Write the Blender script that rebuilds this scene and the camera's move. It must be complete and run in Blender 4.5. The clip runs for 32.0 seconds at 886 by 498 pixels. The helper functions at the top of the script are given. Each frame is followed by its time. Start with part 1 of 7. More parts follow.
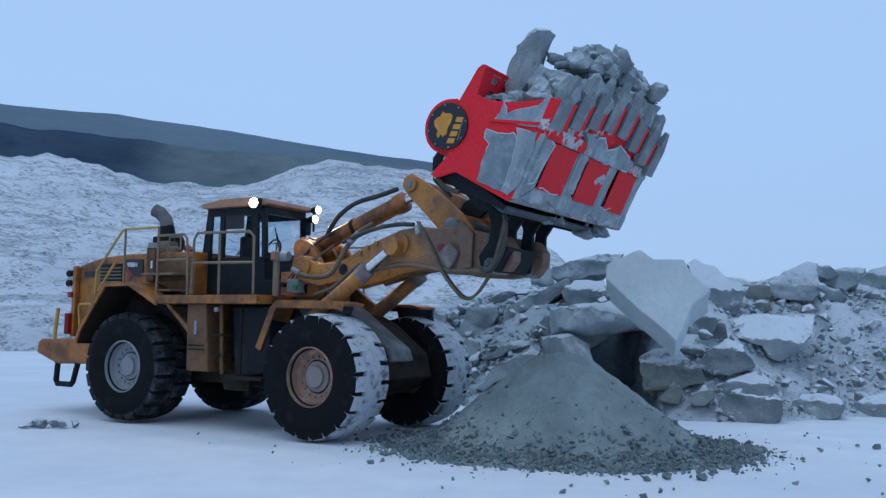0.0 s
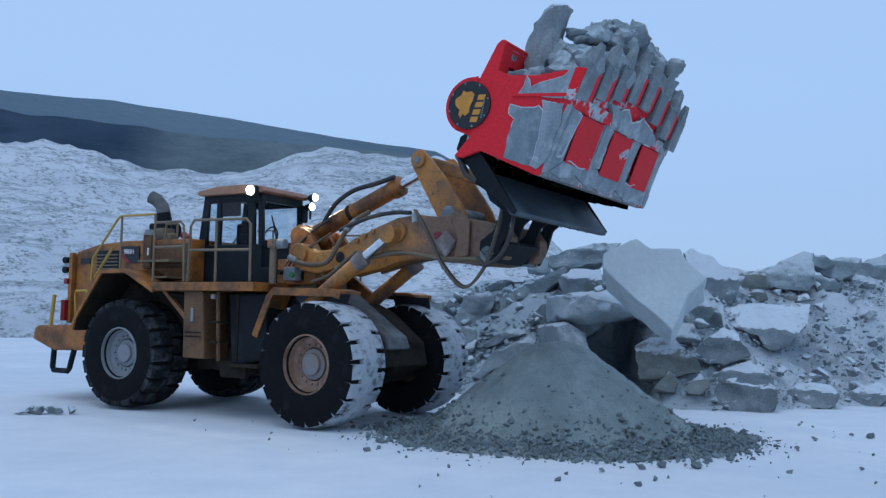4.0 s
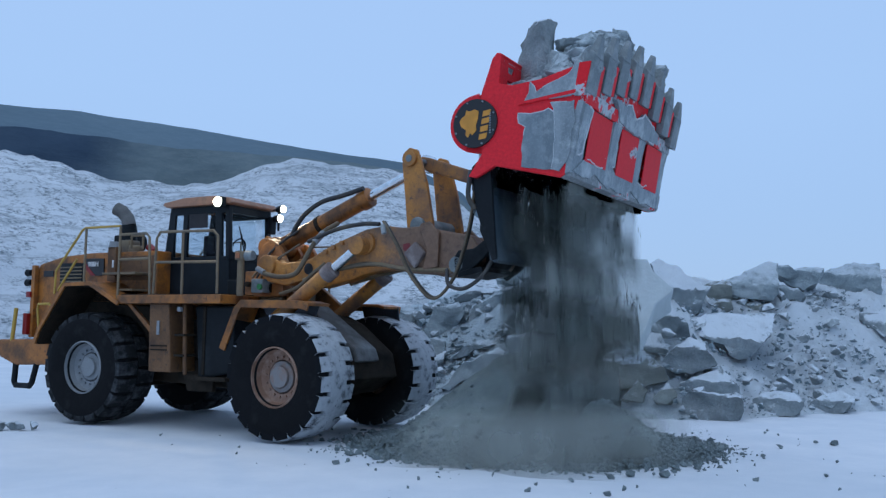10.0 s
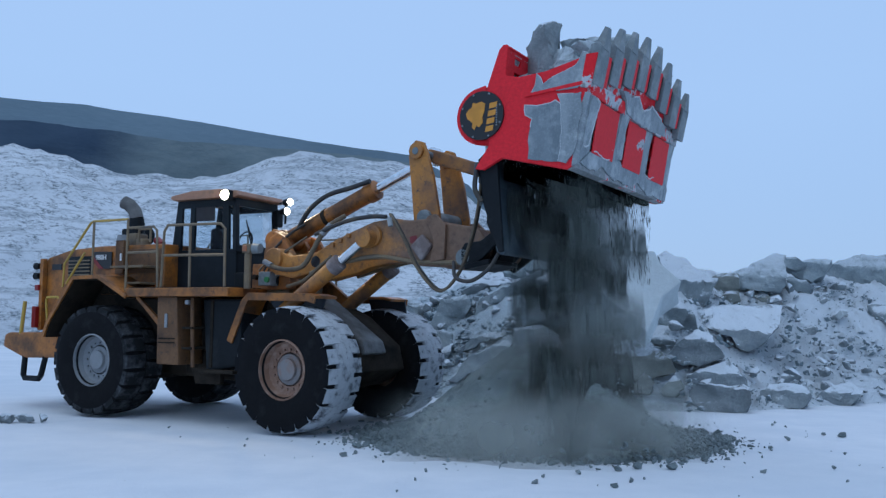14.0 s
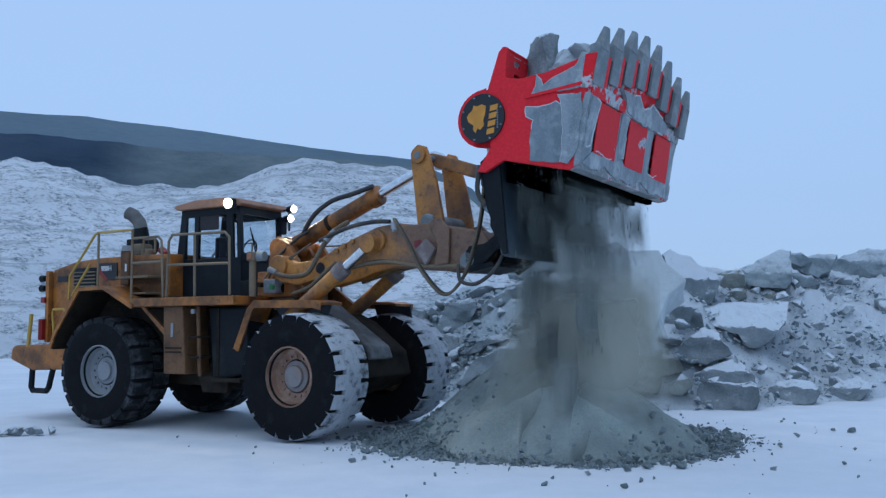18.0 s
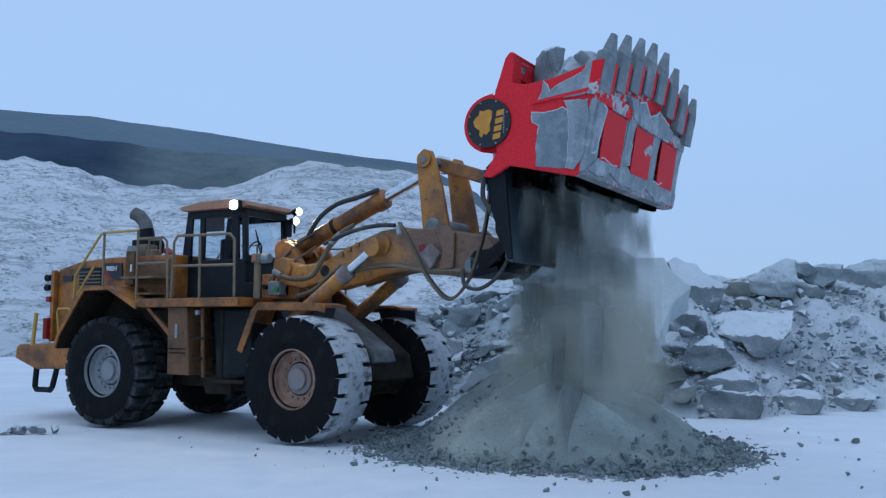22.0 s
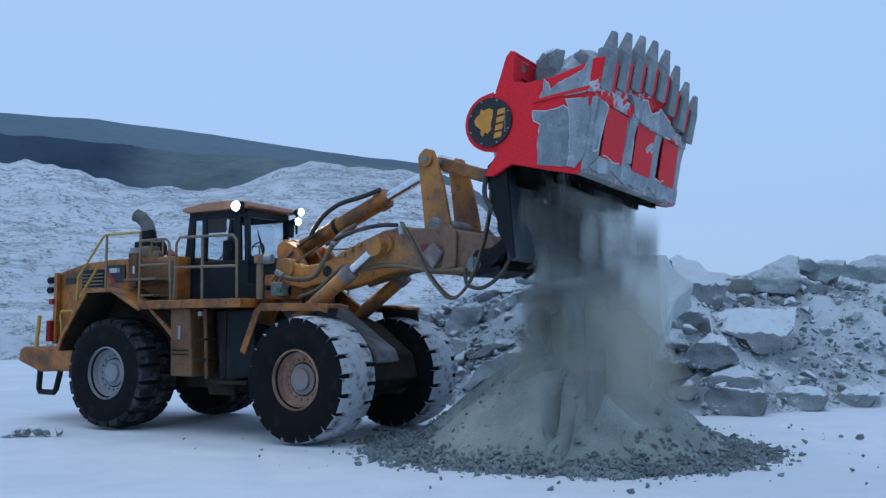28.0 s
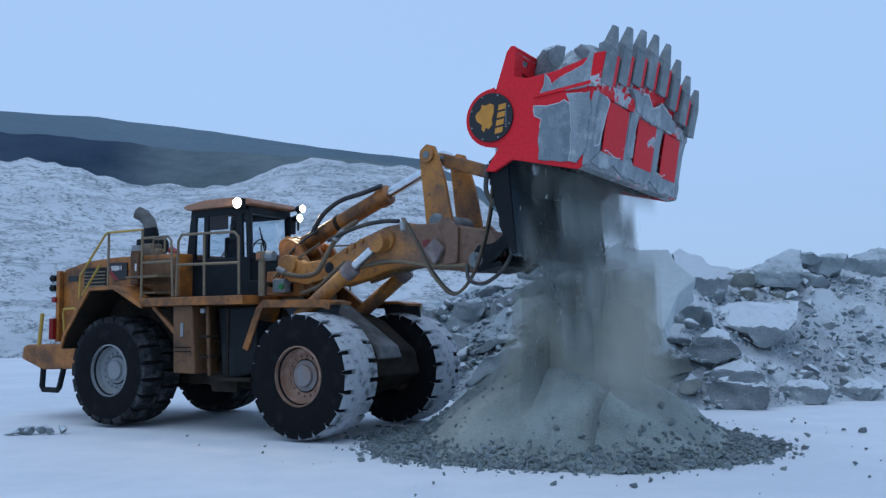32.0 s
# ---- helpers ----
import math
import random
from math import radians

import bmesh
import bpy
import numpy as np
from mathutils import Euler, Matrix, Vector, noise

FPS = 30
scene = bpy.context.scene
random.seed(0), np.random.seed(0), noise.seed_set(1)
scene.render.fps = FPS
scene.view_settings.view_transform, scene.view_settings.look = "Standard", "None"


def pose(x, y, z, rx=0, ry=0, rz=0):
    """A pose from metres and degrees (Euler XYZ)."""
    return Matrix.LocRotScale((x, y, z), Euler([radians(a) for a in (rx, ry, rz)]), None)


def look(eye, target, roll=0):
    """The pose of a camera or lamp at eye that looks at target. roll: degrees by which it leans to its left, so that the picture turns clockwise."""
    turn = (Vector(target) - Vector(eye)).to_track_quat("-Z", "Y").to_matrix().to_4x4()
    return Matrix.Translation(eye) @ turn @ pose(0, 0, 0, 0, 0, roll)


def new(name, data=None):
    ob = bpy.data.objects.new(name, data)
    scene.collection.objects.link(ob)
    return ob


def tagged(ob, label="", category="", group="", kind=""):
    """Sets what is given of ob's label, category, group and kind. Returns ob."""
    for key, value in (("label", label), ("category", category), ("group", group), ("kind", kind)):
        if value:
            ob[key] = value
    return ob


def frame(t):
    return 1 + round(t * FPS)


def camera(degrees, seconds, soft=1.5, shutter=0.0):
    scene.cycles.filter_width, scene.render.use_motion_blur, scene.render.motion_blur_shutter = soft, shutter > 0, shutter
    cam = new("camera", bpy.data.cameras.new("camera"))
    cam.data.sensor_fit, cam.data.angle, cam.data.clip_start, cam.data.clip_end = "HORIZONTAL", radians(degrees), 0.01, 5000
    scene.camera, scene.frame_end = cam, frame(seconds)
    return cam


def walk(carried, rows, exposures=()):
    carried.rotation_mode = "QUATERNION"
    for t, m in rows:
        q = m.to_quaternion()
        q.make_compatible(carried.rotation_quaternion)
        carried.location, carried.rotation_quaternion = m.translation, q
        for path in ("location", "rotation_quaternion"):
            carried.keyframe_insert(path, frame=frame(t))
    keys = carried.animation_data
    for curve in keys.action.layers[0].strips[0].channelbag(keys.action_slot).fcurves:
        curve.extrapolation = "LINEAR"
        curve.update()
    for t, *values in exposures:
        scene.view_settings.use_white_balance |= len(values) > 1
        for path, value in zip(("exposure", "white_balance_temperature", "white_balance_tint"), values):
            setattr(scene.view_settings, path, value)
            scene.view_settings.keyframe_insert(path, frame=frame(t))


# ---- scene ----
# The camera stands on the snow and is only turned by hand.
EYE_Z = 1.85
cam = camera(55.19, 32.0, soft=1.35, shutter=0.5)
walk(cam, [
    (0.0, pose(0, 0, EYE_Z, 95.124, -0.863, 1.525)),
    (0.5, pose(0, 0, EYE_Z, 94.945, -0.847, 1.451)),
    (1.0, pose(0, 0, EYE_Z, 94.817, -0.890, 1.381)),
    (1.5, pose(0, 0, EYE_Z, 94.741, -0.963, 1.346)),
    (2.0, pose(0, 0, EYE_Z, 94.642, -0.961, 1.329)),
    (2.5, pose(0, 0, EYE_Z, 94.498, -1.004, 1.410)),
    (3.0, pose(0, 0, EYE_Z, 94.401, -1.101, 1.445)),
    (3.5, pose(0, 0, EYE_Z, 94.327, -1.112, 1.449)),
    (5.5, pose(0, 0, EYE_Z, 94.486, -0.955, -0.006)),
    (6.0, pose(0, 0, EYE_Z, 94.682, -0.969, -0.328)),
    (6.5, pose(0, 0, EYE_Z, 94.943, -1.031, -0.466)),
    (7.0, pose(0, 0, EYE_Z, 95.097, -1.069, -0.619)),
    (7.5, pose(0, 0, EYE_Z, 95.160, -1.052, -0.659)),
    (8.0, pose(0, 0, EYE_Z, 94.995, -1.083, -0.768)),
    (8.5, pose(0, 0, EYE_Z, 95.032, -1.018, -0.798)),
    (9.0, pose(0, 0, EYE_Z, 95.082, -0.908, -0.813)),
    (9.5, pose(0, 0, EYE_Z, 95.199, -0.814, -0.817)),
    (10.0, pose(0, 0, EYE_Z, 95.125, -0.743, -0.775)),
    (10.5, pose(0, 0, EYE_Z, 94.886, -0.745, -0.789)),
    (11.0, pose(0, 0, EYE_Z, 94.634, -0.771, -0.853)),
    (11.5, pose(0, 0, EYE_Z, 94.507, -0.765, -0.885)),
    (12.0, pose(0, 0, EYE_Z, 94.541, -0.688, -0.913)),
    (12.5, pose(0, 0, EYE_Z, 94.677, -0.582, -0.805)),
    (13.0, pose(0, 0, EYE_Z, 94.698, -0.539, -0.612)),
    (13.5, pose(0, 0, EYE_Z, 94.750, -0.541, -0.435)),
    (14.0, pose(0, 0, EYE_Z, 94.613, -0.650, -0.310)),
    (14.5, pose(0, 0, EYE_Z, 94.549, -0.739, -0.258)),
    (16.5, pose(0, 0, EYE_Z, 94.494, -0.192, -0.083)),
    (17.0, pose(0, 0, EYE_Z, 94.653, 0.117, -0.026)),
    (17.5, pose(0, 0, EYE_Z, 94.813, 0.373, 0.060)),
    (18.0, pose(0, 0, EYE_Z, 94.858, 0.590, 0.081)),
    (18.5, pose(0, 0, EYE_Z, 94.834, 0.586, 0.058)),
    (19.0, pose(0, 0, EYE_Z, 94.922, 0.504, 0.037)),
    (19.5, pose(0, 0, EYE_Z, 95.096, 0.354, -0.004)),
    (20.0, pose(0, 0, EYE_Z, 95.311, 0.238, 0.007)),
    (20.5, pose(0, 0, EYE_Z, 95.463, 0.016, 0.030)),
    (21.0, pose(0, 0, EYE_Z, 95.457, -0.118, 0.140)),
    (21.5, pose(0, 0, EYE_Z, 95.339, -0.147, 0.250)),
    (22.0, pose(0, 0, EYE_Z, 95.161, -0.191, 0.337)),
    (22.5, pose(0, 0, EYE_Z, 95.052, -0.166, 0.338)),
    (23.0, pose(0, 0, EYE_Z, 94.936, -0.144, 0.299)),
    (23.5, pose(0, 0, EYE_Z, 94.847, -0.096, 0.319)),
    (24.0, pose(0, 0, EYE_Z, 94.828, -0.063, 0.375)),
    (24.5, pose(0, 0, EYE_Z, 94.859, 0.003, 0.393)),
    (25.0, pose(0, 0, EYE_Z, 94.940, 0.005, 0.461)),
    (25.5, pose(0, 0, EYE_Z, 95.155, -0.018, 0.507)),
    (27.5, pose(0, 0, EYE_Z, 95.248, 0.266, 0.517)),
    (28.0, pose(0, 0, EYE_Z, 95.116, 0.266, 0.527)),
    (28.5, pose(0, 0, EYE_Z, 94.944, 0.239, 0.530)),
    (29.0, pose(0, 0, EYE_Z, 94.807, 0.222, 0.583)),
    (29.5, pose(0, 0, EYE_Z, 94.741, 0.228, 0.567)),
    (30.0, pose(0, 0, EYE_Z, 94.730, 0.313, 0.599)),
    (30.5, pose(0, 0, EYE_Z, 94.749, 0.411, 0.596)),
    (31.0, pose(0, 0, EYE_Z, 94.798, 0.534, 0.609)),
    (31.5, pose(0, 0, EYE_Z, 94.806, 0.582, 0.655)),
    (32.0, pose(0, 0, EYE_Z, 94.830, 0.597, 0.675)),
])

# ---- light: overcast winter dusk ----
world = bpy.data.worlds.new("dusk_sky")
scene.world = world
world.use_nodes = True
wn, wl = world.node_tree.nodes, world.node_tree.links
wn.clear()
w_out = wn.new("ShaderNodeOutputWorld")
w_bg = wn.new("ShaderNodeBackground")
w_sky = wn.new("ShaderNodeTexSky")
w_sky.sky_type, w_sky.sun_disc = "NISHITA", False
w_sky.sun_elevation, w_sky.sun_rotation = radians(66), radians(-20)
w_tc = wn.new("ShaderNodeTexCoord")
w_sep = wn.new("ShaderNodeSeparateXYZ")
w_ramp = wn.new("ShaderNodeValToRGB")
w_ramp.color_ramp.elements[0].position, w_ramp.color_ramp.elements[0].color = 0.0, (0.295, 0.465, 0.755, 1)
w_ramp.color_ramp.elements[1].position, w_ramp.color_ramp.elements[1].color = 0.9, (0.36, 0.54, 0.87, 1)
w_e = w_ramp.color_ramp.elements.new(0.26)
w_e.color = (0.34, 0.53, 0.85, 1)
w_noise = wn.new("ShaderNodeTexNoise")
w_noise.inputs["Scale"].default_value, w_noise.inputs["Detail"].default_value = 1.6, 4
w_add = wn.new("ShaderNodeMath")
w_add.operation = "MULTIPLY_ADD"
w_add.inputs[1].default_value, w_add.inputs[2].default_value = 0.12, -0.06
w_sum = wn.new("ShaderNodeMath")
w_mix = wn.new("ShaderNodeMixRGB")
w_mix.inputs[0].default_value = 0.985
wl.new(w_tc.outputs["Generated"], w_sep.inputs[0])
wl.new(w_tc.outputs["Generated"], w_noise.inputs["Vector"])
wl.new(w_noise.outputs["Fac"], w_add.inputs[0])
wl.new(w_sep.outputs["Z"], w_sum.inputs[0])
wl.new(w_add.outputs[0], w_sum.inputs[1])
wl.new(w_sum.outputs[0], w_ramp.inputs[0])
wl.new(w_sky.outputs[0], w_mix.inputs[1])
wl.new(w_ramp.outputs[0], w_mix.inputs[2])
wl.new(w_mix.outputs[0], w_bg.inputs[0])
w_bg.inputs[1].default_value = 1.0
wl.new(w_bg.outputs[0], w_out.inputs[0])

sun_data = bpy.data.lights.new("veiled_sun", "SUN")
sun_data.energy, sun_data.angle, sun_data.color = 0.75, radians(60), (0.82, 0.93, 1.0)
sun = new("veiled_sun", sun_data)
sun.matrix_world = look((-8, -5, 46), (0, 14, 0))
scene.view_settings.exposure = 0.0


def work_light(name, at, to, watts, cone):
    """The beam of one of the loader's lit lamps, in the loader's space."""
    data = bpy.data.lights.new(name, "SPOT")
    data.energy, data.spot_size, data.spot_blend, data.shadow_soft_size = watts, radians(cone), 1.0, 0.06
    data.color = (1.0, 0.80, 0.52)
    new(name, data).matrix_world = pose(-3.549, 16.027, 0, 0, 0, -28.18) @ look(at, to)


work_light("front_lamp_beam", (0.55, 0.53, 4.04), (4.0, -0.4, 3.0), 170, 100)
work_light("lower_lamp_beam", (0.48, 0.53, 3.86), (2.2, -0.5, 2.6), 14, 120)
work_light("roof_lamp_beam", (0.05, -0.92, 4.03), (1.6, -2.4, 2.2), 80, 130)


# ---- materials ----
def mat(name):
    m = bpy.data.materials.new(name)
    m.use_nodes = True
    nt = m.node_tree
    return m, nt.nodes, nt.links, nt.nodes["Principled BSDF"]


def add_noise(nodes, links, scale, detail=4.0, rough=0.55, stretch=None, coord="Object"):
    tc = nodes.new("ShaderNodeTexCoord")
    n = nodes.new("ShaderNodeTexNoise")
    n.inputs["Scale"].default_value, n.inputs["Detail"].default_value, n.inputs["Roughness"].default_value = scale, detail, rough
    src = tc.outputs[coord]
    if stretch:
        mp = nodes.new("ShaderNodeMapping")
        mp.inputs["Scale"].default_value = stretch
        links.new(src, mp.inputs[0])
        src = mp.outputs[0]
    links.new(src, n.inputs["Vector"])
    return n.outputs["Fac"]


def ramp(nodes, links, fac, stops):
    r = nodes.new("ShaderNodeValToRGB")
    els = r.color_ramp.elements
    while len(els) < len(stops):
        els.new(0.5)
    for e, (p, c) in zip(els, stops):
        e.position = p
        e.color = (*c, 1) if len(c) == 3 else c
    links.new(fac, r.inputs[0])
    return r.outputs[0]


def mixc(nodes, links, fac, a, b):
    m = nodes.new("ShaderNodeMixRGB")
    for sock, v in ((m.inputs[0], fac), (m.inputs[1], a), (m.inputs[2], b)):
        if isinstance(v, (int, float)):
            sock.default_value = v
        elif isinstance(v, tuple):
            sock.default_value = (*v, 1)
        else:
            links.new(v, sock)
    return m.outputs[0]


def bump(nodes, links, bsdf, height, strength=0.3, dist=0.02):
    b = nodes.new("ShaderNodeBump")
    b.inputs["Strength"].default_value, b.inputs["Distance"].default_value = strength, dist
    links.new(height, b.inputs["Height"])
    links.new(b.outputs[0], bsdf.inputs["Normal"])


def grey(nodes, links, fac, lo, hi):
    return ramp(nodes, links, fac, [(lo, (0, 0, 0)), (hi, (1, 1, 1))])


def painted(name, base, dirt, amount=0.5, rough=0.5, metal=0.0, scale=2.2, rust=None, snow=0.0, spec=0.4):
    """Worn paint: mottled base, grime in large patches, fine specks, optional rust and frost on upward faces."""
    m, n, l, b = mat(name)
    big = add_noise(n, l, scale, 6, 0.65)
    fine = add_noise(n, l, scale * 14, 5, 0.6)
    c = mixc(n, l, grey(n, l, fine, 0.3, 0.75), tuple(v * 0.75 for v in base), base)
    c = mixc(n, l, grey(n, l, big, 0.62 - 0.3 * amount, 0.78 - 0.2 * amount), c, dirt)
    if rust:
        spots = add_noise(n, l, scale * 5, 8, 0.7)
        c = mixc(n, l, grey(n, l, spots, 0.56, 0.66), c, rust)
    if snow:
        geo = n.new("ShaderNodeNewGeometry")
        sep = n.new("ShaderNodeSeparateXYZ")
        l.new(geo.outputs["Normal"], sep.inputs[0])
        mu = n.new("ShaderNodeMath")
        mu.operation = "MULTIPLY"
        l.new(grey(n, l, sep.outputs["Z"], 0.55, 0.9), mu.inputs[0])
        l.new(grey(n, l, fine, 0.6 - 0.3 * snow, 0.7 - 0.2 * snow), mu.inputs[1])
        c = mixc(n, l, mu.outputs[0], c, (0.75, 0.78, 0.8))
    l.new(c, b.inputs["Base Color"])
    l.new(ramp(n, l, big, [(0.3, (rough - 0.12,) * 3), (0.7, (min(rough + 0.25, 1),) * 3)]), b.inputs["Roughness"])
    b.inputs["Metallic"].default_value = metal
    b.inputs["Specular IOR Level"].default_value = spec
    bump(n, l, b, fine, 0.15, 0.01)
    return m


def rocky(name, a, c2, snow=0.7, scale=1.3, snow_lo=0.35, snow_hi=0.75, streak=None, dusty=None, relief=0.7, frost=0.60):
    """Broken stone with pale dust and snow lying on what faces up."""
    m, n, l, b = mat(name)
    big = add_noise(n, l, scale, 8, 0.65, streak)
    fine = add_noise(n, l, scale * 16, 6, 0.7)
    c = mixc(n, l, grey(n, l, big, 0.35, 0.68), a, c2)
    c = mixc(n, l, grey(n, l, fine, 0.45, 1.0), c, tuple(min(v * 1.12, 1) for v in c2))
    vast = add_noise(n, l, scale * 0.45, 4, 0.5)
    c = mixc(n, l, ramp(n, l, vast, [(0.35, (0.45,) * 3), (0.6, (0, 0, 0))]), c, tuple(v * 0.7 for v in a))
    info = n.new("ShaderNodeObjectInfo")
    hsv = n.new("ShaderNodeHueSaturation")
    l.new(ramp(n, l, info.outputs["Random"], [(0, (0.8,) * 3), (1, (1.15,) * 3)]), hsv.inputs["Value"])
    l.new(c, hsv.inputs["Color"])
    c = hsv.outputs[0]
    if snow:
        geo = n.new("ShaderNodeNewGeometry")
        sep = n.new("ShaderNodeSeparateXYZ")
        l.new(geo.outputs["Normal"], sep.inputs[0])
        patch = add_noise(n, l, scale * 4.5, 8, 0.75)
        su = n.new("ShaderNodeMath")
        su.operation = "MULTIPLY_ADD"
        su.inputs[1].default_value = 1.5
        l.new(patch, su.inputs[0])
        sb = n.new("ShaderNodeMath")
        sb.operation = "SUBTRACT"
        sb.inputs[1].default_value = 0.75
        l.new(sep.outputs["Z"], sb.inputs[0])
        l.new(sb.outputs[0], su.inputs[2])
        mask = grey(n, l, su.outputs[0], snow_lo, snow_hi)
        mm = n.new("ShaderNodeMath")
        mm.operation = "MULTIPLY"
        mm.inputs[1].default_value = snow
        l.new(mask, mm.inputs[0])
        if dusty:
            # stone dust from the heap has greyed the snow on this side
            tcd = n.new("ShaderNodeTexCoord")
            sepd = n.new("ShaderNodeSeparateXYZ")
            l.new(tcd.outputs["Object"], sepd.inputs[0])
            md = n.new("ShaderNodeMapRange")
            md.inputs["From Min"].default_value, md.inputs["From Max"].default_value = dusty
            md.inputs["To Min"].default_value, md.inputs["To Max"].default_value = snow * 0.45, snow
            l.new(sepd.outputs["X"], md.inputs["Value"])
            l.new(md.outputs[0], mm.inputs[1])
        c = mixc(n, l, mm.outputs[0], c, (frost - 0.02, frost + 0.035, frost + 0.085))
    l.new(c, b.inputs["Base Color"])
    b.inputs["Roughness"].default_value = 0.9
    b.inputs["Specular IOR Level"].default_value = 0.2
    mixh = n.new("ShaderNodeMath")
    l.new(fine, mixh.inputs[0])
    l.new(big, mixh.inputs[1])
    bump(n, l, b, mixh.outputs[0], relief, 0.07)
    return m


def plain(name, c, rough=0.5, metal=0.0, emit=None, strength=0.0):
    m, n, l, b = mat(name)
    f = add_noise(n, l, 9, 4)
    l.new(mixc(n, l, grey(n, l, f, 0.35, 0.7), tuple(v * 0.8 for v in c), c), b.inputs["Base Color"])
    b.inputs["Roughness"].default_value, b.inputs["Metallic"].default_value = rough, metal
    if emit:
        b.inputs["Emission Color"].default_value = (*emit, 1)
        b.inputs["Emission Strength"].default_value = strength
    return m


def snow_ground():
    m, n, l, b = mat("packed_snow")
    big = add_noise(n, l, 0.11, 5, 0.6)
    mid = add_noise(n, l, 0.9, 7, 0.65)
    fine = add_noise(n, l, 26, 5, 0.6)
    c = mixc(n, l, grey(n, l, mid, 0.3, 0.75), (0.60, 0.635, 0.68), (0.725, 0.74, 0.765))
    c = mixc(n, l, grey(n, l, big, 0.48, 0.72), c, (0.53, 0.575, 0.62))
    spots = add_noise(n, l, 5.5, 3, 0.5)
    c = mixc(n, l, grey(n, l, spots, 0.77, 0.80), c, (0.42, 0.44, 0.44))
    l.new(c, b.inputs["Base Color"])
    b.inputs["Roughness"].default_value = 0.75
    s = n.new("ShaderNodeMath")
    l.new(mid, s.inputs[0])
    l.new(fine, s.inputs[1])
    bump(n, l, b, s.outputs[0], 0.35, 0.03)
    return m


def snowy_slope():
    """Quarry slope: snow with dark stones poking through in bands."""
    m, n, l, b = mat("snowy_slope")
    big = add_noise(n, l, 0.06, 6, 0.6, (1, 1, 2.4))
    mid = add_noise(n, l, 0.55, 8, 0.72, (1, 1, 1.7))
    fine = add_noise(n, l, 2.6, 7, 0.72, (1, 1, 1.6))
    ledge = add_noise(n, l, 0.16, 8, 0.68, (0.7, 0.7, 4.5))
    c = mixc(n, l, grey(n, l, big, 0.35, 0.7), (0.68, 0.71, 0.745), (0.51, 0.548, 0.585))
    c = mixc(n, l, ramp(n, l, ledge, [(0.52, (0, 0, 0)), (0.58, (0.6,) * 3), (0.64, (0, 0, 0))]), c, (0.20, 0.235, 0.26))
    mul = n.new("ShaderNodeMath")
    mul.operation = "MULTIPLY"
    l.new(grey(n, l, mid, 0.44, 0.56), mul.inputs[0])
    l.new(grey(n, l, fine, 0.46, 0.60), mul.inputs[1])
    c = mixc(n, l, mul.outputs[0], c, (0.13, 0.16, 0.18))
    l.new(c, b.inputs["Base Color"])
    b.inputs["Roughness"].default_value = 0.9
    s = n.new("ShaderNodeMath")
    l.new(mid, s.inputs[0])
    l.new(fine, s.inputs[1])
    bump(n, l, b, s.outputs[0], 0.6, 0.5)
    return m


def cliff_rock():
    """Dark rock that turns paler along the cliff."""
    m, n, l, b = mat("cliff_rock")
    big = add_noise(n, l, 0.05, 8, 0.65)
    fine = add_noise(n, l, 0.5, 7, 0.7, (1, 1, 2.5))
    dark = mixc(n, l, grey(n, l, big, 0.35, 0.68), (0.038, 0.062, 0.096), (0.066, 0.096, 0.130))
    pale = mixc(n, l, grey(n, l, fine, 0.35, 0.7), (0.120, 0.158, 0.172), (0.165, 0.200, 0.208))
    tc = n.new("ShaderNodeTexCoord")
    sep = n.new("ShaderNodeSeparateXYZ")
    l.new(tc.outputs["Object"], sep.inputs[0])
    su = n.new("ShaderNodeMath")
    su.operation = "MULTIPLY_ADD"
    su.inputs[1].default_value = 14.0
    l.new(big, su.inputs[0])
    l.new(sep.outputs["X"], su.inputs[2])
    ma = n.new("ShaderNodeMapRange")
    ma.inputs["From Min"].default_value, ma.inputs["From Max"].default_value = -34.0, -24.0
    l.new(su.outputs[0], ma.inputs["Value"])
    l.new(mixc(n, l, ma.outputs[0], dark, pale), b.inputs["Base Color"])
    b.inputs["Roughness"].default_value = 0.95
    b.inputs["Specular IOR Level"].default_value = 0.1
    bump(n, l, b, fine, 0.5, 0.4)
    return m


def glass(name, tint=(0.75, 0.85, 0.9)):
    m, n, l, b = mat(name)
    b.inputs["Base Color"].default_value = (*tint, 1)
    b.inputs["Transmission Weight"].default_value = 1.0
    b.inputs["Roughness"].default_value, b.inputs["IOR"].default_value = 0.03, 1.1
    f = add_noise(n, l, 3, 4)
    l.new(ramp(n, l, f, [(0.4, (0.02,) * 3), (0.8, (0.18,) * 3)]), b.inputs["Roughness"])
    return m


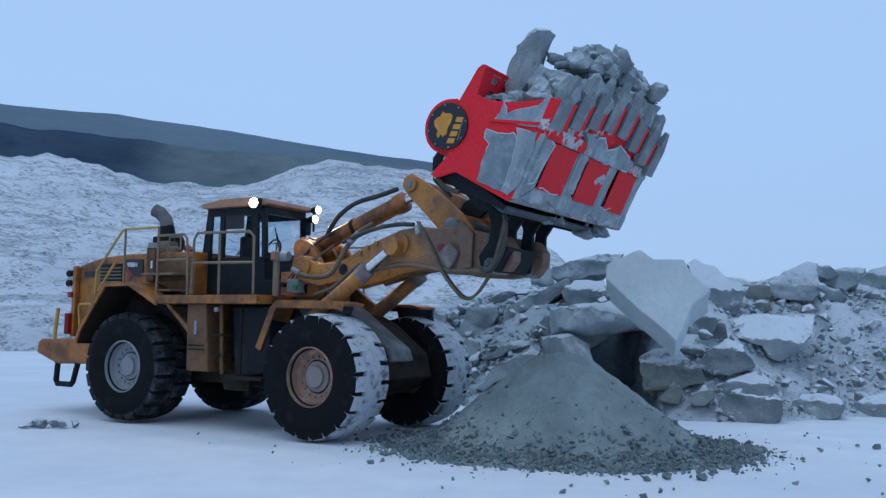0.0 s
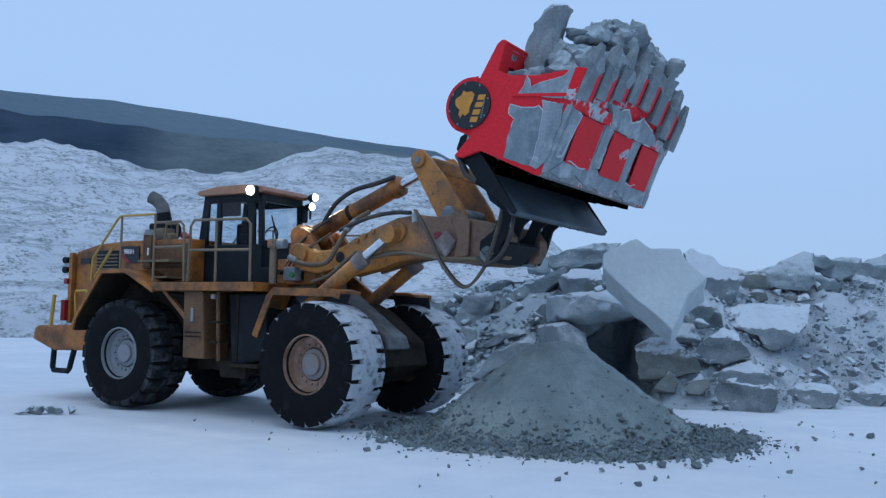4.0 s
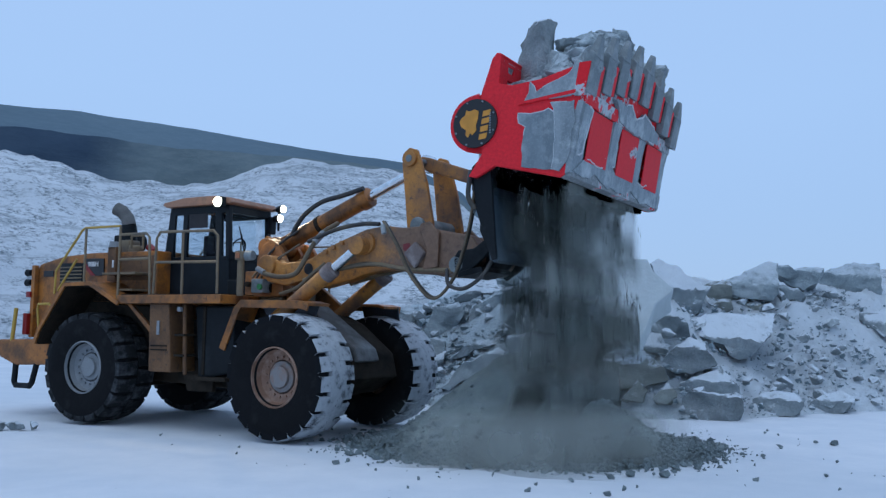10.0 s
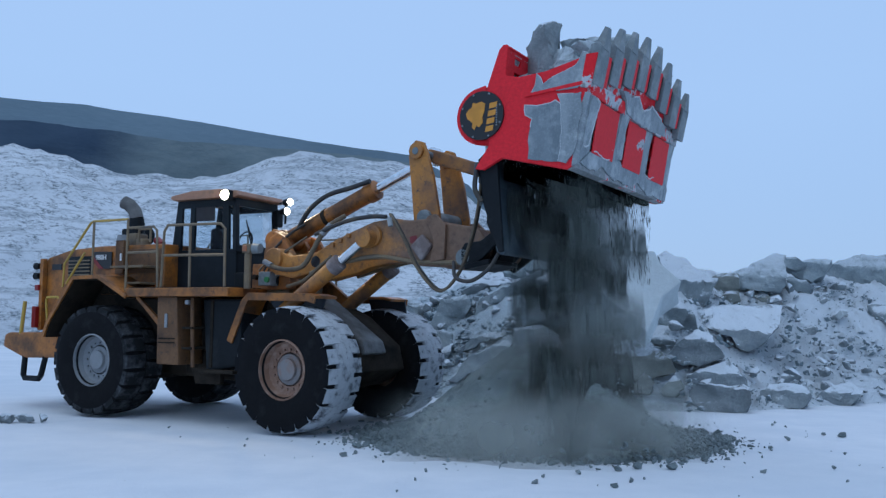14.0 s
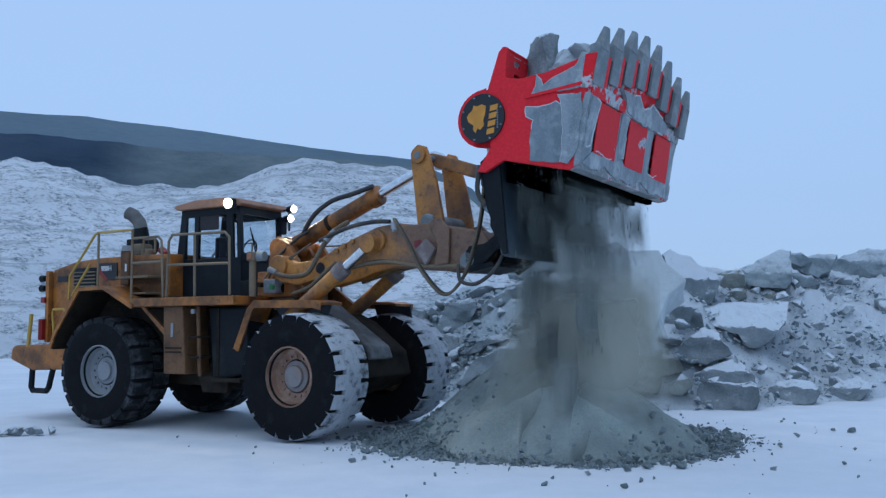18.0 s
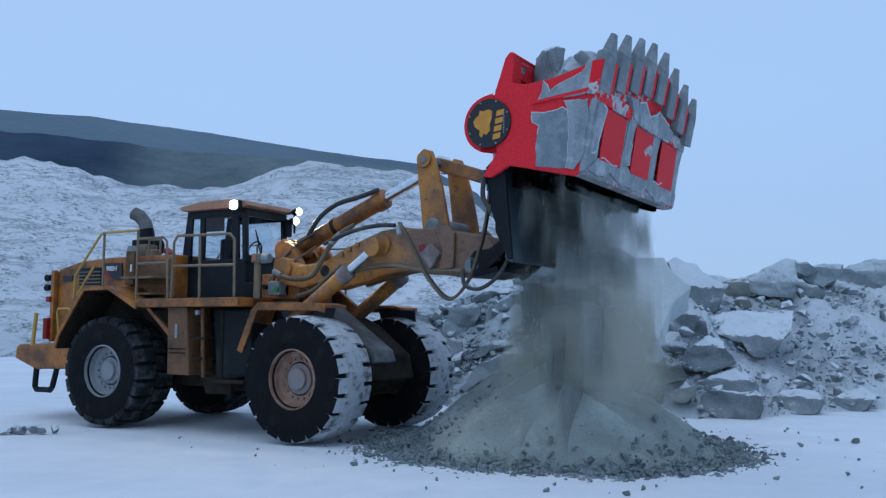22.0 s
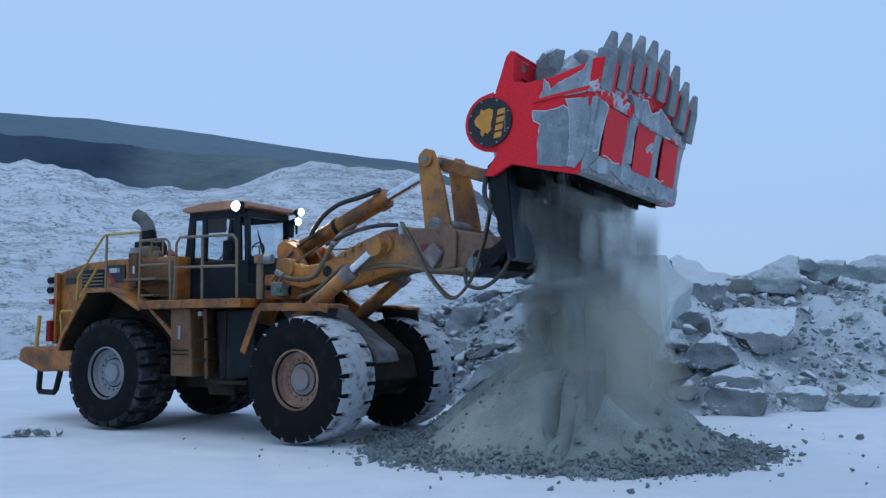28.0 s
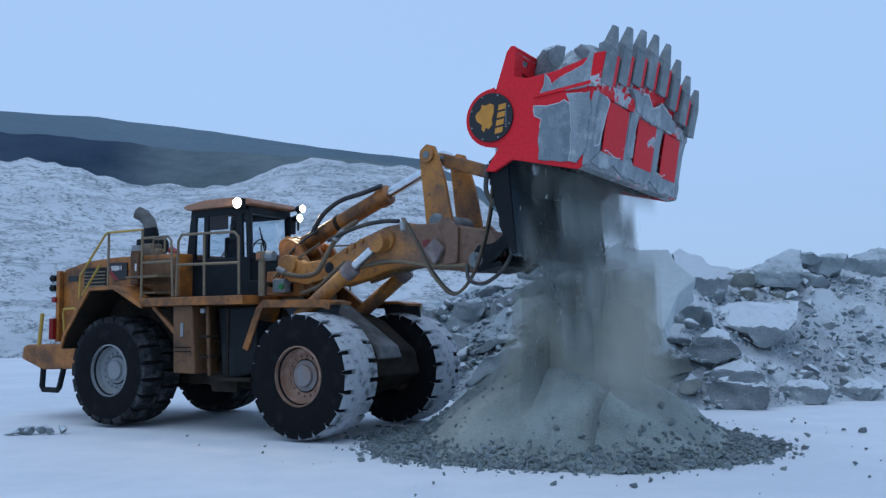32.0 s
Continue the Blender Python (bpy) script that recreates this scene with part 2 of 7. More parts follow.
def veil(name, a, c2, dense, streak=5.0, edge=0.14, thin=(0.24, 0.50), lumps=0.6, ends=0.38):
    """Falling dust: thin in places, streaked along the fall, fading out at its edges."""
    m, n, l, b = mat(name)
    info = n.new("ShaderNodeObjectInfo")
    tc = n.new("ShaderNodeTexCoord")
    shift = n.new("ShaderNodeVectorMath")
    shift.operation = "MULTIPLY_ADD"
    l.new(info.outputs["Random"], shift.inputs[0])
    shift.inputs[1].default_value = (0, 31, 17)
    l.new(tc.outputs["Object"], shift.inputs[2])

    def cloud(detail, rough, stretch):
        mp = n.new("ShaderNodeMapping")
        mp.inputs["Scale"].default_value = stretch
        l.new(shift.outputs[0], mp.inputs[0])
        t = n.new("ShaderNodeTexNoise")
        t.inputs["Scale"].default_value, t.inputs["Detail"].default_value, t.inputs["Roughness"].default_value = 1.0, detail, rough
        l.new(mp.outputs[0], t.inputs["Vector"])
        return t.outputs["Fac"]
    fac = cloud(5, 0.6, (streak, streak, 0.45))
    lump = cloud(3, 0.5, (1.6, 1.6, 1.2))
    l.new(mixc(n, l, grey(n, l, fac, 0.3, 0.7), a, c2), b.inputs["Base Color"])
    b.inputs["Roughness"].default_value = 1.0
    b.inputs["Specular IOR Level"].default_value = 0.0
    sep = n.new("ShaderNodeSeparateXYZ")
    l.new(tc.outputs["Generated"], sep.inputs[0])

    def soft(value, w):
        r = n.new("ShaderNodeValToRGB")
        r.color_ramp.interpolation = "EASE"
        els = r.color_ramp.elements
        els[0].position, els[1].position = 0.0, 1.0
        els[0].color = els[1].color = (0, 0, 0, 1)
        for p in (w, 1 - w):
            els.new(p).color = (1, 1, 1, 1)
        l.new(value, r.inputs[0])
        return r.outputs[0]
    prev = None
    for f in (soft(sep.outputs["Z"], ends), soft(sep.outputs["Y"], edge), grey(n, l, fac, thin[0], thin[1]), ramp(n, l, lump, [(0.3, (lumps,) * 3), (0.6, (1, 1, 1))])):
        mu = n.new("ShaderNodeMath")
        mu.operation = "MULTIPLY"
        l.new(f, mu.inputs[0])
        if prev is None:
            mu.inputs[1].default_value = dense
        else:
            l.new(prev, mu.inputs[1])
        prev = mu.outputs[0]
    l.new(prev, b.inputs["Alpha"])
    return m


SNOW = snow_ground()
SLOPE = snowy_slope()
CLIFF = cliff_rock()
UPHILL = rocky("bare_hill", (0.080, 0.125, 0.158), (0.108, 0.155, 0.185), 0.0, 0.04)
ROCK = rocky("quarried_rock", (0.205, 0.245, 0.262), (0.385, 0.425, 0.44), 0.94, 1.3, 0.42, 0.66, frost=0.68)
ROCK_GREY = rocky("dusted_rock", (0.25, 0.30, 0.32), (0.43, 0.485, 0.50), 0.65, 1.1, 0.4, 0.85)
ROCK_BARE = rocky("freshly_broken_rock", (0.455, 0.515, 0.535), (0.53, 0.59, 0.605), 0.3, 0.5, 0.8, 1.1, relief=0.25)
ROCK_TAN = rocky("tan_rock", (0.24, 0.262, 0.242), (0.38, 0.405, 0.375), 0.9, 1.4, 0.55, 0.85)
RUBBLE = rocky("snowy_rubble", (0.19, 0.23, 0.25), (0.33, 0.38, 0.395), 0.92, 2.6, 0.10, 0.46, frost=0.68)
BANK = rocky("snowy_bank", (0.255, 0.352, 0.395), (0.41, 0.515, 0.565), 0.90, 2.2, 0.0, 0.30, None, (3.5, 6.5), relief=1.0, frost=0.80)
GRAVEL = rocky("crushed_gravel", (0.30, 0.365, 0.36), (0.46, 0.53, 0.515), 0.0, 3.0)
GRAVEL_NEW = rocky("fresh_gravel", (0.295, 0.352, 0.336), (0.45, 0.51, 0.485), 0.0, 2.0)
CHIPS = rocky("broken_chips", (0.155, 0.195, 0.205), (0.30, 0.35, 0.36), 0.0, 3.0)
# Damp grains and fines; the dense curtain's self-shading is put into the colour.
GRAVEL_SHADED = rocky("damp_shaded_gravel", (0.05, 0.06, 0.057), (0.11, 0.122, 0.115), 0.0, 5.0)
VEIL_DARK = veil("falling_damp_shaded_fines", (0.030, 0.038, 0.036), (0.115, 0.132, 0.122), 1.0, 2.6, 0.05, (0.16, 0.44), 0.7, 0.46)
VEIL_MID = veil("falling_dusty_fines", (0.095, 0.11, 0.105), (0.20, 0.22, 0.205), 0.92, 2.2, 0.15, (0.10, 0.42), 0.7, 0.46)
VEIL_STREAM = veil("thin_stream", (0.17, 0.185, 0.17), (0.30, 0.315, 0.285), 0.6, 4.5, 0.2)
VEIL_PALE = veil("falling_dry_fines", (0.15, 0.17, 0.16), (0.30, 0.315, 0.29), 0.90, 1.8, 0.10, (0.0, 0.40), 0.8, 0.49)
# Stone dust; the loader lamp's warm light on it is put into the tan.
VEIL_COLUMN = veil("hanging_lamp_tinted_dust", (0.33, 0.338, 0.285), (0.44, 0.445, 0.38), 0.62, 0.9, 0.36, (0.0, 0.40), 0.7, 0.36)
VEIL_LOW = veil("low_dust", (0.22, 0.24, 0.225), (0.34, 0.36, 0.335), 0.55, 0.8, 0.3)
VEIL_THIN = veil("drifting_dust", (0.30, 0.315, 0.29), (0.40, 0.41, 0.375), 0.24, 1.0, 0.32)
DUST = rocky("dry_stone_dust", (0.33, 0.345, 0.31), (0.45, 0.46, 0.42), 0.0, 3.0)
YELLOW = painted("machine_yellow", (0.45, 0.158, 0.028), (0.115, 0.055, 0.026), 0.75, 0.42, rust=(0.09, 0.042, 0.022))


def arm_paint():
    """Yellow paint that is worn to brown rust towards the bucket end."""
    m, n, l, b = mat("worn_arm_paint")
    big = add_noise(n, l, 1.8, 7, 0.7)
    fine = add_noise(n, l, 22, 6, 0.65)
    tc = n.new("ShaderNodeTexCoord")
    sep = n.new("ShaderNodeSeparateXYZ")
    l.new(tc.outputs["Object"], sep.inputs[0])
    ma = n.new("ShaderNodeMapRange")
    ma.inputs["From Min"].default_value, ma.inputs["From Max"].default_value = 2.4, 4.6
    l.new(sep.outputs["X"], ma.inputs["Value"])
    su = n.new("ShaderNodeMath")
    su.operation = "MULTIPLY_ADD"
    su.inputs[1].default_value = 0.42
    l.new(ma.outputs[0], su.inputs[0])
    l.new(big, su.inputs[2])
    paint = mixc(n, l, grey(n, l, fine, 0.3, 0.75), (0.40, 0.158, 0.030), (0.56, 0.228, 0.044))
    rust = mixc(n, l, grey(n, l, fine, 0.25, 0.85), (0.15, 0.080, 0.050), (0.225, 0.135, 0.085))
    worn = mixc(n, l, grey(n, l, su.outputs[0], 0.52, 0.78), paint, rust)
    grime = add_noise(n, l, 4.5, 8, 0.75)
    l.new(mixc(n, l, ramp(n, l, grime, [(0.52, (0, 0, 0)), (0.66, (0.75,) * 3)]), worn, (0.075, 0.045, 0.032)), b.inputs["Base Color"])
    l.new(ramp(n, l, big, [(0.3, (0.4,) * 3), (0.7, (0.75,) * 3)]), b.inputs["Roughness"])
    bump(n, l, b, fine, 0.2, 0.012)
    return m


def snow_tread():
    """Tread packed with snow on the running face; the shoulders stay dark."""
    m, n, l, b = mat("snow_packed_tread")
    patch = add_noise(n, l, 4.5, 7, 0.7)
    tc = n.new("ShaderNodeTexCoord")
    sep = n.new("ShaderNodeSeparateXYZ")
    l.new(tc.outputs["Normal"], sep.inputs[0])
    ab = n.new("ShaderNodeMath")
    ab.operation = "ABSOLUTE"
    l.new(sep.outputs["Y"], ab.inputs[0])
    face = ramp(n, l, ab.outputs[0], [(0.25, (1, 1, 1)), (0.6, (0, 0, 0))])
    mu = n.new("ShaderNodeMath")
    mu.operation = "MULTIPLY"
    l.new(face, mu.inputs[0])
    l.new(grey(n, l, patch, 0.31, 0.47), mu.inputs[1])
    l.new(mixc(n, l, mu.outputs[0], (0.010, 0.011, 0.013), mixc(n, l, grey(n, l, patch, 0.4, 0.8), (0.38, 0.41, 0.445), (0.60, 0.635, 0.67))), b.inputs["Base Color"])
    b.inputs["Roughness"].default_value = 0.9
    b.inputs["Specular IOR Level"].default_value = 0.08
    bump(n, l, b, patch, 0.4, 0.02)
    return m


def caked(name, edge, width=0.03):
    """Red paint under frozen grey mud whose torn edge is white with frost."""
    m, n, l, b = mat(name)
    shape = add_noise(n, l, 1.5, 6, 0.62)
    fine = add_noise(n, l, 20, 5, 0.6)
    red = mixc(n, l, grey(n, l, fine, 0.3, 0.8), (0.68, 0.018, 0.026), (0.80, 0.026, 0.036))
    mud = mixc(n, l, grey(n, l, fine, 0.35, 0.7), (0.20, 0.22, 0.225), (0.34, 0.355, 0.355))
    c = ramp(n, l, shape, [(edge - width, (0, 0, 0)), (edge - width * 0.5, (1, 1, 1)), (edge + width * 0.3, (1, 1, 1)), (edge + width, (0, 0, 0))])
    c = mixc(n, l, c, mixc(n, l, grey(n, l, shape, edge - 0.01, edge + 0.01), red, mud), (0.46, 0.49, 0.51))
    l.new(c, b.inputs["Base Color"])
    l.new(ramp(n, l, shape, [(edge - 0.02, (0.5,) * 3), (edge, (0.85,) * 3)]), b.inputs["Roughness"])
    b.inputs["Specular IOR Level"].default_value = 0.12
    bump(n, l, b, grey(n, l, shape, edge - 0.02, edge + 0.03), 0.5, 0.02)
    return m


ARM_WORN = arm_paint()
ARM = painted("worn_arm_yellow", (0.52, 0.212, 0.042), (0.17, 0.09, 0.055), 0.7, 0.5, scale=1.6, rust=(0.12, 0.07, 0.05))
BRIGHT = painted("safety_yellow", (0.52, 0.33, 0.06), (0.25, 0.16, 0.05), 0.35, 0.4)
RAIL = painted("rail_paint", (0.22, 0.16, 0.095), (0.12, 0.10, 0.08), 0.5, 0.5)
CHASSIS = painted("grimy_chassis", (0.035, 0.027, 0.02), (0.014, 0.013, 0.012), 0.5, 0.75, spec=0.12)
BLACK = painted("black_steel", (0.013, 0.016, 0.019), (0.034, 0.039, 0.042), 0.3, 0.45, scale=1.2, spec=0.12)
PLATE = painted("dusty_black_plate", (0.048, 0.072, 0.092), (0.105, 0.132, 0.142), 0.5, 0.45, scale=1.6, spec=0.4)
ROOF = painted("cab_roof_paint", (0.40, 0.20, 0.12), (0.2, 0.12, 0.08), 0.3, 0.4, snow=0.2)
RUBBER = painted("tyre_rubber", (0.009, 0.0095, 0.011), (0.02, 0.021, 0.022), 0.3, 0.85, scale=3, spec=0.12)
RUBBER_SNOW = snow_tread()
RUBBER_DUST = painted("dusty_tread", (0.018, 0.02, 0.022), (0.075, 0.08, 0.088), 0.5, 0.9, scale=4, spec=0.12)
RIM_GREY = painted("frosted_rim", (0.27, 0.285, 0.30), (0.19, 0.20, 0.21), 0.4, 0.6, scale=4)
RIM_RUST = painted("rust_brown_rim", (0.27, 0.15, 0.10), (0.36, 0.25, 0.20), 0.5, 0.6, scale=5)
HUB = painted("worn_hub", (0.25, 0.235, 0.235), (0.26, 0.16, 0.12), 0.55, 0.6, scale=4)
RED = painted("red_paint", (0.86, 0.030, 0.042), (0.78, 0.027, 0.038), 0.25, 0.45, scale=1.6, spec=0.15)
RED_DIRTY = caked("red_paint_caked", 0.52)
RED_MUD = caked("red_paint_thickly_caked", 0.43)
RED_SPOT = caked("red_panel_paint", 0.66, 0.02)
FROST = painted("frost_rim", (0.60, 0.63, 0.65), (0.42, 0.44, 0.45), 0.4, 0.9, scale=5)


def smeared(name, lo, mid, hi):
    """Frozen mud smeared down a plate: long streaks, paler where frost has caught."""
    m, n, l, b = mat(name)
    run = add_noise(n, l, 1.0, 6, 0.6, (5, 7, 1.1))
    blot = add_noise(n, l, 2.6, 7, 0.68)
    fine = add_noise(n, l, 30, 5, 0.6)
    c = mixc(n, l, grey(n, l, run, 0.32, 0.66), lo, mid)
    c = mixc(n, l, grey(n, l, blot, 0.50, 0.68), c, hi)
    c = mixc(n, l, ramp(n, l, fine, [(0.5, (0, 0, 0)), (0.8, (0.5,) * 3)]), c, hi)
    l.new(c, b.inputs["Base Color"])
    b.inputs["Roughness"].default_value = 0.7
    b.inputs["Specular IOR Level"].default_value = 0.25
    s = n.new("ShaderNodeMath")
    l.new(run, s.inputs[0])
    l.new(blot, s.inputs[1])
    bump(n, l, b, s.outputs[0], 0.5, 0.03)
    return m


MUD = smeared("frozen_grey_mud", (0.18, 0.215, 0.235), (0.29, 0.33, 0.35), (0.45, 0.49, 0.505))
MUD_DARK = smeared("damp_frozen_mud", (0.13, 0.162, 0.183), (0.195, 0.235, 0.258), (0.31, 0.35, 0.37))
FROSTED = painted("frosted_steel", (0.085, 0.085, 0.085), (0.30, 0.32, 0.34), 0.6, 0.6, scale=0.7)
BROWN = painted("dirty_brown_yellow", (0.18, 0.085, 0.034), (0.085, 0.045, 0.026), 0.6, 0.6, rust=(0.06, 0.035, 0.025))
STACK = painted("worn_stack", (0.16, 0.155, 0.15), (0.09, 0.088, 0.085), 0.5, 0.6, scale=3)
STEEL = painted("worn_grey_steel", (0.175, 0.208, 0.22), (0.32, 0.345, 0.35), 0.55, 0.55, scale=2.4)
CHROME = plain("chrome_rod", (0.82, 0.83, 0.85), 0.16, 1.0)
HOSE = painted("hydraulic_hose", (0.035, 0.036, 0.038), (0.09, 0.075, 0.055), 0.5, 0.6)
HOSE_TAN = painted("sleeved_hose", (0.15, 0.115, 0.075), (0.07, 0.055, 0.045), 0.4, 0.7)
GLASS = glass("cab_glass", (0.86, 0.93, 0.97))
SEAT = plain("seat_cloth", (0.03, 0.03, 0.035), 0.9)
DECAL = plain("black_decal", (0.012, 0.012, 0.014), 0.4)
WHITE = plain("white_lettering", (0.8, 0.8, 0.8), 0.5)
GOLD = plain("gold_emblem", (0.66, 0.27, 0.03), 0.5)
TAIL = plain("red_lens", (0.20, 0.008, 0.010), 0.3, emit=(1, 0.05, 0.04), strength=0.015)
CABDARK = painted("cab_paint", (0.006, 0.010, 0.014), (0.014, 0.019, 0.025), 0.4, 0.35, scale=1.5, spec=0.2)
PANEL_BLUE = painted("dark_blue_rubber", (0.022, 0.030, 0.042), (0.045, 0.055, 0.07), 0.4, 0.35, scale=1.5, spec=0.5)
CLAY = painted("frozen_clay", (0.20, 0.155, 0.145), (0.30, 0.26, 0.25), 0.5, 0.85, scale=3.0)
GREEN = plain("green_cap", (0.03, 0.22, 0.07), 0.5)
AMBER = plain("amber_lens", (0.40, 0.15, 0.07), 0.35)
DARK_RED = plain("faded_red_mark", (0.20, 0.025, 0.03), 0.6)
LAMP = plain("lit_work_lamp", (0.9, 0.88, 0.8), 0.2, emit=(1.0, 0.90, 0.62), strength=60.0)
LAMP2 = plain("lit_small_lamp", (0.9, 0.9, 0.85), 0.2, emit=(1.0, 0.95, 0.8), strength=12.0)


# ---- mesh tools ----
def part(name, bm, material, parent=None, label="", m=None, smooth=False):
    """One mesh object from a bmesh, under parent if there is one."""
    me = bpy.data.meshes.new(name)
    bmesh.ops.recalc_face_normals(bm, faces=bm.faces)
    if smooth:
        for f in bm.faces:
            f.smooth = True
    bm.to_mesh(me)
    bm.free()
    if smooth:
        me.set_sharp_from_angle(angle=radians(38))
    me.materials.append(material)
    ob = new(name, me)
    if parent is not None:
        ob.parent = parent
    if m is not None:
        ob.matrix_basis = m
    if label:
        ob["label"] = label
    return ob


def bev(bm, w, seg=2, angle=25):
    if w > 0:
        es = [e for e in bm.edges if len(e.link_faces) == 2 and e.calc_face_angle() > radians(angle)]
        bmesh.ops.bevel(bm, geom=es, offset=w, segments=seg, affect="EDGES", profile=0.6, clamp_overlap=True)
    return bm


def box(x0, x1, y0, y1, z0, z1, b=0.02, bm=None):
    out = bmesh.new()
    bmesh.ops.create_cube(out, size=1, matrix=Matrix.Translation(((x0 + x1) / 2, (y0 + y1) / 2, (z0 + z1) / 2))
                          @ Matrix.Diagonal((x1 - x0, y1 - y0, z1 - z0, 1)))
    bev(out, b)
    return join(bm, out)


def join(bm, other):
    if bm is None:
        return other
    me = bpy.data.meshes.new("tmp")
    other.to_mesh(me)
    other.free()
    bm.from_mesh(me)
    bpy.data.meshes.remove(me)
    return bm


def prism(outline, y0, y1, b=0.02, bm=None):
    """An outline in x and z drawn out along y."""
    out = bmesh.new()
    vs = [out.verts.new((x, y0, z)) for x, z in outline]
    f = out.faces.new(vs)
    r = bmesh.ops.extrude_face_region(out, geom=[f])
    bmesh.ops.translate(out, verts=[v for v in r["geom"] if isinstance(v, bmesh.types.BMVert)], vec=(0, y1 - y0, 0))
    bmesh.ops.recalc_face_normals(out, faces=out.faces)
    bev(out, b)
    return join(bm, out)


def rod(a, c, r, r2=None, seg=20, b=0.0, bm=None):
    a, c = Vector(a), Vector(c)
    d = c - a
    out = bmesh.new()
    bmesh.ops.create_cone(out, cap_ends=True, segments=seg, radius1=r, radius2=r if r2 is None else r2, depth=d.length,
                          matrix=Matrix.Translation((a + c) / 2) @ d.to_track_quat("Z", "Y").to_matrix().to_4x4())
    bev(out, b, 2, 50)
    return join(bm, out)


def curve_points(pts, n=8):
    """A smooth line through points (Catmull-Rom)."""
    ps = [Vector(p) for p in pts]
    ps = [ps[0] * 2 - ps[1]] + ps + [ps[-1] * 2 - ps[-2]]
    out = []
    for i in range(1, len(ps) - 2):
        a, b, c, d = ps[i - 1:i + 3]
        for k in range(n):
            t = k / n
            out.append(0.5 * (2 * b + (c - a) * t + (2 * a - 5 * b + 4 * c - d) * t * t + (3 * b - a - 3 * c + d) * t ** 3))
    return out + [ps[-2]]


def tube(pts, r, seg=10, bend=True, bm=None, n=8):
    """A round tube along a line."""
    ps = curve_points(pts, n) if bend else [Vector(p) for p in pts]
    out = bmesh.new()
    rings = []
    up = Vector((0.31, 0.87, 0.22)).normalized()
    for i, p in enumerate(ps):
        d = (ps[min(i + 1, len(ps) - 1)] - ps[max(i - 1, 0)]).normalized()
        s = d.cross(up)
        s = s.normalized() if s.length > 1e-4 else d.orthogonal().normalized()
        u = s.cross(d)
        rings.append([out.verts.new(p + r * (math.cos(2 * math.pi * k / seg) * s + math.sin(2 * math.pi * k / seg) * u)) for k in range(seg)])
    for a, c in zip(rings, rings[1:]):
        for k in range(seg):
            out.faces.new((a[k], a[(k + 1) % seg], c[(k + 1) % seg], c[k]))
    out.faces.new(rings[0])
    out.faces.new(rings[-1])
    return join(bm, out)


def lathe(outline, seg=48, bm=None):
    """A closed outline of (radius, y) turned about the y axis."""
    out = bmesh.new()
    rings = []
    for k in range(seg):
        a = 2 * math.pi * k / seg
        rings.append([out.verts.new((r * math.cos(a), y, r * math.sin(a))) for r, y in outline])
    n = len(outline)
    for k in range(seg):
        p, q = rings[k], rings[(k + 1) % seg]
        for i in range(n):
            j = (i + 1) % n
            if outline[i][0] < 1e-4 and outline[j][0] < 1e-4:
                continue
            out.faces.new((p[i], p[j], q[j], q[i]))
    bmesh.ops.remove_doubles(out, verts=out.verts, dist=1e-4)
    return join(bm, out)


def disc(r, y0, y1, seg=40, bm=None):
    return rod((0, y0, 0), (0, y1, 0), r, seg=seg, bm=bm)


def rock_bm(seed, sx, sy, sz, points=16, rough=0.05, cuts=2, blocky=0.35):
    """An angular stone: the hull of scattered points, its edges worn and its faces uneven."""
    rnd = random.Random(seed)
    bm = bmesh.new()
    for _ in range(points):
        v = Vector([rnd.uniform(-1, 1) for _ in range(3)])
        k = max(abs(c) for c in v)
        v = v / (k * blocky + v.length * (1 - blocky))
        bm.verts.new((v.x * sx / 2, v.y * sy / 2, v.z * sz / 2))
    r = bmesh.ops.convex_hull(bm, input=bm.verts)
    bmesh.ops.delete(bm, geom=[e for e in r["geom_interior"] if isinstance(e, bmesh.types.BMVert)], context="VERTS")
    s = min(sx, sy, sz)
    bmesh.ops.dissolve_limit(bm, angle_limit=radians(9), verts=bm.verts, edges=bm.edges)
    bev(bm, s * 0.045, 2, 15)
    bmesh.ops.triangulate(bm, faces=bm.faces)
    for _ in range(cuts):
        es = [e for e in bm.edges if e.calc_length() > s * 0.15]
        if es:
            bmesh.ops.subdivide_edges(bm, edges=es, cuts=1)
            bmesh.ops.triangulate(bm, faces=bm.faces)
    o = Vector((seed * 3.7, seed * 1.3, 0))
    for v in bm.verts:
        q = v.co / s
        v.co += Vector((noise.noise(q * 2.3 + o), noise.noise(q * 2.3 + o + Vector((9, 0, 0))), noise.noise(q * 2.3 + o + Vector((0, 9, 0))))) * s * rough
        v.co += Vector((noise.noise(q * 6 + o), noise.noise(q * 6 + o + Vector((5, 0, 0))), noise.noise(q * 6 + o + Vector((0, 5, 0))))) * s * rough * 0.6
    return bm


def lerp(x, pts):
    return float(np.interp(x, [p[0] for p in pts], [p[1] for p in pts]))


def grid_mesh(name, rows, cols, fn, material, parent=None):
    """A sheet of rows x cols points from fn(i, j)."""
    vs = [fn(i, j) for i in range(rows) for j in range(cols)]
    fs = [(i * cols + j, i * cols + j + 1, (i + 1) * cols + j + 1, (i + 1) * cols + j) for i in range(rows - 1) for j in range(cols - 1)]
    me = bpy.data.meshes.new(name)
    me.from_pydata(vs, [], fs)
    me.polygons.foreach_set("use_smooth", [True] * len(fs))
    me.materials.append(material)
    ob = new(name, me)
    if parent is not None:
        ob.parent = parent
    return ob


# ---- the setting ----
def base_line(x):
    return lerp(x, [(-8, 27), (-3, 23.5), (0, 20), (3, 17.9), (5.5, 17.2), (8.2, 18.9), (12, 20.5), (20, 23)])


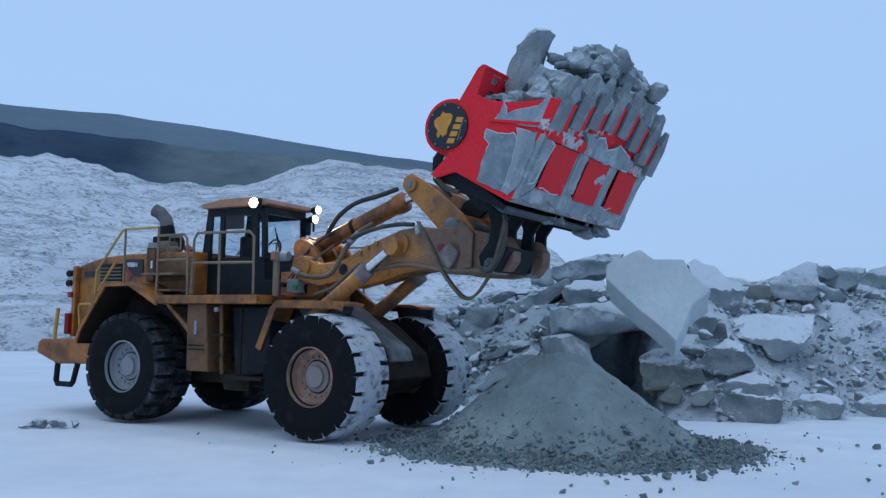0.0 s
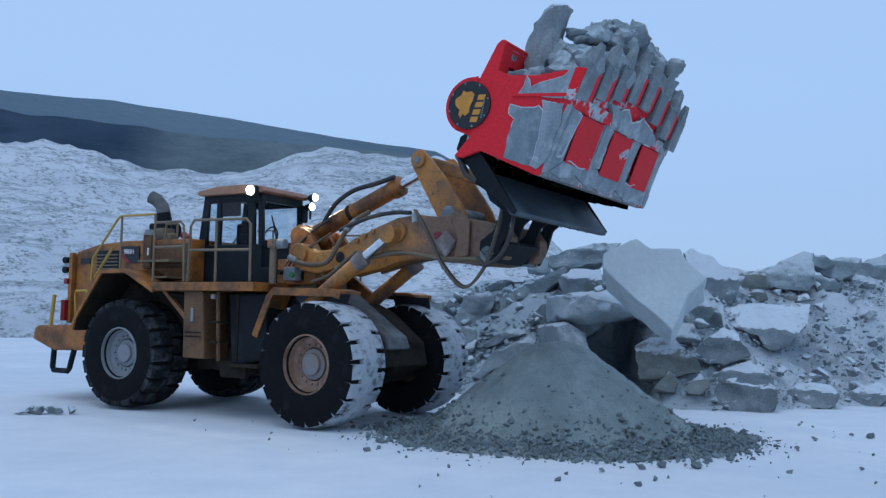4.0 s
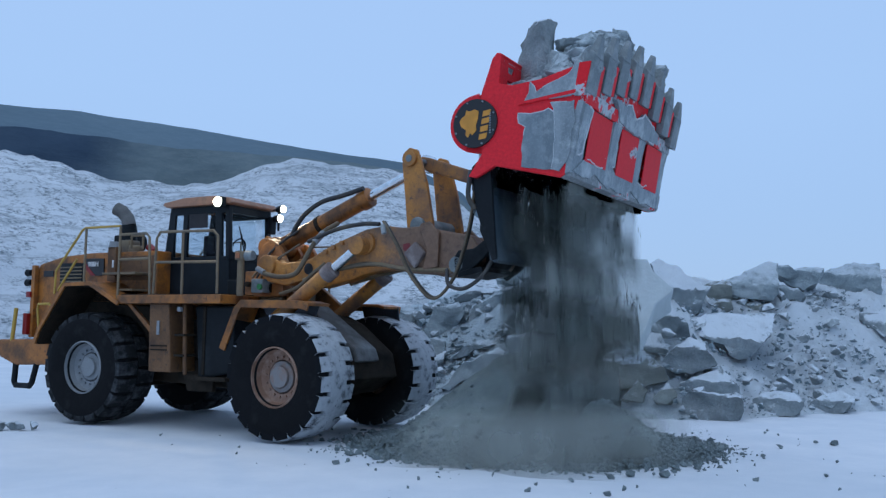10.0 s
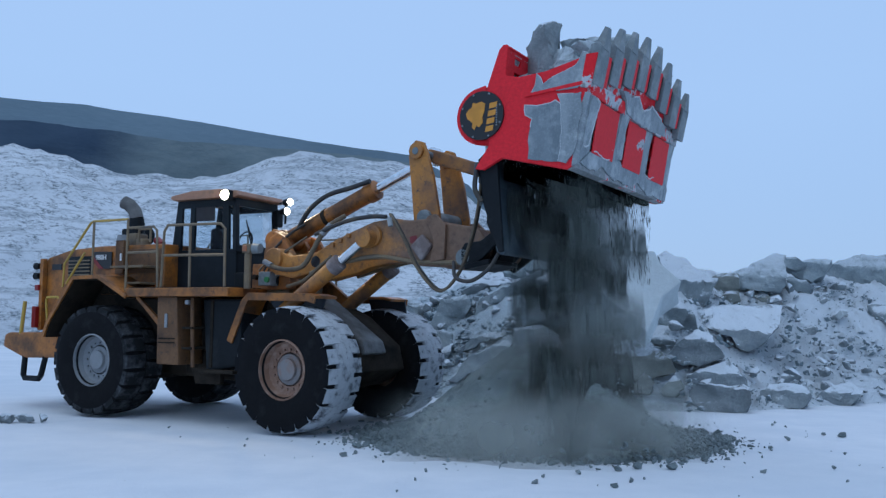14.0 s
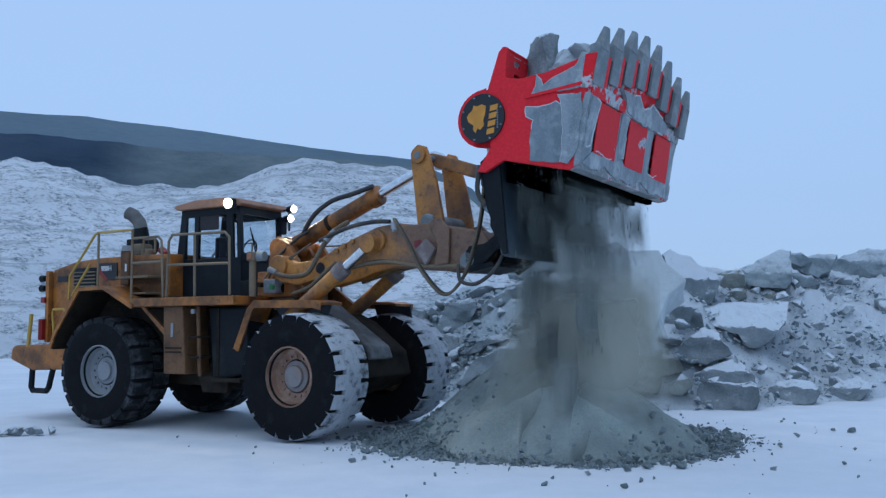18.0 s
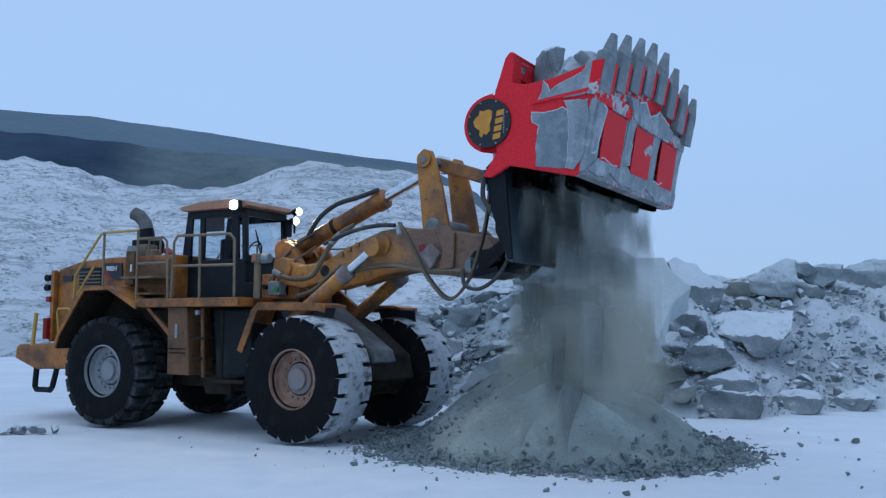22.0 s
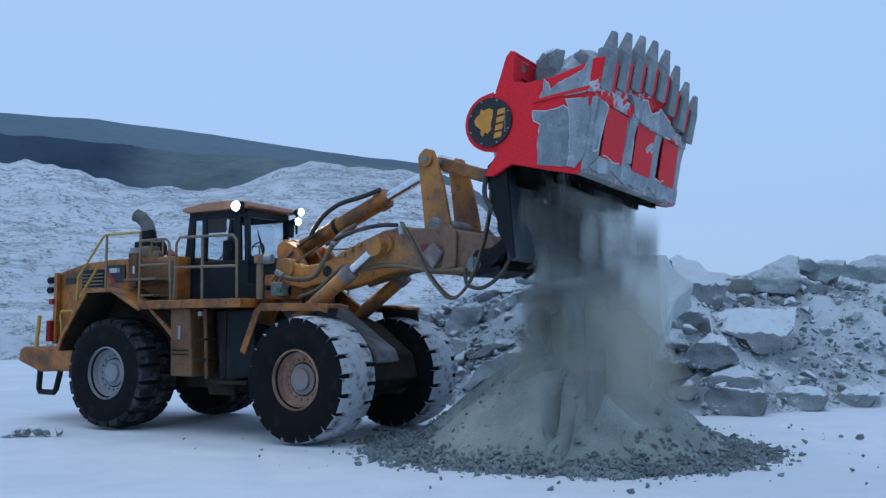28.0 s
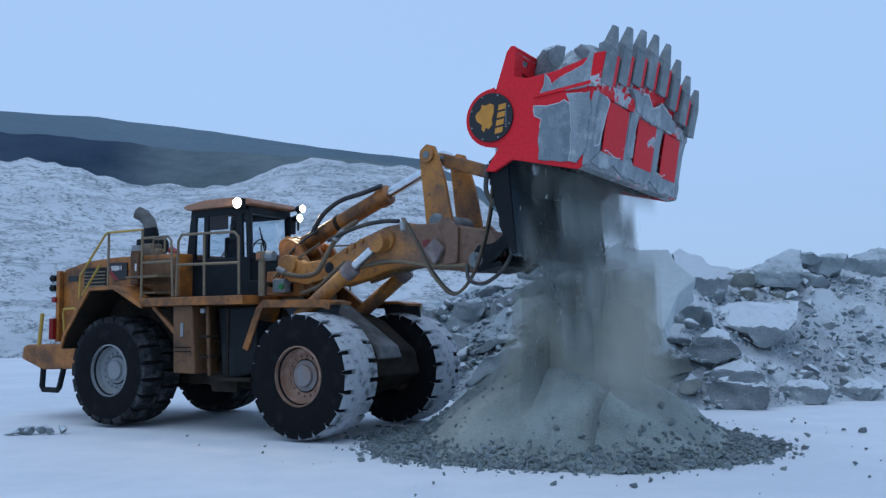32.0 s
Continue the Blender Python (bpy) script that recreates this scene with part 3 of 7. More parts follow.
def bank_top(x):
    return lerp(x, [(-8, 0.4), (-4, 1.2), (-1, 2.3), (1, 3.0), (4, 3.0), (6, 3.1), (8, 3.45), (12, 3.5), (20, 3.5)])


def bank_height(x, y):
    d = max(y - base_line(x), 0) * 0.78
    t = bank_top(x)
    return min(d, t) if d < t * 0.7 else t * 0.7 + (1 - math.exp(-(d - t * 0.7) / (t * 0.3))) * t * 0.3


def ground():
    radii = [0.0] + [0.6 * 1.045 ** k for k in range(196)]

    def at(i, j):
        r, a = radii[i], 2 * math.pi * j / 240
        x, y = r * math.sin(a), r * math.cos(a)
        z = 0.0
        if r < 80:
            z = 0.035 * noise.noise(Vector((x * 0.5, y * 0.5, 0))) + 0.012 * noise.noise(Vector((x * 2.6, y * 2.6, 3)))
        if r > 45:
            z -= min((r - 45) * 0.01, 0.5)
        return (x, y, z - 0.03)
    return tagged(grid_mesh("ground", len(radii), 241, at, SNOW), "flat quarry floor of packed snow with faint tracks", "snow ground", kind="structure")


def slope_el(a):
    return lerp(a, [(-70, 9.2), (-30, 9.7), (-25.5, 9.9), (-20, 8.8), (-15, 8.9), (-12, 10.2), (-9.5, 11.0), (-5, 10.6), (-2, 10.2),
                    (2, 8.2), (5, 5.6), (8, 3.2), (12, 2.0), (18, 2.1), (24, 3.0), (29, 3.8), (45, 4.5), (75, 5)])


def upper_el(a):
    return lerp(a, [(-70, 12.0), (-30, 12.75), (-23, 12.88), (-16, 12.45), (-9, 11.65), (-2, 10.9), (2, 8.9), (5, 5.4), (8, 2.0), (75, 0)])


def hillside():
    """Snowy quarry slope, the dark cliff over it and the bare hill behind."""
    az = [-75 + 0.5 * k for k in range(301)]

    def wob(a, s, k):
        return k * noise.noise(Vector((a * s, 5.1, 0))) + 0.5 * k * noise.noise(Vector((a * s * 3, 1.7, 0)))

    def slope(i, j):
        a = az[j]
        u = i / 60
        r = 58 + 37 * u
        top = EYE_Z + 95 * math.tan(radians(slope_el(a) + wob(a, 0.5, 0.25) + wob(a, 2.6, 0.12)))
        z = -0.7 + (top + 0.7) * (u ** 0.85)
        q = Vector((r * math.sin(radians(a)), r * math.cos(radians(a)), z))
        z += (0.9 * noise.noise(q * 0.13) + 0.45 * noise.noise(q * 0.45)) * math.sin(math.pi * min(u, 0.97)) ** 0.5
        r += 1.5 * noise.noise(q * 0.2)
        return (r * math.sin(radians(a)), r * math.cos(radians(a)), z)
    tagged(grid_mesh("quarry_slope", 61, 301, slope, SLOPE), "snow-covered quarry slope with dark stones showing through", "hillside", kind="structure")

    def cliff(i, j):
        a = az[j]
        u = i / 14
        r = 100 + 5 * u
        lo = EYE_Z + 97 * math.tan(radians(slope_el(a))) - 3
        el = max(slope_el(a) - 0.4, min(lerp(a, [(-75, 11.4), (-30, 11.75), (-21, 11.5), (-17, 11.2), (-12, 11.3), (-9, 11.2), (-2, 10.5), (2, 8.5), (5, 5.3), (75, 1)]), upper_el(a) - 0.2))
        hi = EYE_Z + 104 * math.tan(radians(el + wob(a, 0.3, 0.12)))
        z = lo + (hi - lo) * u
        r += 1.2 * noise.noise(Vector((a * 0.4, z * 0.2, 0))) + 0.4 * noise.noise(Vector((a * 2, z * 0.8, 0)))
        return (r * math.sin(radians(a)), r * math.cos(radians(a)), z)
    tagged(grid_mesh("cliff", 15, 301, cliff, CLIFF), "dark bare rock cliff above the snowy slope", "cliff", kind="structure")

    def upper(i, j):
        a = az[j]
        u = i / 14
        r = 104 + 40 * u
        lo = EYE_Z + 104 * math.tan(radians(min(lerp(a, [(-75, 11.4), (-30, 11.75), (-21, 11.5), (-17, 11.2), (-12, 11.3), (-9, 11.2), (-2, 10.5), (2, 8.5), (5, 5.3), (75, 1)]), upper_el(a) - 0.2))) - 4.0
        hi = EYE_Z + 144 * math.tan(radians(upper_el(a) + wob(a, 0.4, 0.05)))
        z = lo + (hi - lo) * u
        return (r * math.sin(radians(a)), r * math.cos(radians(a)), z)
    tagged(grid_mesh("bare_hill", 15, 301, upper, UPHILL), "bare grey-green hill crest under the winter sky", "hill", kind="structure")


def rubble_bank():
    def at(i, j):
        x = -7 + 25 * j / 320
        y = base_line(x) - 0.5 + 12 * (i / 170) ** 1.3
        q = Vector((x, y, 0))
        h = bank_height(x, y)
        k = min(h / 0.8, 1)
        h += k * (0.30 * noise.noise(q * 0.9) + 0.30 * (0.25 - abs(noise.noise(q * 1.7))) + 0.18 * (0.25 - abs(noise.noise(q * 3.4))) + 0.10 * abs(noise.noise(q * 6)) + 0.04 * noise.noise(q * 12))
        h -= 4.2 * math.exp(-(((x - 3.35) / 0.72) ** 4 + ((y - 20.3) / 2.5) ** 6)) * k
        h -= k * (0.45 * math.exp(-(((x - 5.7) / 1.7) ** 2 + ((y - 18.7) / 1.3) ** 2)) + 0.30 * math.exp(-(((x - 8.0) / 1.8) ** 2 + ((y - 21.2) / 1.2) ** 2)))
        return (x, y, h - 0.09 - 0.16 * k)
    return tagged(grid_mesh("rubble_bank", 171, 321, at, BANK), "bank of frozen quarry rubble powdered with snow", "rubble bank", kind="structure")


ground()
hillside()
rubble_bank()


def stone_templates(n, seed, lo=7, hi=10):
    out = []
    for k in range(n):
        rnd = random.Random(seed + k)
        bm = bmesh.new()
        for _ in range(rnd.randint(lo, hi)):
            v = Vector([rnd.gauss(0, 1) for _ in range(3)]).normalized()
            bm.verts.new((v.x * 0.5 * rnd.uniform(0.8, 1.1), v.y * 0.42, v.z * 0.34))
        r = bmesh.ops.convex_hull(bm, input=bm.verts)
        bmesh.ops.triangulate(bm, faces=bm.faces)
        bm.verts.index_update()
        out.append((np.array([v.co[:] for v in bm.verts]), [tuple(v.index for v in f.verts) for f in bm.faces]))
        bm.free()
    return out


def scatter(name, places, material, templates, seed, label, category):
    """Many stones in one mesh: places are rows of x, y, z, size."""
    rng = np.random.default_rng(seed)
    vs, fs, base = [], [], 0
    for x, y, z, s in places:
        tv, tf = templates[rng.integers(len(templates))]
        m = np.array(Euler(rng.uniform(-3.1, 3.1, 3) * (0.25, 0.25, 1)).to_matrix())
        p = (tv * s * rng.uniform(0.8, 1.25, 3)) @ m.T + (x, y, z)
        vs.append(p)
        fs += [tuple(i + base for i in f) for f in tf]
        base += len(tv)
    me = bpy.data.meshes.new(name)
    me.from_pydata(np.concatenate(vs).tolist(), [], fs)
    me.materials.append(material)
    return tagged(new(name, me), label, category, kind="stuff")


# ---- the wheel loader ----
HITCH = Vector((-3.549, 16.027, 0))
YAW_REAR, YAW_FRONT = -28.18, -31.42
LOADER = pose(*HITCH, 0, 0, YAW_REAR)
FRONT = pose(0, 0, 0, 0, 0, YAW_FRONT - YAW_REAR)       # the front half, in the loader's space
FRONT_W = LOADER @ FRONT


def tyre_profile(r=1.0, w=0.86):
    h = w / 2
    return [(0.43, -h * 0.72), (0.49, -h * 0.90), (0.66, -h * 1.0), (0.82, -h * 0.99), (0.925, -h * 0.945), (r - 0.042, -h * 0.84), (r - 0.032, -h * 0.4), (r - 0.030, 0),
            (r - 0.032, h * 0.4), (r - 0.042, h * 0.84), (0.925, h * 0.945), (0.82, h * 0.99), (0.66, h * 1.0), (0.49, h * 0.90), (0.43, h * 0.72)]


def tread_bm(r=1.0, w=0.86, n=20):
    """Two rows of staggered L-shaped lugs with worn edges."""
    bm = bmesh.new()
    h = w / 2
    for k in range(n):
        for side in (-1, 1):
            a = 2 * math.pi * (k + (0.5 if side > 0 else 0)) / n
            lug = bmesh.new()
            outline = [(-0.145, 0.015), (0.130, 0.015), (0.122, 0.20), (0.128, h * 0.97), (-0.122, h * 0.97), (-0.122, 0.22)]
            lo = [lug.verts.new((x, side * y, r - 0.09 if y < h * 0.9 else r - 0.19)) for x, y in outline]
            up = [lug.verts.new((x * 0.93, side * (y * 0.97 + 0.008), r - (0.0 if y < h * 0.9 else 0.03))) for x, y in outline]
            lug.faces.new(up)
            for i in range(6):
                j = (i + 1) % 6
                lug.faces.new((lo[i], lo[j], up[j], up[i]))
            bmesh.ops.rotate(lug, verts=lug.verts, matrix=Matrix.Rotation(a, 3, "Y"))
            bm = join(bm, lug)
    return bm


def wheel(parent, m, rim_mat, tread_mat, side, labels):
    """Hub, tyre with its lugs, dished rim and planetary cap; side -1 faces outward along -y."""
    s = side
    hub = part("wheel", lathe([(0, s * 0.05), (0.30, s * 0.05), (0.34, -s * 0.25), (0.34, -s * 0.42), (0, -s * 0.42)], 32), CHASSIS, parent, m=m, smooth=True)
    part("tyre", lathe(tyre_profile(), 64), RUBBER, hub, "black rubber tyre", smooth=True)
    part("tread", tread_bm(), tread_mat, hub, labels[1])
    if tread_mat is RUBBER_SNOW:
        part("packed_snow", lathe([(0.95, -0.25), (0.992, -0.19), (1.003, -0.12), (1.005, 0.0), (1.003, 0.12), (0.992, 0.19), (0.95, 0.25)], 64), RUBBER_SNOW, hub, "snow packed between the lugs", smooth=True)
    rim = lathe([(0.455, s * 0.40), (0.48, s * 0.385), (0.475, s * 0.33), (0.43, s * 0.31), (0.41, s * 0.22), (0.37, s * 0.19), (0.27, s * 0.19), (0.26, s * 0.12), (0.26, -s * 0.1),
                 (0.44, -s * 0.1)], 56)
    part("rim", rim, rim_mat, hub, labels[0], smooth=True)
    cap = lathe([(0, s * 0.27), (0.155, s * 0.27), (0.166, s * 0.268), (0.172, s * 0.258), (0.176, s * 0.222), (0.185, s * 0.216), (0.238, s * 0.212), (0.248, s * 0.202), (0.25, s * 0.1), (0, s * 0.1)], 40)
    part("hub_cap", cap, HUB if rim_mat is RIM_RUST else rim_mat, hub, "hub cap worn to grey" if rim_mat is RIM_RUST else "", smooth=True)
    for k in range(16):
        a = 2 * math.pi * k / 16
        b = rod((0.315 * math.cos(a), s * 0.17, 0.315 * math.sin(a)), (0.315 * math.cos(a), s * 0.225, 0.315 * math.sin(a)), 0.02, seg=6)
        if k == 0:
            first = part("lug_nut", b, rim_mat, hub)
            me = first.data
        else:
            b.free()
            o = new("lug_nut", me)
            o.parent = hub
            o.matrix_basis = pose(0, 0, 0, 0, -math.degrees(a), 0)
    return hub


def lettering(text, size, material, parent, m, label):
    cu = bpy.data.curves.new("lettering", "FONT")
    cu.body, cu.size, cu.extrude, cu.align_x, cu.align_y = text, size, 0.003, "CENTER", "CENTER"
    cu.offset = 0.0015
    tmp = bpy.data.objects.new("tmp", cu)
    scene.collection.objects.link(tmp)
    me = bpy.data.meshes.new_from_object(tmp.evaluated_get(bpy.context.evaluated_depsgraph_get()))
    bpy.data.objects.remove(tmp)
    bpy.data.curves.remove(cu)
    me.materials.clear()
    me.materials.append(material)
    ob = new("lettering", me)
    ob.parent, ob.matrix_basis = parent, m
    ob["label"] = label
    return ob


def fender(parent, outline, y0, y1, thick, m=None, lip=0.16, dark_under=False):
    """A bent sheet along an outline, with a hanging lip on its outer side."""
    inner = []
    n = len(outline)
    for i, (x, z) in enumerate(outline):
        a, b = outline[max(i - 1, 0)], outline[min(i + 1, n - 1)]
        d = Vector((b[0] - a[0], b[1] - a[1])).normalized()
        inner.append((x + d.y * thick, z - d.x * thick))
    ob = part("fender", prism(outline + inner[::-1], y0, y1, 0.012), YELLOW, parent, m=m)
    deep = []
    for i, (x, z) in enumerate(outline):
        a, b = outline[max(i - 1, 0)], outline[min(i + 1, n - 1)]
        d = Vector((b[0] - a[0], b[1] - a[1])).normalized()
        deep.append((x + d.y * lip, z - d.x * lip))
    yo = y0 if abs(y0) > abs(y1) else y1
    s = -1 if yo < 0 else 1
    in1 = [(x + (a2 - x) * 1.15, z + (b2 - z) * 1.15) for (x, z), (a2, b2) in zip(outline, inner)]
    in2 = [(x + (a2 - x) * 1.6, z + (b2 - z) * 1.6) for (x, z), (a2, b2) in zip(outline, inner)]
    if dark_under:
        # Dark sheet added under the fender: shade and dirt put into its colour.
        part("fender_shade_sheet", prism(in1 + in2[::-1], y0 * 0.99, y1 * 0.99, 0.0), CHASSIS, ob)
    part("fender_lip", prism(outline + deep[::-1], yo, yo + s * 0.035, 0.008), YELLOW, ob)
    return ob


def handrail(parent, lines, r=0.024, material=RAIL):
    for pts in lines:
        part("handrail", tube(pts, r, 8, False), material, parent, "bent steel tube handrail", smooth=True)


BELL_PIVOT = Vector((4.22, 0, 3.42))
TILT_BASE = Vector((0.85, 0, 3.22))
BELL_REACH, BELL_BASE = 1.10, 99.0
ARM_PIN = Vector((5.18, 0, 2.65))


def build_loader():
    ob = tagged(new("wheel_loader"), "large yellow wheel loader, dirty and parked on snow with arms raised", "wheel loader")
    ob.matrix_basis = LOADER
    grey_l = ("pale frosted steel rim", "dusty black tyre lugs")
    rust_l = ("rust-brown steel rim", "tyre lugs packed with snow")
    for y, s in ((-1.28, -1), (1.28, 1)):
        wheel(ob, pose(-2.275, y, 1.0, 0, 7 if s > 0 else 0, 0), RIM_GREY, RUBBER_DUST, s, grey_l)
        wheel(ob, FRONT @ pose(2.30, y, 1.0, 0, 4, 0), RIM_RUST, RUBBER_SNOW, s, rust_l)
    part("rear_axle", rod((-2.275, -1.0, 1.0), (-2.275, 1.0, 1.0), 0.22, bm=rod((-2.275, -0.35, 1.0), (-2.275, 0.35, 1.0), 0.42)), CHASSIS, ob)
    part("front_axle", rod((2.3, -1.0, 1.0), (2.3, 1.0, 1.0), 0.22, bm=rod((2.3, -0.35, 1.0), (2.3, 0.35, 1.0), 0.42)), CHASSIS, ob, m=FRONT)
    part("rear_frame", prism([(-4.6, 0.95), (-4.6, 1.7), (-0.5, 1.9), (-0.2, 1.5), (-0.2, 0.75), (-1.2, 0.7)], -0.55, 0.55, 0.03), CHASSIS, ob)
    part("hitch", rod((0, 0, 0.65), (0, 0, 1.95), 0.16, bm=box(-0.45, 0.45, -0.25, 0.25, 0.72, 0.95, 0.02, box(-0.45, 0.45, -0.25, 0.25, 1.5, 1.75))), CHASSIS, ob)
    # counterweight with cut corners
    cw = prism([(-5.35, 1.16), (-5.32, 1.40), (-5.2, 1.45), (-4.0, 1.47), (-3.7, 1.35), (-3.7, 0.98), (-4.7, 0.95)], -1.28, 1.28, 0.05)
    part("counterweight", cw, YELLOW, ob, "heavy yellow counterweight bumper")
    for y in (-1.22, 1.22):
        part("tow_guard", tube([(-4.72, y, 1.0), (-4.75, y, 0.62), (-4.70, y, 0.55), (-4.28, y, 0.55), (-4.22, y, 0.62), (-4.1, y, 1.0)], 0.058, 8, False), BLACK, ob, "black bent tube step")
    # engine hood
    hood = prism([(-4.62, 1.4), (-4.66, 2.86), (-4.55, 2.98), (-3.9, 3.12), (-3.1, 3.17), (-1.3, 3.17), (-1.3, 1.5)], -0.92, 0.92, 0.045)
    hood = part("hood", hood, YELLOW, ob, "dirty yellow engine hood")
    part("grille", box(-3.92, -3.26, -0.945, -0.90, 2.28, 2.98, 0.01), BLACK, hood, "black louvred grille")
    for k in range(9):
        part("louvre", box(-3.90, -3.28, -0.965, -0.935, 2.32 + 0.07 * k, 2.345 + 0.07 * k, 0.004), RAIL, hood)
    part("rear_grille", box(-4.69, -4.63, -0.6, 0.6, 1.7, 2.7, 0.01), BLACK, hood)
    part("brand_plate", box(-4.42, -4.13, -0.935, -0.91, 2.72, 2.84, 0.004), DECAL, hood, "dark brand plate of plain bars")
    part("decal", prism([(-3.20, 2.88), (-3.20, 3.06), (-2.69, 3.05), (-2.68, 2.72), (-3.02, 2.72)], -0.945, -0.915, 0.004), DECAL, hood, "black decal with white model number")
    part("decal_stripe", prism([(-3.20, 2.88), (-3.02, 2.72), (-2.90, 2.72), (-3.20, 2.97)], -0.953, -0.945, 0.0), TAIL, hood)
    lettering("988H", 0.135, WHITE, hood, pose(-2.96, -0.962, 2.94, 90, 0, 0), "white model number")
    part("hood_panel", box(-2.95, -1.5, -0.94, -0.90, 2.2, 2.6, 0.01), YELLOW, hood)
    part("hood_recess", box(-2.22, -1.34, -0.945, -0.90, 2.62, 3.08, 0.01), BROWN, hood, "brown recessed hood panel")
    post = part("hood_post", box(-2.48, -2.26, -1.04, -0.90, 2.60, 3.26, 0.02), BROWN, hood, "brown cabinet beside the hood")
    part("filler_cap", rod((-2.37, -0.98, 3.25), (-2.37, -0.98, 3.36), 0.11, 0.09, 16), RIM_GREY, post, "pale round filler cap")
    part("gauge", box(-2.34, -2.30, -1.052, -1.038, 2.86, 3.0, 0.0), WHITE, post, "small white sight gauge")
    part("shelf", box(-2.25, -1.40, -1.35, -0.92, 2.70, 2.745, 0.008), RAIL, hood, "narrow grey shelf")
    part("shelf", box(-2.30, -1.50, -1.30, -0.92, 2.40, 2.44, 0.008), RAIL, hood)
    # rear lamps and the tail
    for y in (-0.98, 0.98):
        post = part("lamp_post", box(-4.66, -4.56, y - 0.05, y + 0.05, 1.5, 2.95, 0.01), YELLOW, ob)
        part("tail_light", box(-4.74, -4.62, y - 0.14, y + 0.02, 1.55, 1.98, 0.02), TAIL, post, "tall red tail light")
        part("brake_light", box(-4.74, -4.62, y - 0.10, y + 0.04, 2.30, 2.42, 0.02), TAIL, post, "red lamp in black housing")
        for z in (2.60, 2.80):
            part("rear_lamp", rod((-4.70, y - 0.02, z), (-4.82, y - 0.02, z), 0.06, 0.075, 14), BLACK, post, "black rear work lamp")
    part("tail_post", rod((-4.86, -1.24, 1.42), (-4.78, -1.24, 2.08), 0.04, seg=10), BRIGHT, ob, "bright yellow grab post")
    part("grab_loop", tube([(-4.35, -1.02, 1.5), (-4.35, -1.08, 2.08), (-4.3, -1.1, 2.16), (-4.0, -1.1, 2.17), (-3.92, -1.08, 2.1), (-3.92, -1.02, 1.9)], 0.026, 8, False), BRIGHT, ob)
    # rear fenders and walkways
    for s in (-1, 1):
        out = [(-3.62, 1.42), (-3.50, 1.70), (-2.84, 2.54), (-2.14, 2.56), (-1.38, 2.19)]
        fender(ob, out, s * 0.93, s * 1.68, 0.05, None, 0.075, True)
        part("wheel_arch", prism([(-3.9, 1.45), (-3.6, 1.75), (-2.9, 2.46), (-2.3, 2.5), (-1.4, 2.15), (-1.1, 1.2), (-3.9, 1.2)], s * 0.86, s * 0.94, 0.0), CHASSIS, ob)
        plat = part("platform", box(-1.46, 0.95, min(s * 0.5, s * 1.68), max(s * 0.5, s * 1.68), 2.16, 2.31, 0.015), YELLOW, ob, "yellow walkway beside the cab")
        part("grating", box(-1.4, 0.9, min(s * 0.6, s * 1.64), max(s * 0.6, s * 1.64), 2.308, 2.325, 0.0), CHASSIS, plat)
    # boxes and steps between the wheels
    part("side_box", prism([(-0.70, 0.98), (-0.73, 2.16), (-0.27, 2.16), (-0.18, 0.98)], -1.60, -1.0, 0.025), BROWN, ob, "dirty brown-yellow side box")
    part("side_brace", prism([(-1.35, 2.16), (-1.25, 2.16), (-0.67, 1.70), (-0.67, 1.58)], -1.55, -1.48, 0.01), YELLOW, ob)
    part("box_panel", box(-0.52, -0.46, -1.625, -1.598, 1.62, 1.86, 0.006), RIM_GREY, ob)
    part("step_post", rod((0.06, -1.5, 0.95), (0.0, -1.5, 2.14), 0.035, seg=8), BROWN, ob)
    part("side_latch", box(-0.06, 0.02, -1.62, -1.56, 2.02, 2.10, 0.01), RIM_GREY, ob, "small pale latch")
    for z in (1.25, 1.6):
        part("step", box(-0.16, 0.06, -1.56, -1.1, z, z + 0.04, 0.008), CHASSIS, ob)
    part("lower_guard", prism([(-0.15, 0.92), (0.52, 0.98), (0.52, 0.66), (-0.05, 0.66)], -1.32, -1.22, 0.015), CHASSIS, ob)
    for z in (1.35, 1.42):
        part("graffiti", box(-0.66, -0.28, -1.612, -1.60, z, z + 0.022, 0.0), CHASSIS, ob, "dark scrawl of plain bars")
    part("tank", prism([(0.22, 0.85), (0.1, 2.12), (0.95, 2.12), (1.0, 1.0)], -1.35, -0.6, 0.04), BLACK, ob, "black tank under the cab")
    part("tank_strap", box(0.30, 0.36, -1.37, -1.34, 0.95, 2.1, 0.005), CHASSIS, ob)
    part("tank_step", box(0.25, 0.95, -1.5, -1.2, 0.86, 0.92, 0.01), CHASSIS, ob)
    part("belly", prism([(-0.6, 0.75), (-0.6, 1.2), (0.9, 1.15), (0.7, 0.7)], -1.0, 1.0, 0.05), CHASSIS, ob)
    part("left_box", box(-0.9, 0.8, 1.0, 1.6, 0.95, 2.15, 0.03), CHASSIS, ob)
    build_cab(ob)
    # exhaust, air intake and small things on the hood
    ex = part("exhaust_pipe", tube([(-2.70, -0.35, 3.1), (-2.70, -0.35, 3.62), (-2.70, -0.35, 3.76)], 0.145, 16, False), BLACK, ob, "black exhaust stack with a pale worn elbow", smooth=True)
    part("exhaust_elbow", tube([(-2.70, -0.35, 3.755), (-2.74, -0.36, 3.90), (-2.86, -0.40, 4.04), (-2.98, -0.44, 4.10)], 0.135, 16, False), STACK, ex, "pale worn exhaust elbow", smooth=True)
    part("exhaust_mouth", rod((-2.975, -0.438, 4.098), (-2.99, -0.445, 4.106), 0.115, seg=16), SEAT, ex, "black exhaust mouth")
    part("heat_shield", rod((-2.70, -0.35, 3.12), (-2.70, -0.35, 3.68), 0.16, seg=20), BLACK, ex)
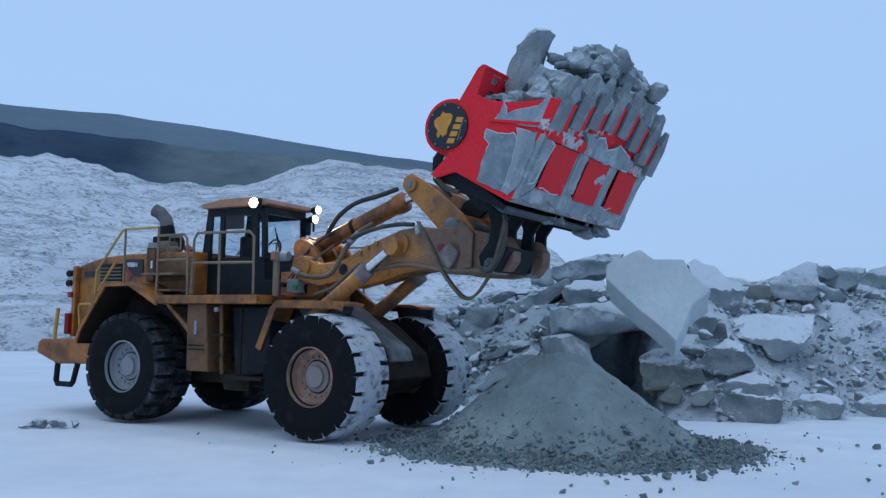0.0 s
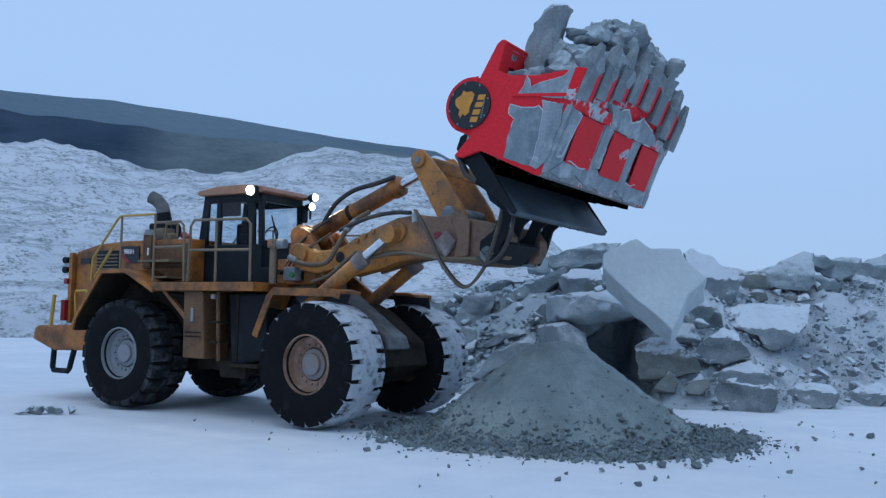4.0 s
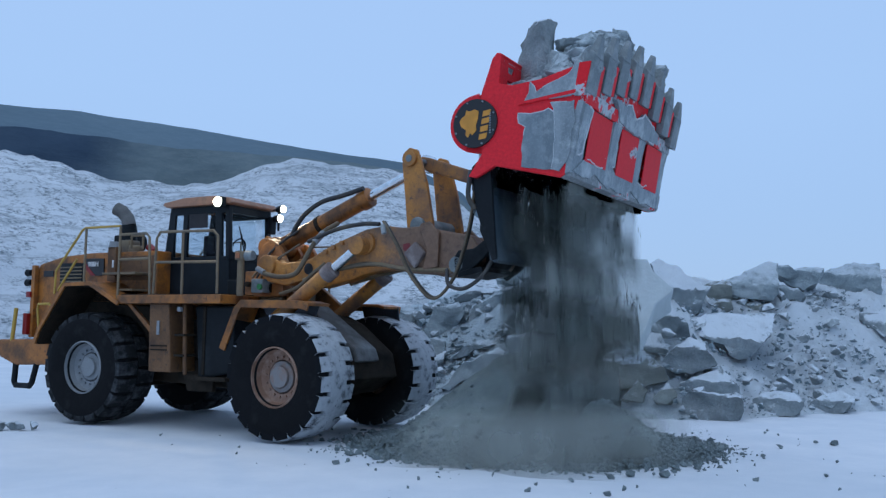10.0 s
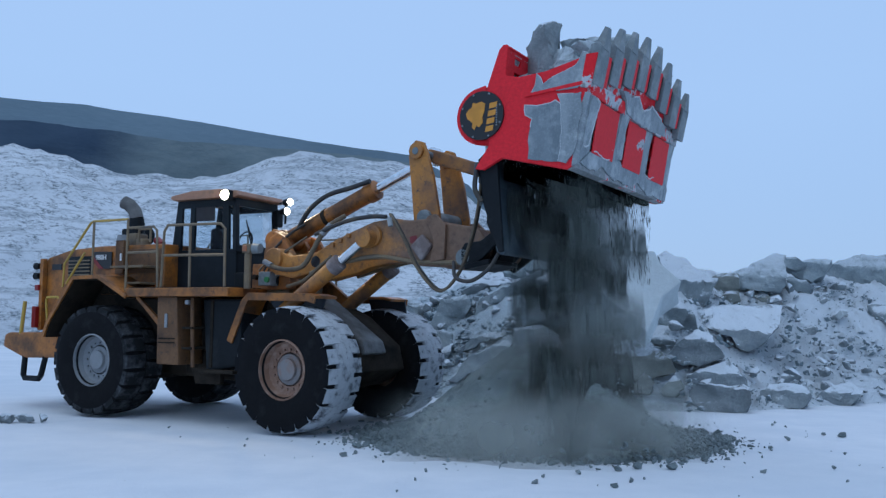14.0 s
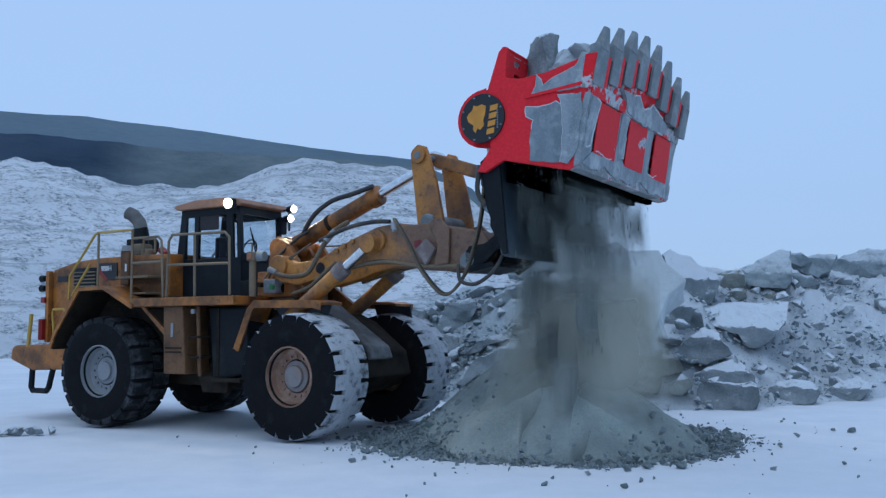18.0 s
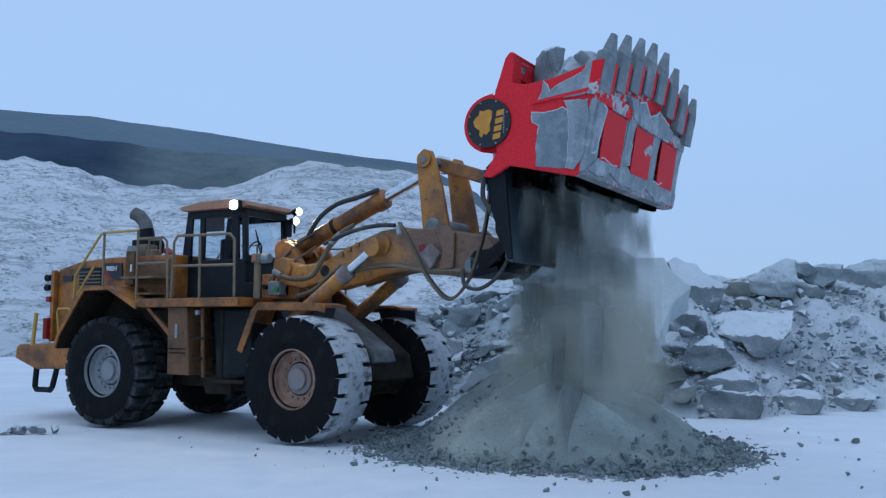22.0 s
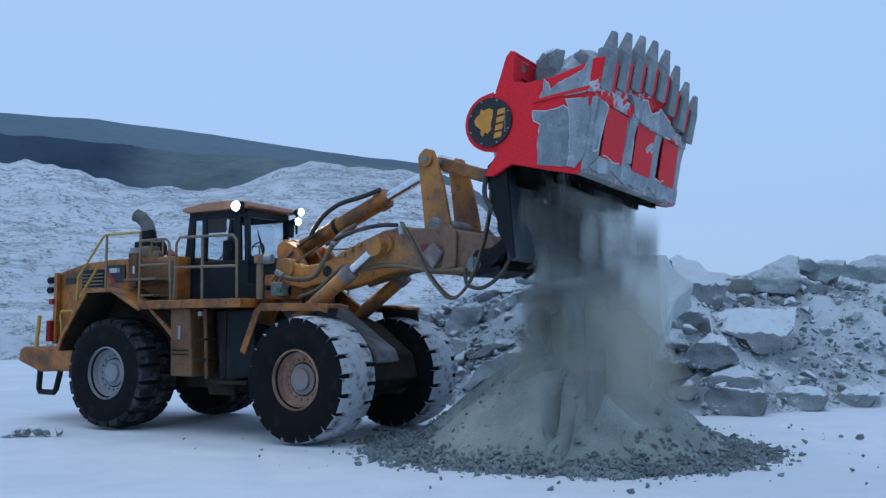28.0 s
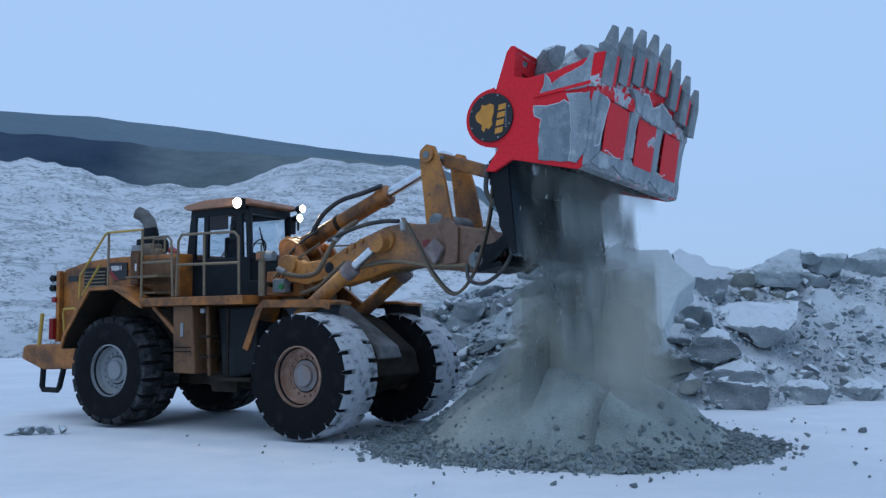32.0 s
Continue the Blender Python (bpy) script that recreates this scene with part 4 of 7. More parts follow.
    part("air_cleaner", rod((-3.15, 0.0, 3.45), (-2.75, 0.0, 3.45), 0.2, seg=20, b=0.03, bm=box(-3.3, -2.86, -0.2, 0.1, 3.1, 3.6, 0.04)), BLACK, ob, "black air cleaner")
    part("filler_box", box(-2.55, -2.25, -0.75, -0.45, 3.15, 3.42, 0.04), RAIL, ob)
    part("reservoir", rod((-2.1, -0.7, 3.1), (-2.1, -0.7, 3.3), 0.14, b=0.03), RAIL, ob)
    part("red_valve", rod((-1.80, -0.5, 3.2), (-1.98, -0.5, 3.3), 0.075, b=0.02), TAIL, ob, "dark red canister")
    # handrails
    y = -1.62
    handrail(ob, [[(-3.19, y, 2.34), (-3.17, y, 2.78), (-2.50, y, 3.52), (-2.42, y, 3.56), (-1.51, y, 3.56)],
                  [(-3.10, y, 2.40), (-2.62, y, 2.98)]], 0.022, BRIGHT)
    handrail(ob, [[(-2.40, y, 2.55), (-2.40, y, 3.56)], [(-1.51, y, 2.25), (-1.51, y, 3.56)], [(-1.51, y, 2.95), (-0.75, y, 2.95)],
                  [(-1.51, y, 3.40), (-0.86, y, 3.40), (-0.78, y, 3.33), (-0.72, y, 2.3)], [(-1.9, -1.0, 3.2), (-1.9, -1.0, 3.45), (-1.6, -1.0, 3.45), (-1.6, -1.0, 3.2)]])
    handrail(ob, [[(-0.64, y, 2.3), (-0.60, y, 3.3), (-0.52, y, 3.41), (0.70, y, 3.39), (0.80, y, 3.30), (0.82, y, 2.32)], [(0.03, y, 2.3), (0.01, y, 3.40)], [(-0.62, y, 2.88), (0.82, y, 2.86)]])
    y = 1.62
    handrail(ob, [[(-3.19, y, 2.34), (-3.17, y, 2.78), (-2.42, y, 3.56), (-1.51, y, 3.56), (-1.51, y, 2.25)], [(-0.64, y, 2.3), (-0.60, y, 3.41), (0.80, y, 3.39), (0.82, y, 2.32)]])
    build_front(ob)
    return ob


def build_cab(ob):
    x0, x1, w, z0, z1 = -1.58, 0.16, 0.58, 2.31, 4.02

    def rear(z):
        return x0 + (z - z0) * 0.135

    def front(z):
        return x1 - (z - z0) * 0.04
    cab = part("cab", prism([(rear(z0), z0), (rear(3.02), 3.02), (front(3.02), 3.02), (front(z0), z0)], -w, w, 0.03), CABDARK, ob, "dark blue-black cab body with large windows")
    part("cab_deck", box(x1 - 0.02, 0.92, -w - 0.05, w + 0.05, 2.28, 2.62, 0.03), BLACK, ob, "black deck before the cab")
    for y in (-w + 0.035, w - 0.035):
        # wide rear post, door post and front post
        posts = ((rear(3.0), -1.26, rear(z1), -1.22), (-1.04, -0.92, -1.02, -0.90), (-0.20, -0.04, -0.24, -0.08), (0.07, front(3.0), 0.03, front(z1)))
        for xa, xb, xc, xd in posts if y < 0 else (posts[0], posts[3]):
            part("pillar", prism([(xa, 2.98), (xc, z1), (xd, z1), (xb, 2.98)], y - 0.035, y + 0.035, 0.015), CABDARK, cab)
        part("side_window", prism([(-0.93, 3.0), (-0.91, 3.90), (-0.23, 3.90), (-0.19, 3.0)], y - 0.010, y + 0.010, 0.0), GLASS, cab, "tinted side window")
        part("rear_side_window", prism([(-1.24, 3.2), (-1.21, 3.90), (-1.03, 3.90), (-1.06, 3.2)], y - 0.010, y + 0.010, 0.0), GLASS, cab, "narrow tinted window")
        part("corner_window", prism([(-0.02, 3.0), (-0.05, 3.90), (0.06, 3.90), (0.09, 3.0)], y - 0.010, y + 0.010, 0.0), GLASS, cab, "narrow tinted window")
        part("header", prism([(rear(3.86), 3.86), (rear(z1), z1), (front(z1), z1), (front(3.86), 3.86)], y - 0.034, y + 0.034, 0.012), CABDARK, cab)
        part("sill", prism([(rear(2.98), 2.98), (rear(3.06), 3.06), (front(3.06), 3.06), (front(2.98), 2.98)], y - 0.036, y + 0.036, 0.01), CABDARK, cab)
        if y < 0:
            part("blind", box(-0.88, -0.42, y - 0.03, y - 0.02, 3.60, 3.9, 0.0), SEAT, cab, "dark pulled-down sun blind")
    part("windscreen", prism([(front(3.1) - 0.02, 3.1), (front(3.1), 3.1), (front(3.92), 3.92), (front(3.92) - 0.02, 3.92)], -w + 0.1, w - 0.1, 0.0), GLASS, cab, "tinted windscreen")
    for y in (-w + 0.03, w - 0.03):
        part("front_post", prism([(front(3.0) - 0.07, 3.0), (front(3.0) + 0.015, 3.0), (front(z1) + 0.015, z1), (front(z1) - 0.07, z1)], y - 0.05, y + 0.05, 0.015), CABDARK, cab)
    part("front_sill", box(front(3.0) - 0.08, front(3.0) + 0.012, -w, w, 2.98, 3.14, 0.015), CABDARK, cab)
    part("front_header", box(front(3.9) - 0.07, front(3.9) + 0.012, -w, w, 3.86, z1, 0.015), CABDARK, cab)
    part("wiper", rod((front(3.14) + 0.03, -0.20, 3.14), (front(3.6) + 0.03, -0.34, 3.62), 0.012, seg=6), BLACK, cab, "thin black wiper")
    part("wiper", rod((front(3.14) + 0.03, -0.16, 3.14), (front(3.5) + 0.03, -0.28, 3.50), 0.008, seg=6), BLACK, cab)
    part("rear_window", prism([(rear(3.1), 3.1), (rear(3.1) + 0.02, 3.1), (rear(3.92) + 0.02, 3.92), (rear(3.92), 3.92)], -w + 0.1, w - 0.1, 0.0), GLASS, cab, "tinted rear window")
    part("roof", prism([(rear(z1) - 0.10, z1 + 0.02), (rear(z1) - 0.06, z1 + 0.08), (-0.9, z1 + 0.15), (-0.2, z1 + 0.15), (front(z1) + 0.10, z1 + 0.10), (front(z1) + 0.16, z1 + 0.01), (front(z1) + 0.1, z1 - 0.02), (rear(z1), z1 - 0.02)], -w - 0.12, w + 0.05, 0.025), ROOF, ob, "faded reddish cab roof")
    part("seat", box(-0.75, -0.3, -0.24, 0.24, 2.95, 3.08, 0.04, box(-0.85, -0.72, -0.22, 0.22, 3.0, 3.5, 0.05)), SEAT, cab, "black operator seat")
    part("console", box(-0.12, 0.02, -0.15, 0.15, 3.0, 3.2, 0.04), BLACK, cab)
    part("steering_wheel", tube([(-0.16 + 0.05 * math.sin(a), 0.18 * math.cos(a), 3.26 + 0.17 * math.sin(a)) for a in [2 * math.pi * k / 16 for k in range(17)]], 0.015, 6, False), BLACK, cab)
    w = 0.88
    # lamps
    main = part("work_lamp", box(-0.10, 0.12, -0.80, -0.68, 3.94, 4.12, 0.02), BLACK, ob, "glaring work lamp on the cab roof edge")
    part("lens", rod((0.02, -0.80, 4.03), (0.03, -0.835, 4.03), 0.09, 0.075, 20), LAMP, main, "glaring white lens")
    part("lamp_bracket", tube([(0.16, 0.5, 4.02), (0.34, 0.55, 4.04), (0.34, 0.55, 3.62)], 0.022, 8, False), BLACK, ob)
    for x, z in ((0.47, 4.04), (0.40, 3.86)):
        lp = part("front_lamp", rod((x - 0.16, 0.55, z), (x - 0.02, 0.54, z), 0.06, 0.08, 16), BLACK, ob, "small lit work lamp")
        part("lens", rod((x - 0.02, 0.54, z), (x + 0.015, 0.538, z), 0.074, 0.055, 16), LAMP2, lp, "white lit lens")
    part("mirror", box(0.14, 0.22, 0.46, 0.64, 3.56, 3.90, 0.03), BLACK, ob, "black wing mirror")
    ml = part("turn_lamp", box(0.94, 1.12, -1.36, -1.2, 2.90, 3.06, 0.03), RAIL, ob, "headlamp and amber turn lamp box")
    part("amber_lens", box(0.97, 1.06, -1.375, -1.355, 2.93, 3.03, 0.01), AMBER, ml, "amber lens")
    part("headlamp", rod((1.10, -1.25, 2.98), (1.26, -1.25, 2.98), 0.09, 0.08, 16), STEEL, ml)
    part("lamp_arm", rod((1.02, -1.28, 2.3), (1.02, -1.28, 2.9), 0.06, seg=10), RAIL, ob)


def build_front(ob):
    F = FRONT
    part("front_frame", prism([(0.25, 0.75), (0.25, 1.9), (0.7, 2.1), (2.0, 2.0), (2.35, 1.85), (3.0, 1.35), (3.1, 0.95), (2.6, 0.65)], -0.62, 0.62, 0.03), CHASSIS, ob, m=F)
    part("nose_plate", prism([(1.80, 2.10), (1.92, 2.20), (3.04, 1.44), (3.12, 1.24), (2.9, 1.18), (2.6, 1.4)], -0.55, 0.05, 0.04), FROSTED, ob, "sloping front plate dusted with snow", m=F)
    for s in (-1, 1):
        tower = prism([(0.75, 1.9), (0.80, 3.0), (0.93, 3.24), (1.10, 3.32), (1.26, 3.24), (1.46, 2.95), (1.52, 2.5), (2.15, 2.05)], s * 0.42, s * 0.52, 0.02)
        part("tower_plate", tower, YELLOW, ob, m=F)
        fi, fo = 0.78, 1.30
        fender(ob, [(0.76, 1.42), (1.07, 2.10), (1.22, 2.23), (2.50, 2.21), (2.68, 2.17)], s * fi, s * fo, 0.05, F, 0.13)
        part("fender_side", prism([(1.35, 2.18), (1.52, 1.98), (2.10, 1.95), (2.55, 1.93), (2.64, 2.16)] if s < 0 else [(1.86, 2.18), (1.94, 1.90), (2.40, 1.87), (2.72, 1.88), (2.68, 2.17)], s * (0.98 if s < 0 else 1.22), s * (1.01 if s < 0 else 1.25), 0.008), PANEL_BLUE, ob, "dark blue rubber side of the fender", m=F)
        o = 0.0 if s < 0 else -0.5      # the two arms stand close together
        # lift arm with boss and hole
        arm = prism([(1.18, 2.70), (1.22, 2.90), (1.40, 2.98), (1.72, 2.86), (2.27, 2.90), (2.69, 3.10), (3.02, 3.22), (3.45, 3.36), (3.83, 3.40), (4.16, 3.35), (4.46, 3.36), (5.36, 3.18), (5.50, 3.0),
                     (5.49, 2.80), (5.38, 2.66), (4.85, 2.60), (4.29, 2.64), (3.69, 2.77), (3.30, 2.77), (3.0, 2.75), (2.69, 2.70), (2.43, 2.61), (2.17, 2.56), (1.79, 2.48), (1.4, 2.55)], s * 0.62 + o, s * 0.88 + o, 0.03)
        arm = part("lift_arm", arm, ARM_WORN, ob, "worn yellow lift arm with rusty end", m=F)
        part("boss", rod((3.46, s * 0.56 + o, 3.13), (3.46, s * 0.94 + o, 3.13), 0.175, b=0.02), ARM, arm)
        part("pin", rod((3.46, s * 0.94 + o, 3.13), (3.46, s * 1.01 + o, 3.13), 0.085, b=0.015), STEEL, arm)
        part("pivot_boss", rod((1.38, s * 0.50 + o, 2.82), (1.38, s * 0.94 + o, 2.82), 0.19, b=0.02), ARM, arm)
        part("port", rod((2.29, s * 0.87 + o, 2.75), (2.29, s * 0.886 + o, 2.75), 0.095, b=0.0), DECAL, arm, "dark round opening")
        part("bucket_pin", rod((5.19, s * 0.55 + o, 2.74), (5.19, s * 1.02 + o, 2.74), 0.13, b=0.02), STEEL, arm)
        part("stiffener", prism([(4.22, 2.94), (4.43, 3.12), (4.61, 2.94), (4.42, 2.70)], s * 0.88 + o, s * 0.98 + o, 0.035), CLAY, arm, "grey lump of frozen clay")
        part("red_mark", prism([(4.17, 3.0), (4.16, 3.09), (4.28, 3.11), (4.31, 3.03), (4.24, 2.97)], s * 0.88 + o, s * 0.886 + o, 0.0), DARK_RED, arm, "patch of faded red paint")
        part("gusset", prism([(4.48, 3.34), (4.52, 3.40), (4.66, 3.42), (4.84, 3.24), (4.82, 2.72), (4.56, 2.68), (4.62, 3.0)], s * 0.88 + o, s * 0.94 + o, 0.02), ARM_WORN, arm)
        part("edge_rib", tube([(2.2, s * 0.90 + o, 2.56), (3.0, s * 0.90 + o, 2.74), (3.6, s * 0.90 + o, 2.80), (4.3, s * 0.90 + o, 2.70), (5.3, s * 0.90 + o, 2.66)], 0.035, 8), RAIL, arm)
        # lift cylinder
        a, c = Vector((1.75, s * 1.02 + o, 1.92)), Vector((3.42, s * 1.02 + o, 3.08))
        d = (c - a).normalized()
        cyl = part("lift_cylinder", rod(a, a + d * 1.35, 0.125, b=0.02, bm=None), ARM, ob, m=F, smooth=True)
        part("gland", rod(a + d * 1.22, a + d * 1.42, 0.142, b=0.02), CLAY, cyl, "muddy cylinder head", smooth=True)
        part("rod", rod(a + d * 1.35, c, 0.075), CHROME, cyl, "shiny chrome rod", smooth=True)
        part("rod_eye", rod(c + Vector((0, -0.1, 0)), c + Vector((0, 0.1, 0)), 0.15, b=0.02), ARM, cyl)
    part("cross_tube", rod((4.25, -0.7, 3.0), (4.25, 0.3, 3.0), 0.22, b=0.02), ARM, ob, m=F)
    part("cross_plate", prism([(3.7, 2.8), (3.7, 3.3), (4.6, 3.28), (5.1, 3.12), (5.1, 2.72)], -0.62, 0.14, 0.02), ARM_WORN, ob, m=F)
    part("tower_cross", rod((0.95, -0.5, 3.2), (0.95, 0.5, 3.2), 0.16, b=0.02), YELLOW, ob, m=F)
    part("valve_block", box(0.95, 1.5, -0.62, 0.3, 2.2, 2.62, 0.03), RAIL, ob, m=F)
    part("valve", rod((1.1, -0.7, 2.45), (1.35, -0.7, 2.45), 0.09, b=0.02), BLACK, ob, m=F)
    # hoses
    part("hose", tube([(1.32, -0.2, 3.42), (1.42, -0.2, 3.58), (1.62, -0.2, 3.79), (1.99, -0.2, 3.98), (2.48, -0.2, 4.07), (2.88, -0.2, 4.16)], 0.042, 10), HOSE, ob, "black hydraulic hose", F, True)
    part("hose", tube([(1.32, -1.0, 2.74), (1.45, -1.0, 2.68), (1.78, -1.0, 2.62), (2.11, -1.0, 2.67), (2.30, -1.0, 2.89), (2.42, -0.95, 3.13), (2.52, -0.8, 3.36), (2.5, -0.4, 3.55)], 0.042, 10), HOSE_TAN, ob, "tan sleeved hydraulic hose", F, True)
    part("hose", tube([(1.79, -1.0, 2.33), (2.16, -1.0, 2.44), (2.48, -1.0, 2.66), (2.69, -0.95, 2.82)], 0.032, 8), HOSE_TAN, ob, "tan sleeved hydraulic hose", F, True)
    part("hose", tube([(2.3, -0.92, 3.2), (2.9, -0.92, 3.38), (3.4, -0.92, 3.44), (3.75, -0.94, 3.42)], 0.035, 8), HOSE, ob, "black hydraulic hose", F, True)
    part("hose_end", rod((1.26, -1.0, 2.77), (1.42, -1.0, 2.70), 0.05, seg=10), RIM_GREY, ob, "pale steel hose end", F)
    part("hose_end", rod((2.44, -0.93, 3.18), (2.53, -0.8, 3.36), 0.055, seg=10), RIM_GREY, ob, "pale steel hose end", F)
    part("valve_bank", box(1.08, 1.34, -0.95, -0.6, 2.36, 2.60, 0.02), STEEL, ob, "grey valve block", F)
    part("green_cap", rod((1.30, -0.95, 2.46), (1.30, -0.99, 2.46), 0.05, seg=12), GREEN, ob, "green cap", F)
    for k in range(5):
        part("pipe", tube([(1.05 + 0.05 * k, -0.9 + 0.06 * k, 2.62), (1.15 + 0.09 * k, -0.8, 2.78 + 0.03 * k), (1.5 + 0.1 * k, -0.66, 3.0 + 0.05 * k)], 0.018, 6), HOSE if k % 2 else HOSE_TAN, ob, "thin hydraulic pipe", F, True)
    for x, z in ((2.62, 2.98), (2.78, 3.05), (2.95, 3.12)):
        part("pipe_clamp", box(x, x + 0.07, -0.93, -0.87, z, z + 0.07, 0.01), ARM, ob, m=F)
    part("hose", tube([(0.95, -0.6, 2.3), (1.0, -0.62, 2.7), (1.1, -0.6, 3.0), (1.3, -0.4, 3.3), (1.45, -0.2, 3.48)], 0.024, 8), HOSE, ob, "black hydraulic hose", F, True)
    for k, (dy, dr) in enumerate(((0, 0.02), (0.045, 0.0))):
        part("hose_loop", tube([(3.85, -0.98 + dy, 3.45), (4.05, -1.15 + dy, 3.31), (4.28, -1.2 + dy, 3.0), (4.54, -1.25 + dy, 2.60 - dr), (4.93, -1.25 + dy, 2.25 - dr), (5.26, -1.25 + dy, 2.52 - dr),
                                (5.46, -1.25 + dy, 3.0), (5.56, -1.25 + dy, 3.40), (5.62, -1.27 + dy, 3.78)], 0.022, 10), HOSE_TAN if k == 0 else HOSE, ob, "long drooping hydraulic hose", F, True)
    for x, z in ((4.0, 3.36), (5.57, 3.46)):
        part("hose_fitting", rod((x, -1.22, z), (x + 0.04, -1.23, z - 0.13 if x < 5 else z + 0.13), 0.04, seg=10), STEEL, ob, m=F)
    part("tower_lug", prism([(0.62, 3.0), (0.62, 3.30), (0.8, 3.42), (1.0, 3.36), (1.2, 3.1), (1.2, 2.8)], -0.30, -0.20, 0.02, prism([(0.62, 3.0), (0.62, 3.30), (0.8, 3.42), (1.0, 3.36), (1.2, 3.1), (1.2, 2.8)], 0.20, 0.30, 0.02)), YELLOW, ob, m=F)
    part("valve_plate", box(0.72, 1.6, -0.72, -0.55, 2.30, 2.75, 0.02), YELLOW, ob, m=F)
    for k in range(4):
        part("fitting", rod((0.85 + 0.17 * k, -0.72, 2.52 + 0.05 * (k % 2)), (0.85 + 0.17 * k, -0.82, 2.52 + 0.05 * (k % 2)), 0.045, seg=8), STEEL if k % 2 else CHASSIS, ob, m=F)


def build_linkage(ob):
    """Bell crank, tilt cylinder, rod and link: parts that move on the loader."""
    out = []
    bm = None
    for s, o in ((-1, 0.0), (1, -0.05)):
        bm = prism([(-0.17, 1.05), (-0.13, 1.22), (0.0, 1.29), (0.14, 1.22), (0.18, 1.04), (0.24, 0.6), (0.26, 0.0), (0.20, -0.35), (0.0, -0.46), (-0.19, -0.3), (-0.22, 0.0), (-0.19, 0.55)], s * 0.46 + o, s * 0.54 + o, 0.02, bm)
        bm = rod((0, s * 0.42 + o, 1.10), (0, s * 0.59 + o, 1.10), 0.13, b=0.015, bm=bm)
    bell = part("bell_crank", bm, ARM, ob, "worn yellow double-plate tilt lever")
    part("pin", rod((0, -0.60, 0.0), (0, 0.55, 0.0), 0.13, b=0.02), STEEL, bell)
    part("pin", rod((0, -0.60, 1.10), (0, 0.55, 1.10), 0.06, b=0.01), STEEL, bell)
    barrel = part("tilt_cylinder", rod((0, 0, 0), (2.1, 0, 0), 0.15, b=0.02, bm=rod((2.0, 0, 0), (2.2, 0, 0), 0.18, b=0.02, bm=rod((0, -0.16, 0), (0, 0.16, 0), 0.2, b=0.02))), YELLOW, ob, "yellow tilt cylinder barrel", smooth=True)
    part("clamp", rod((1.0, 0, 0), (1.08, 0, 0), 0.165), CHASSIS, barrel)
    rodp = part("tilt_rod", rod((-1.6, 0, 0), (-0.1, 0, 0), 0.085, bm=rod((0, -0.1, 0), (0, 0.1, 0), 0.15, b=0.02)), CHROME, ob, "shiny chrome tilt rod", smooth=True)
    link = part("link", prism([(-0.12, 0.02), (-0.08, 0.10), (0.1, 0.11), (1.3, 0.10), (1.48, 0.07), (1.5, -0.07), (1.3, -0.11), (0.1, -0.11), (-0.08, -0.09)], -0.13, 0.13, 0.03), ARM, ob, "worn yellow tilt link")
    return bell, barrel, rodp, link


# ---- the screening bucket: a black rear frame and a red hinged shell ----
HINGE = Vector((5.90, 0, 3.93))
HW = 1.86


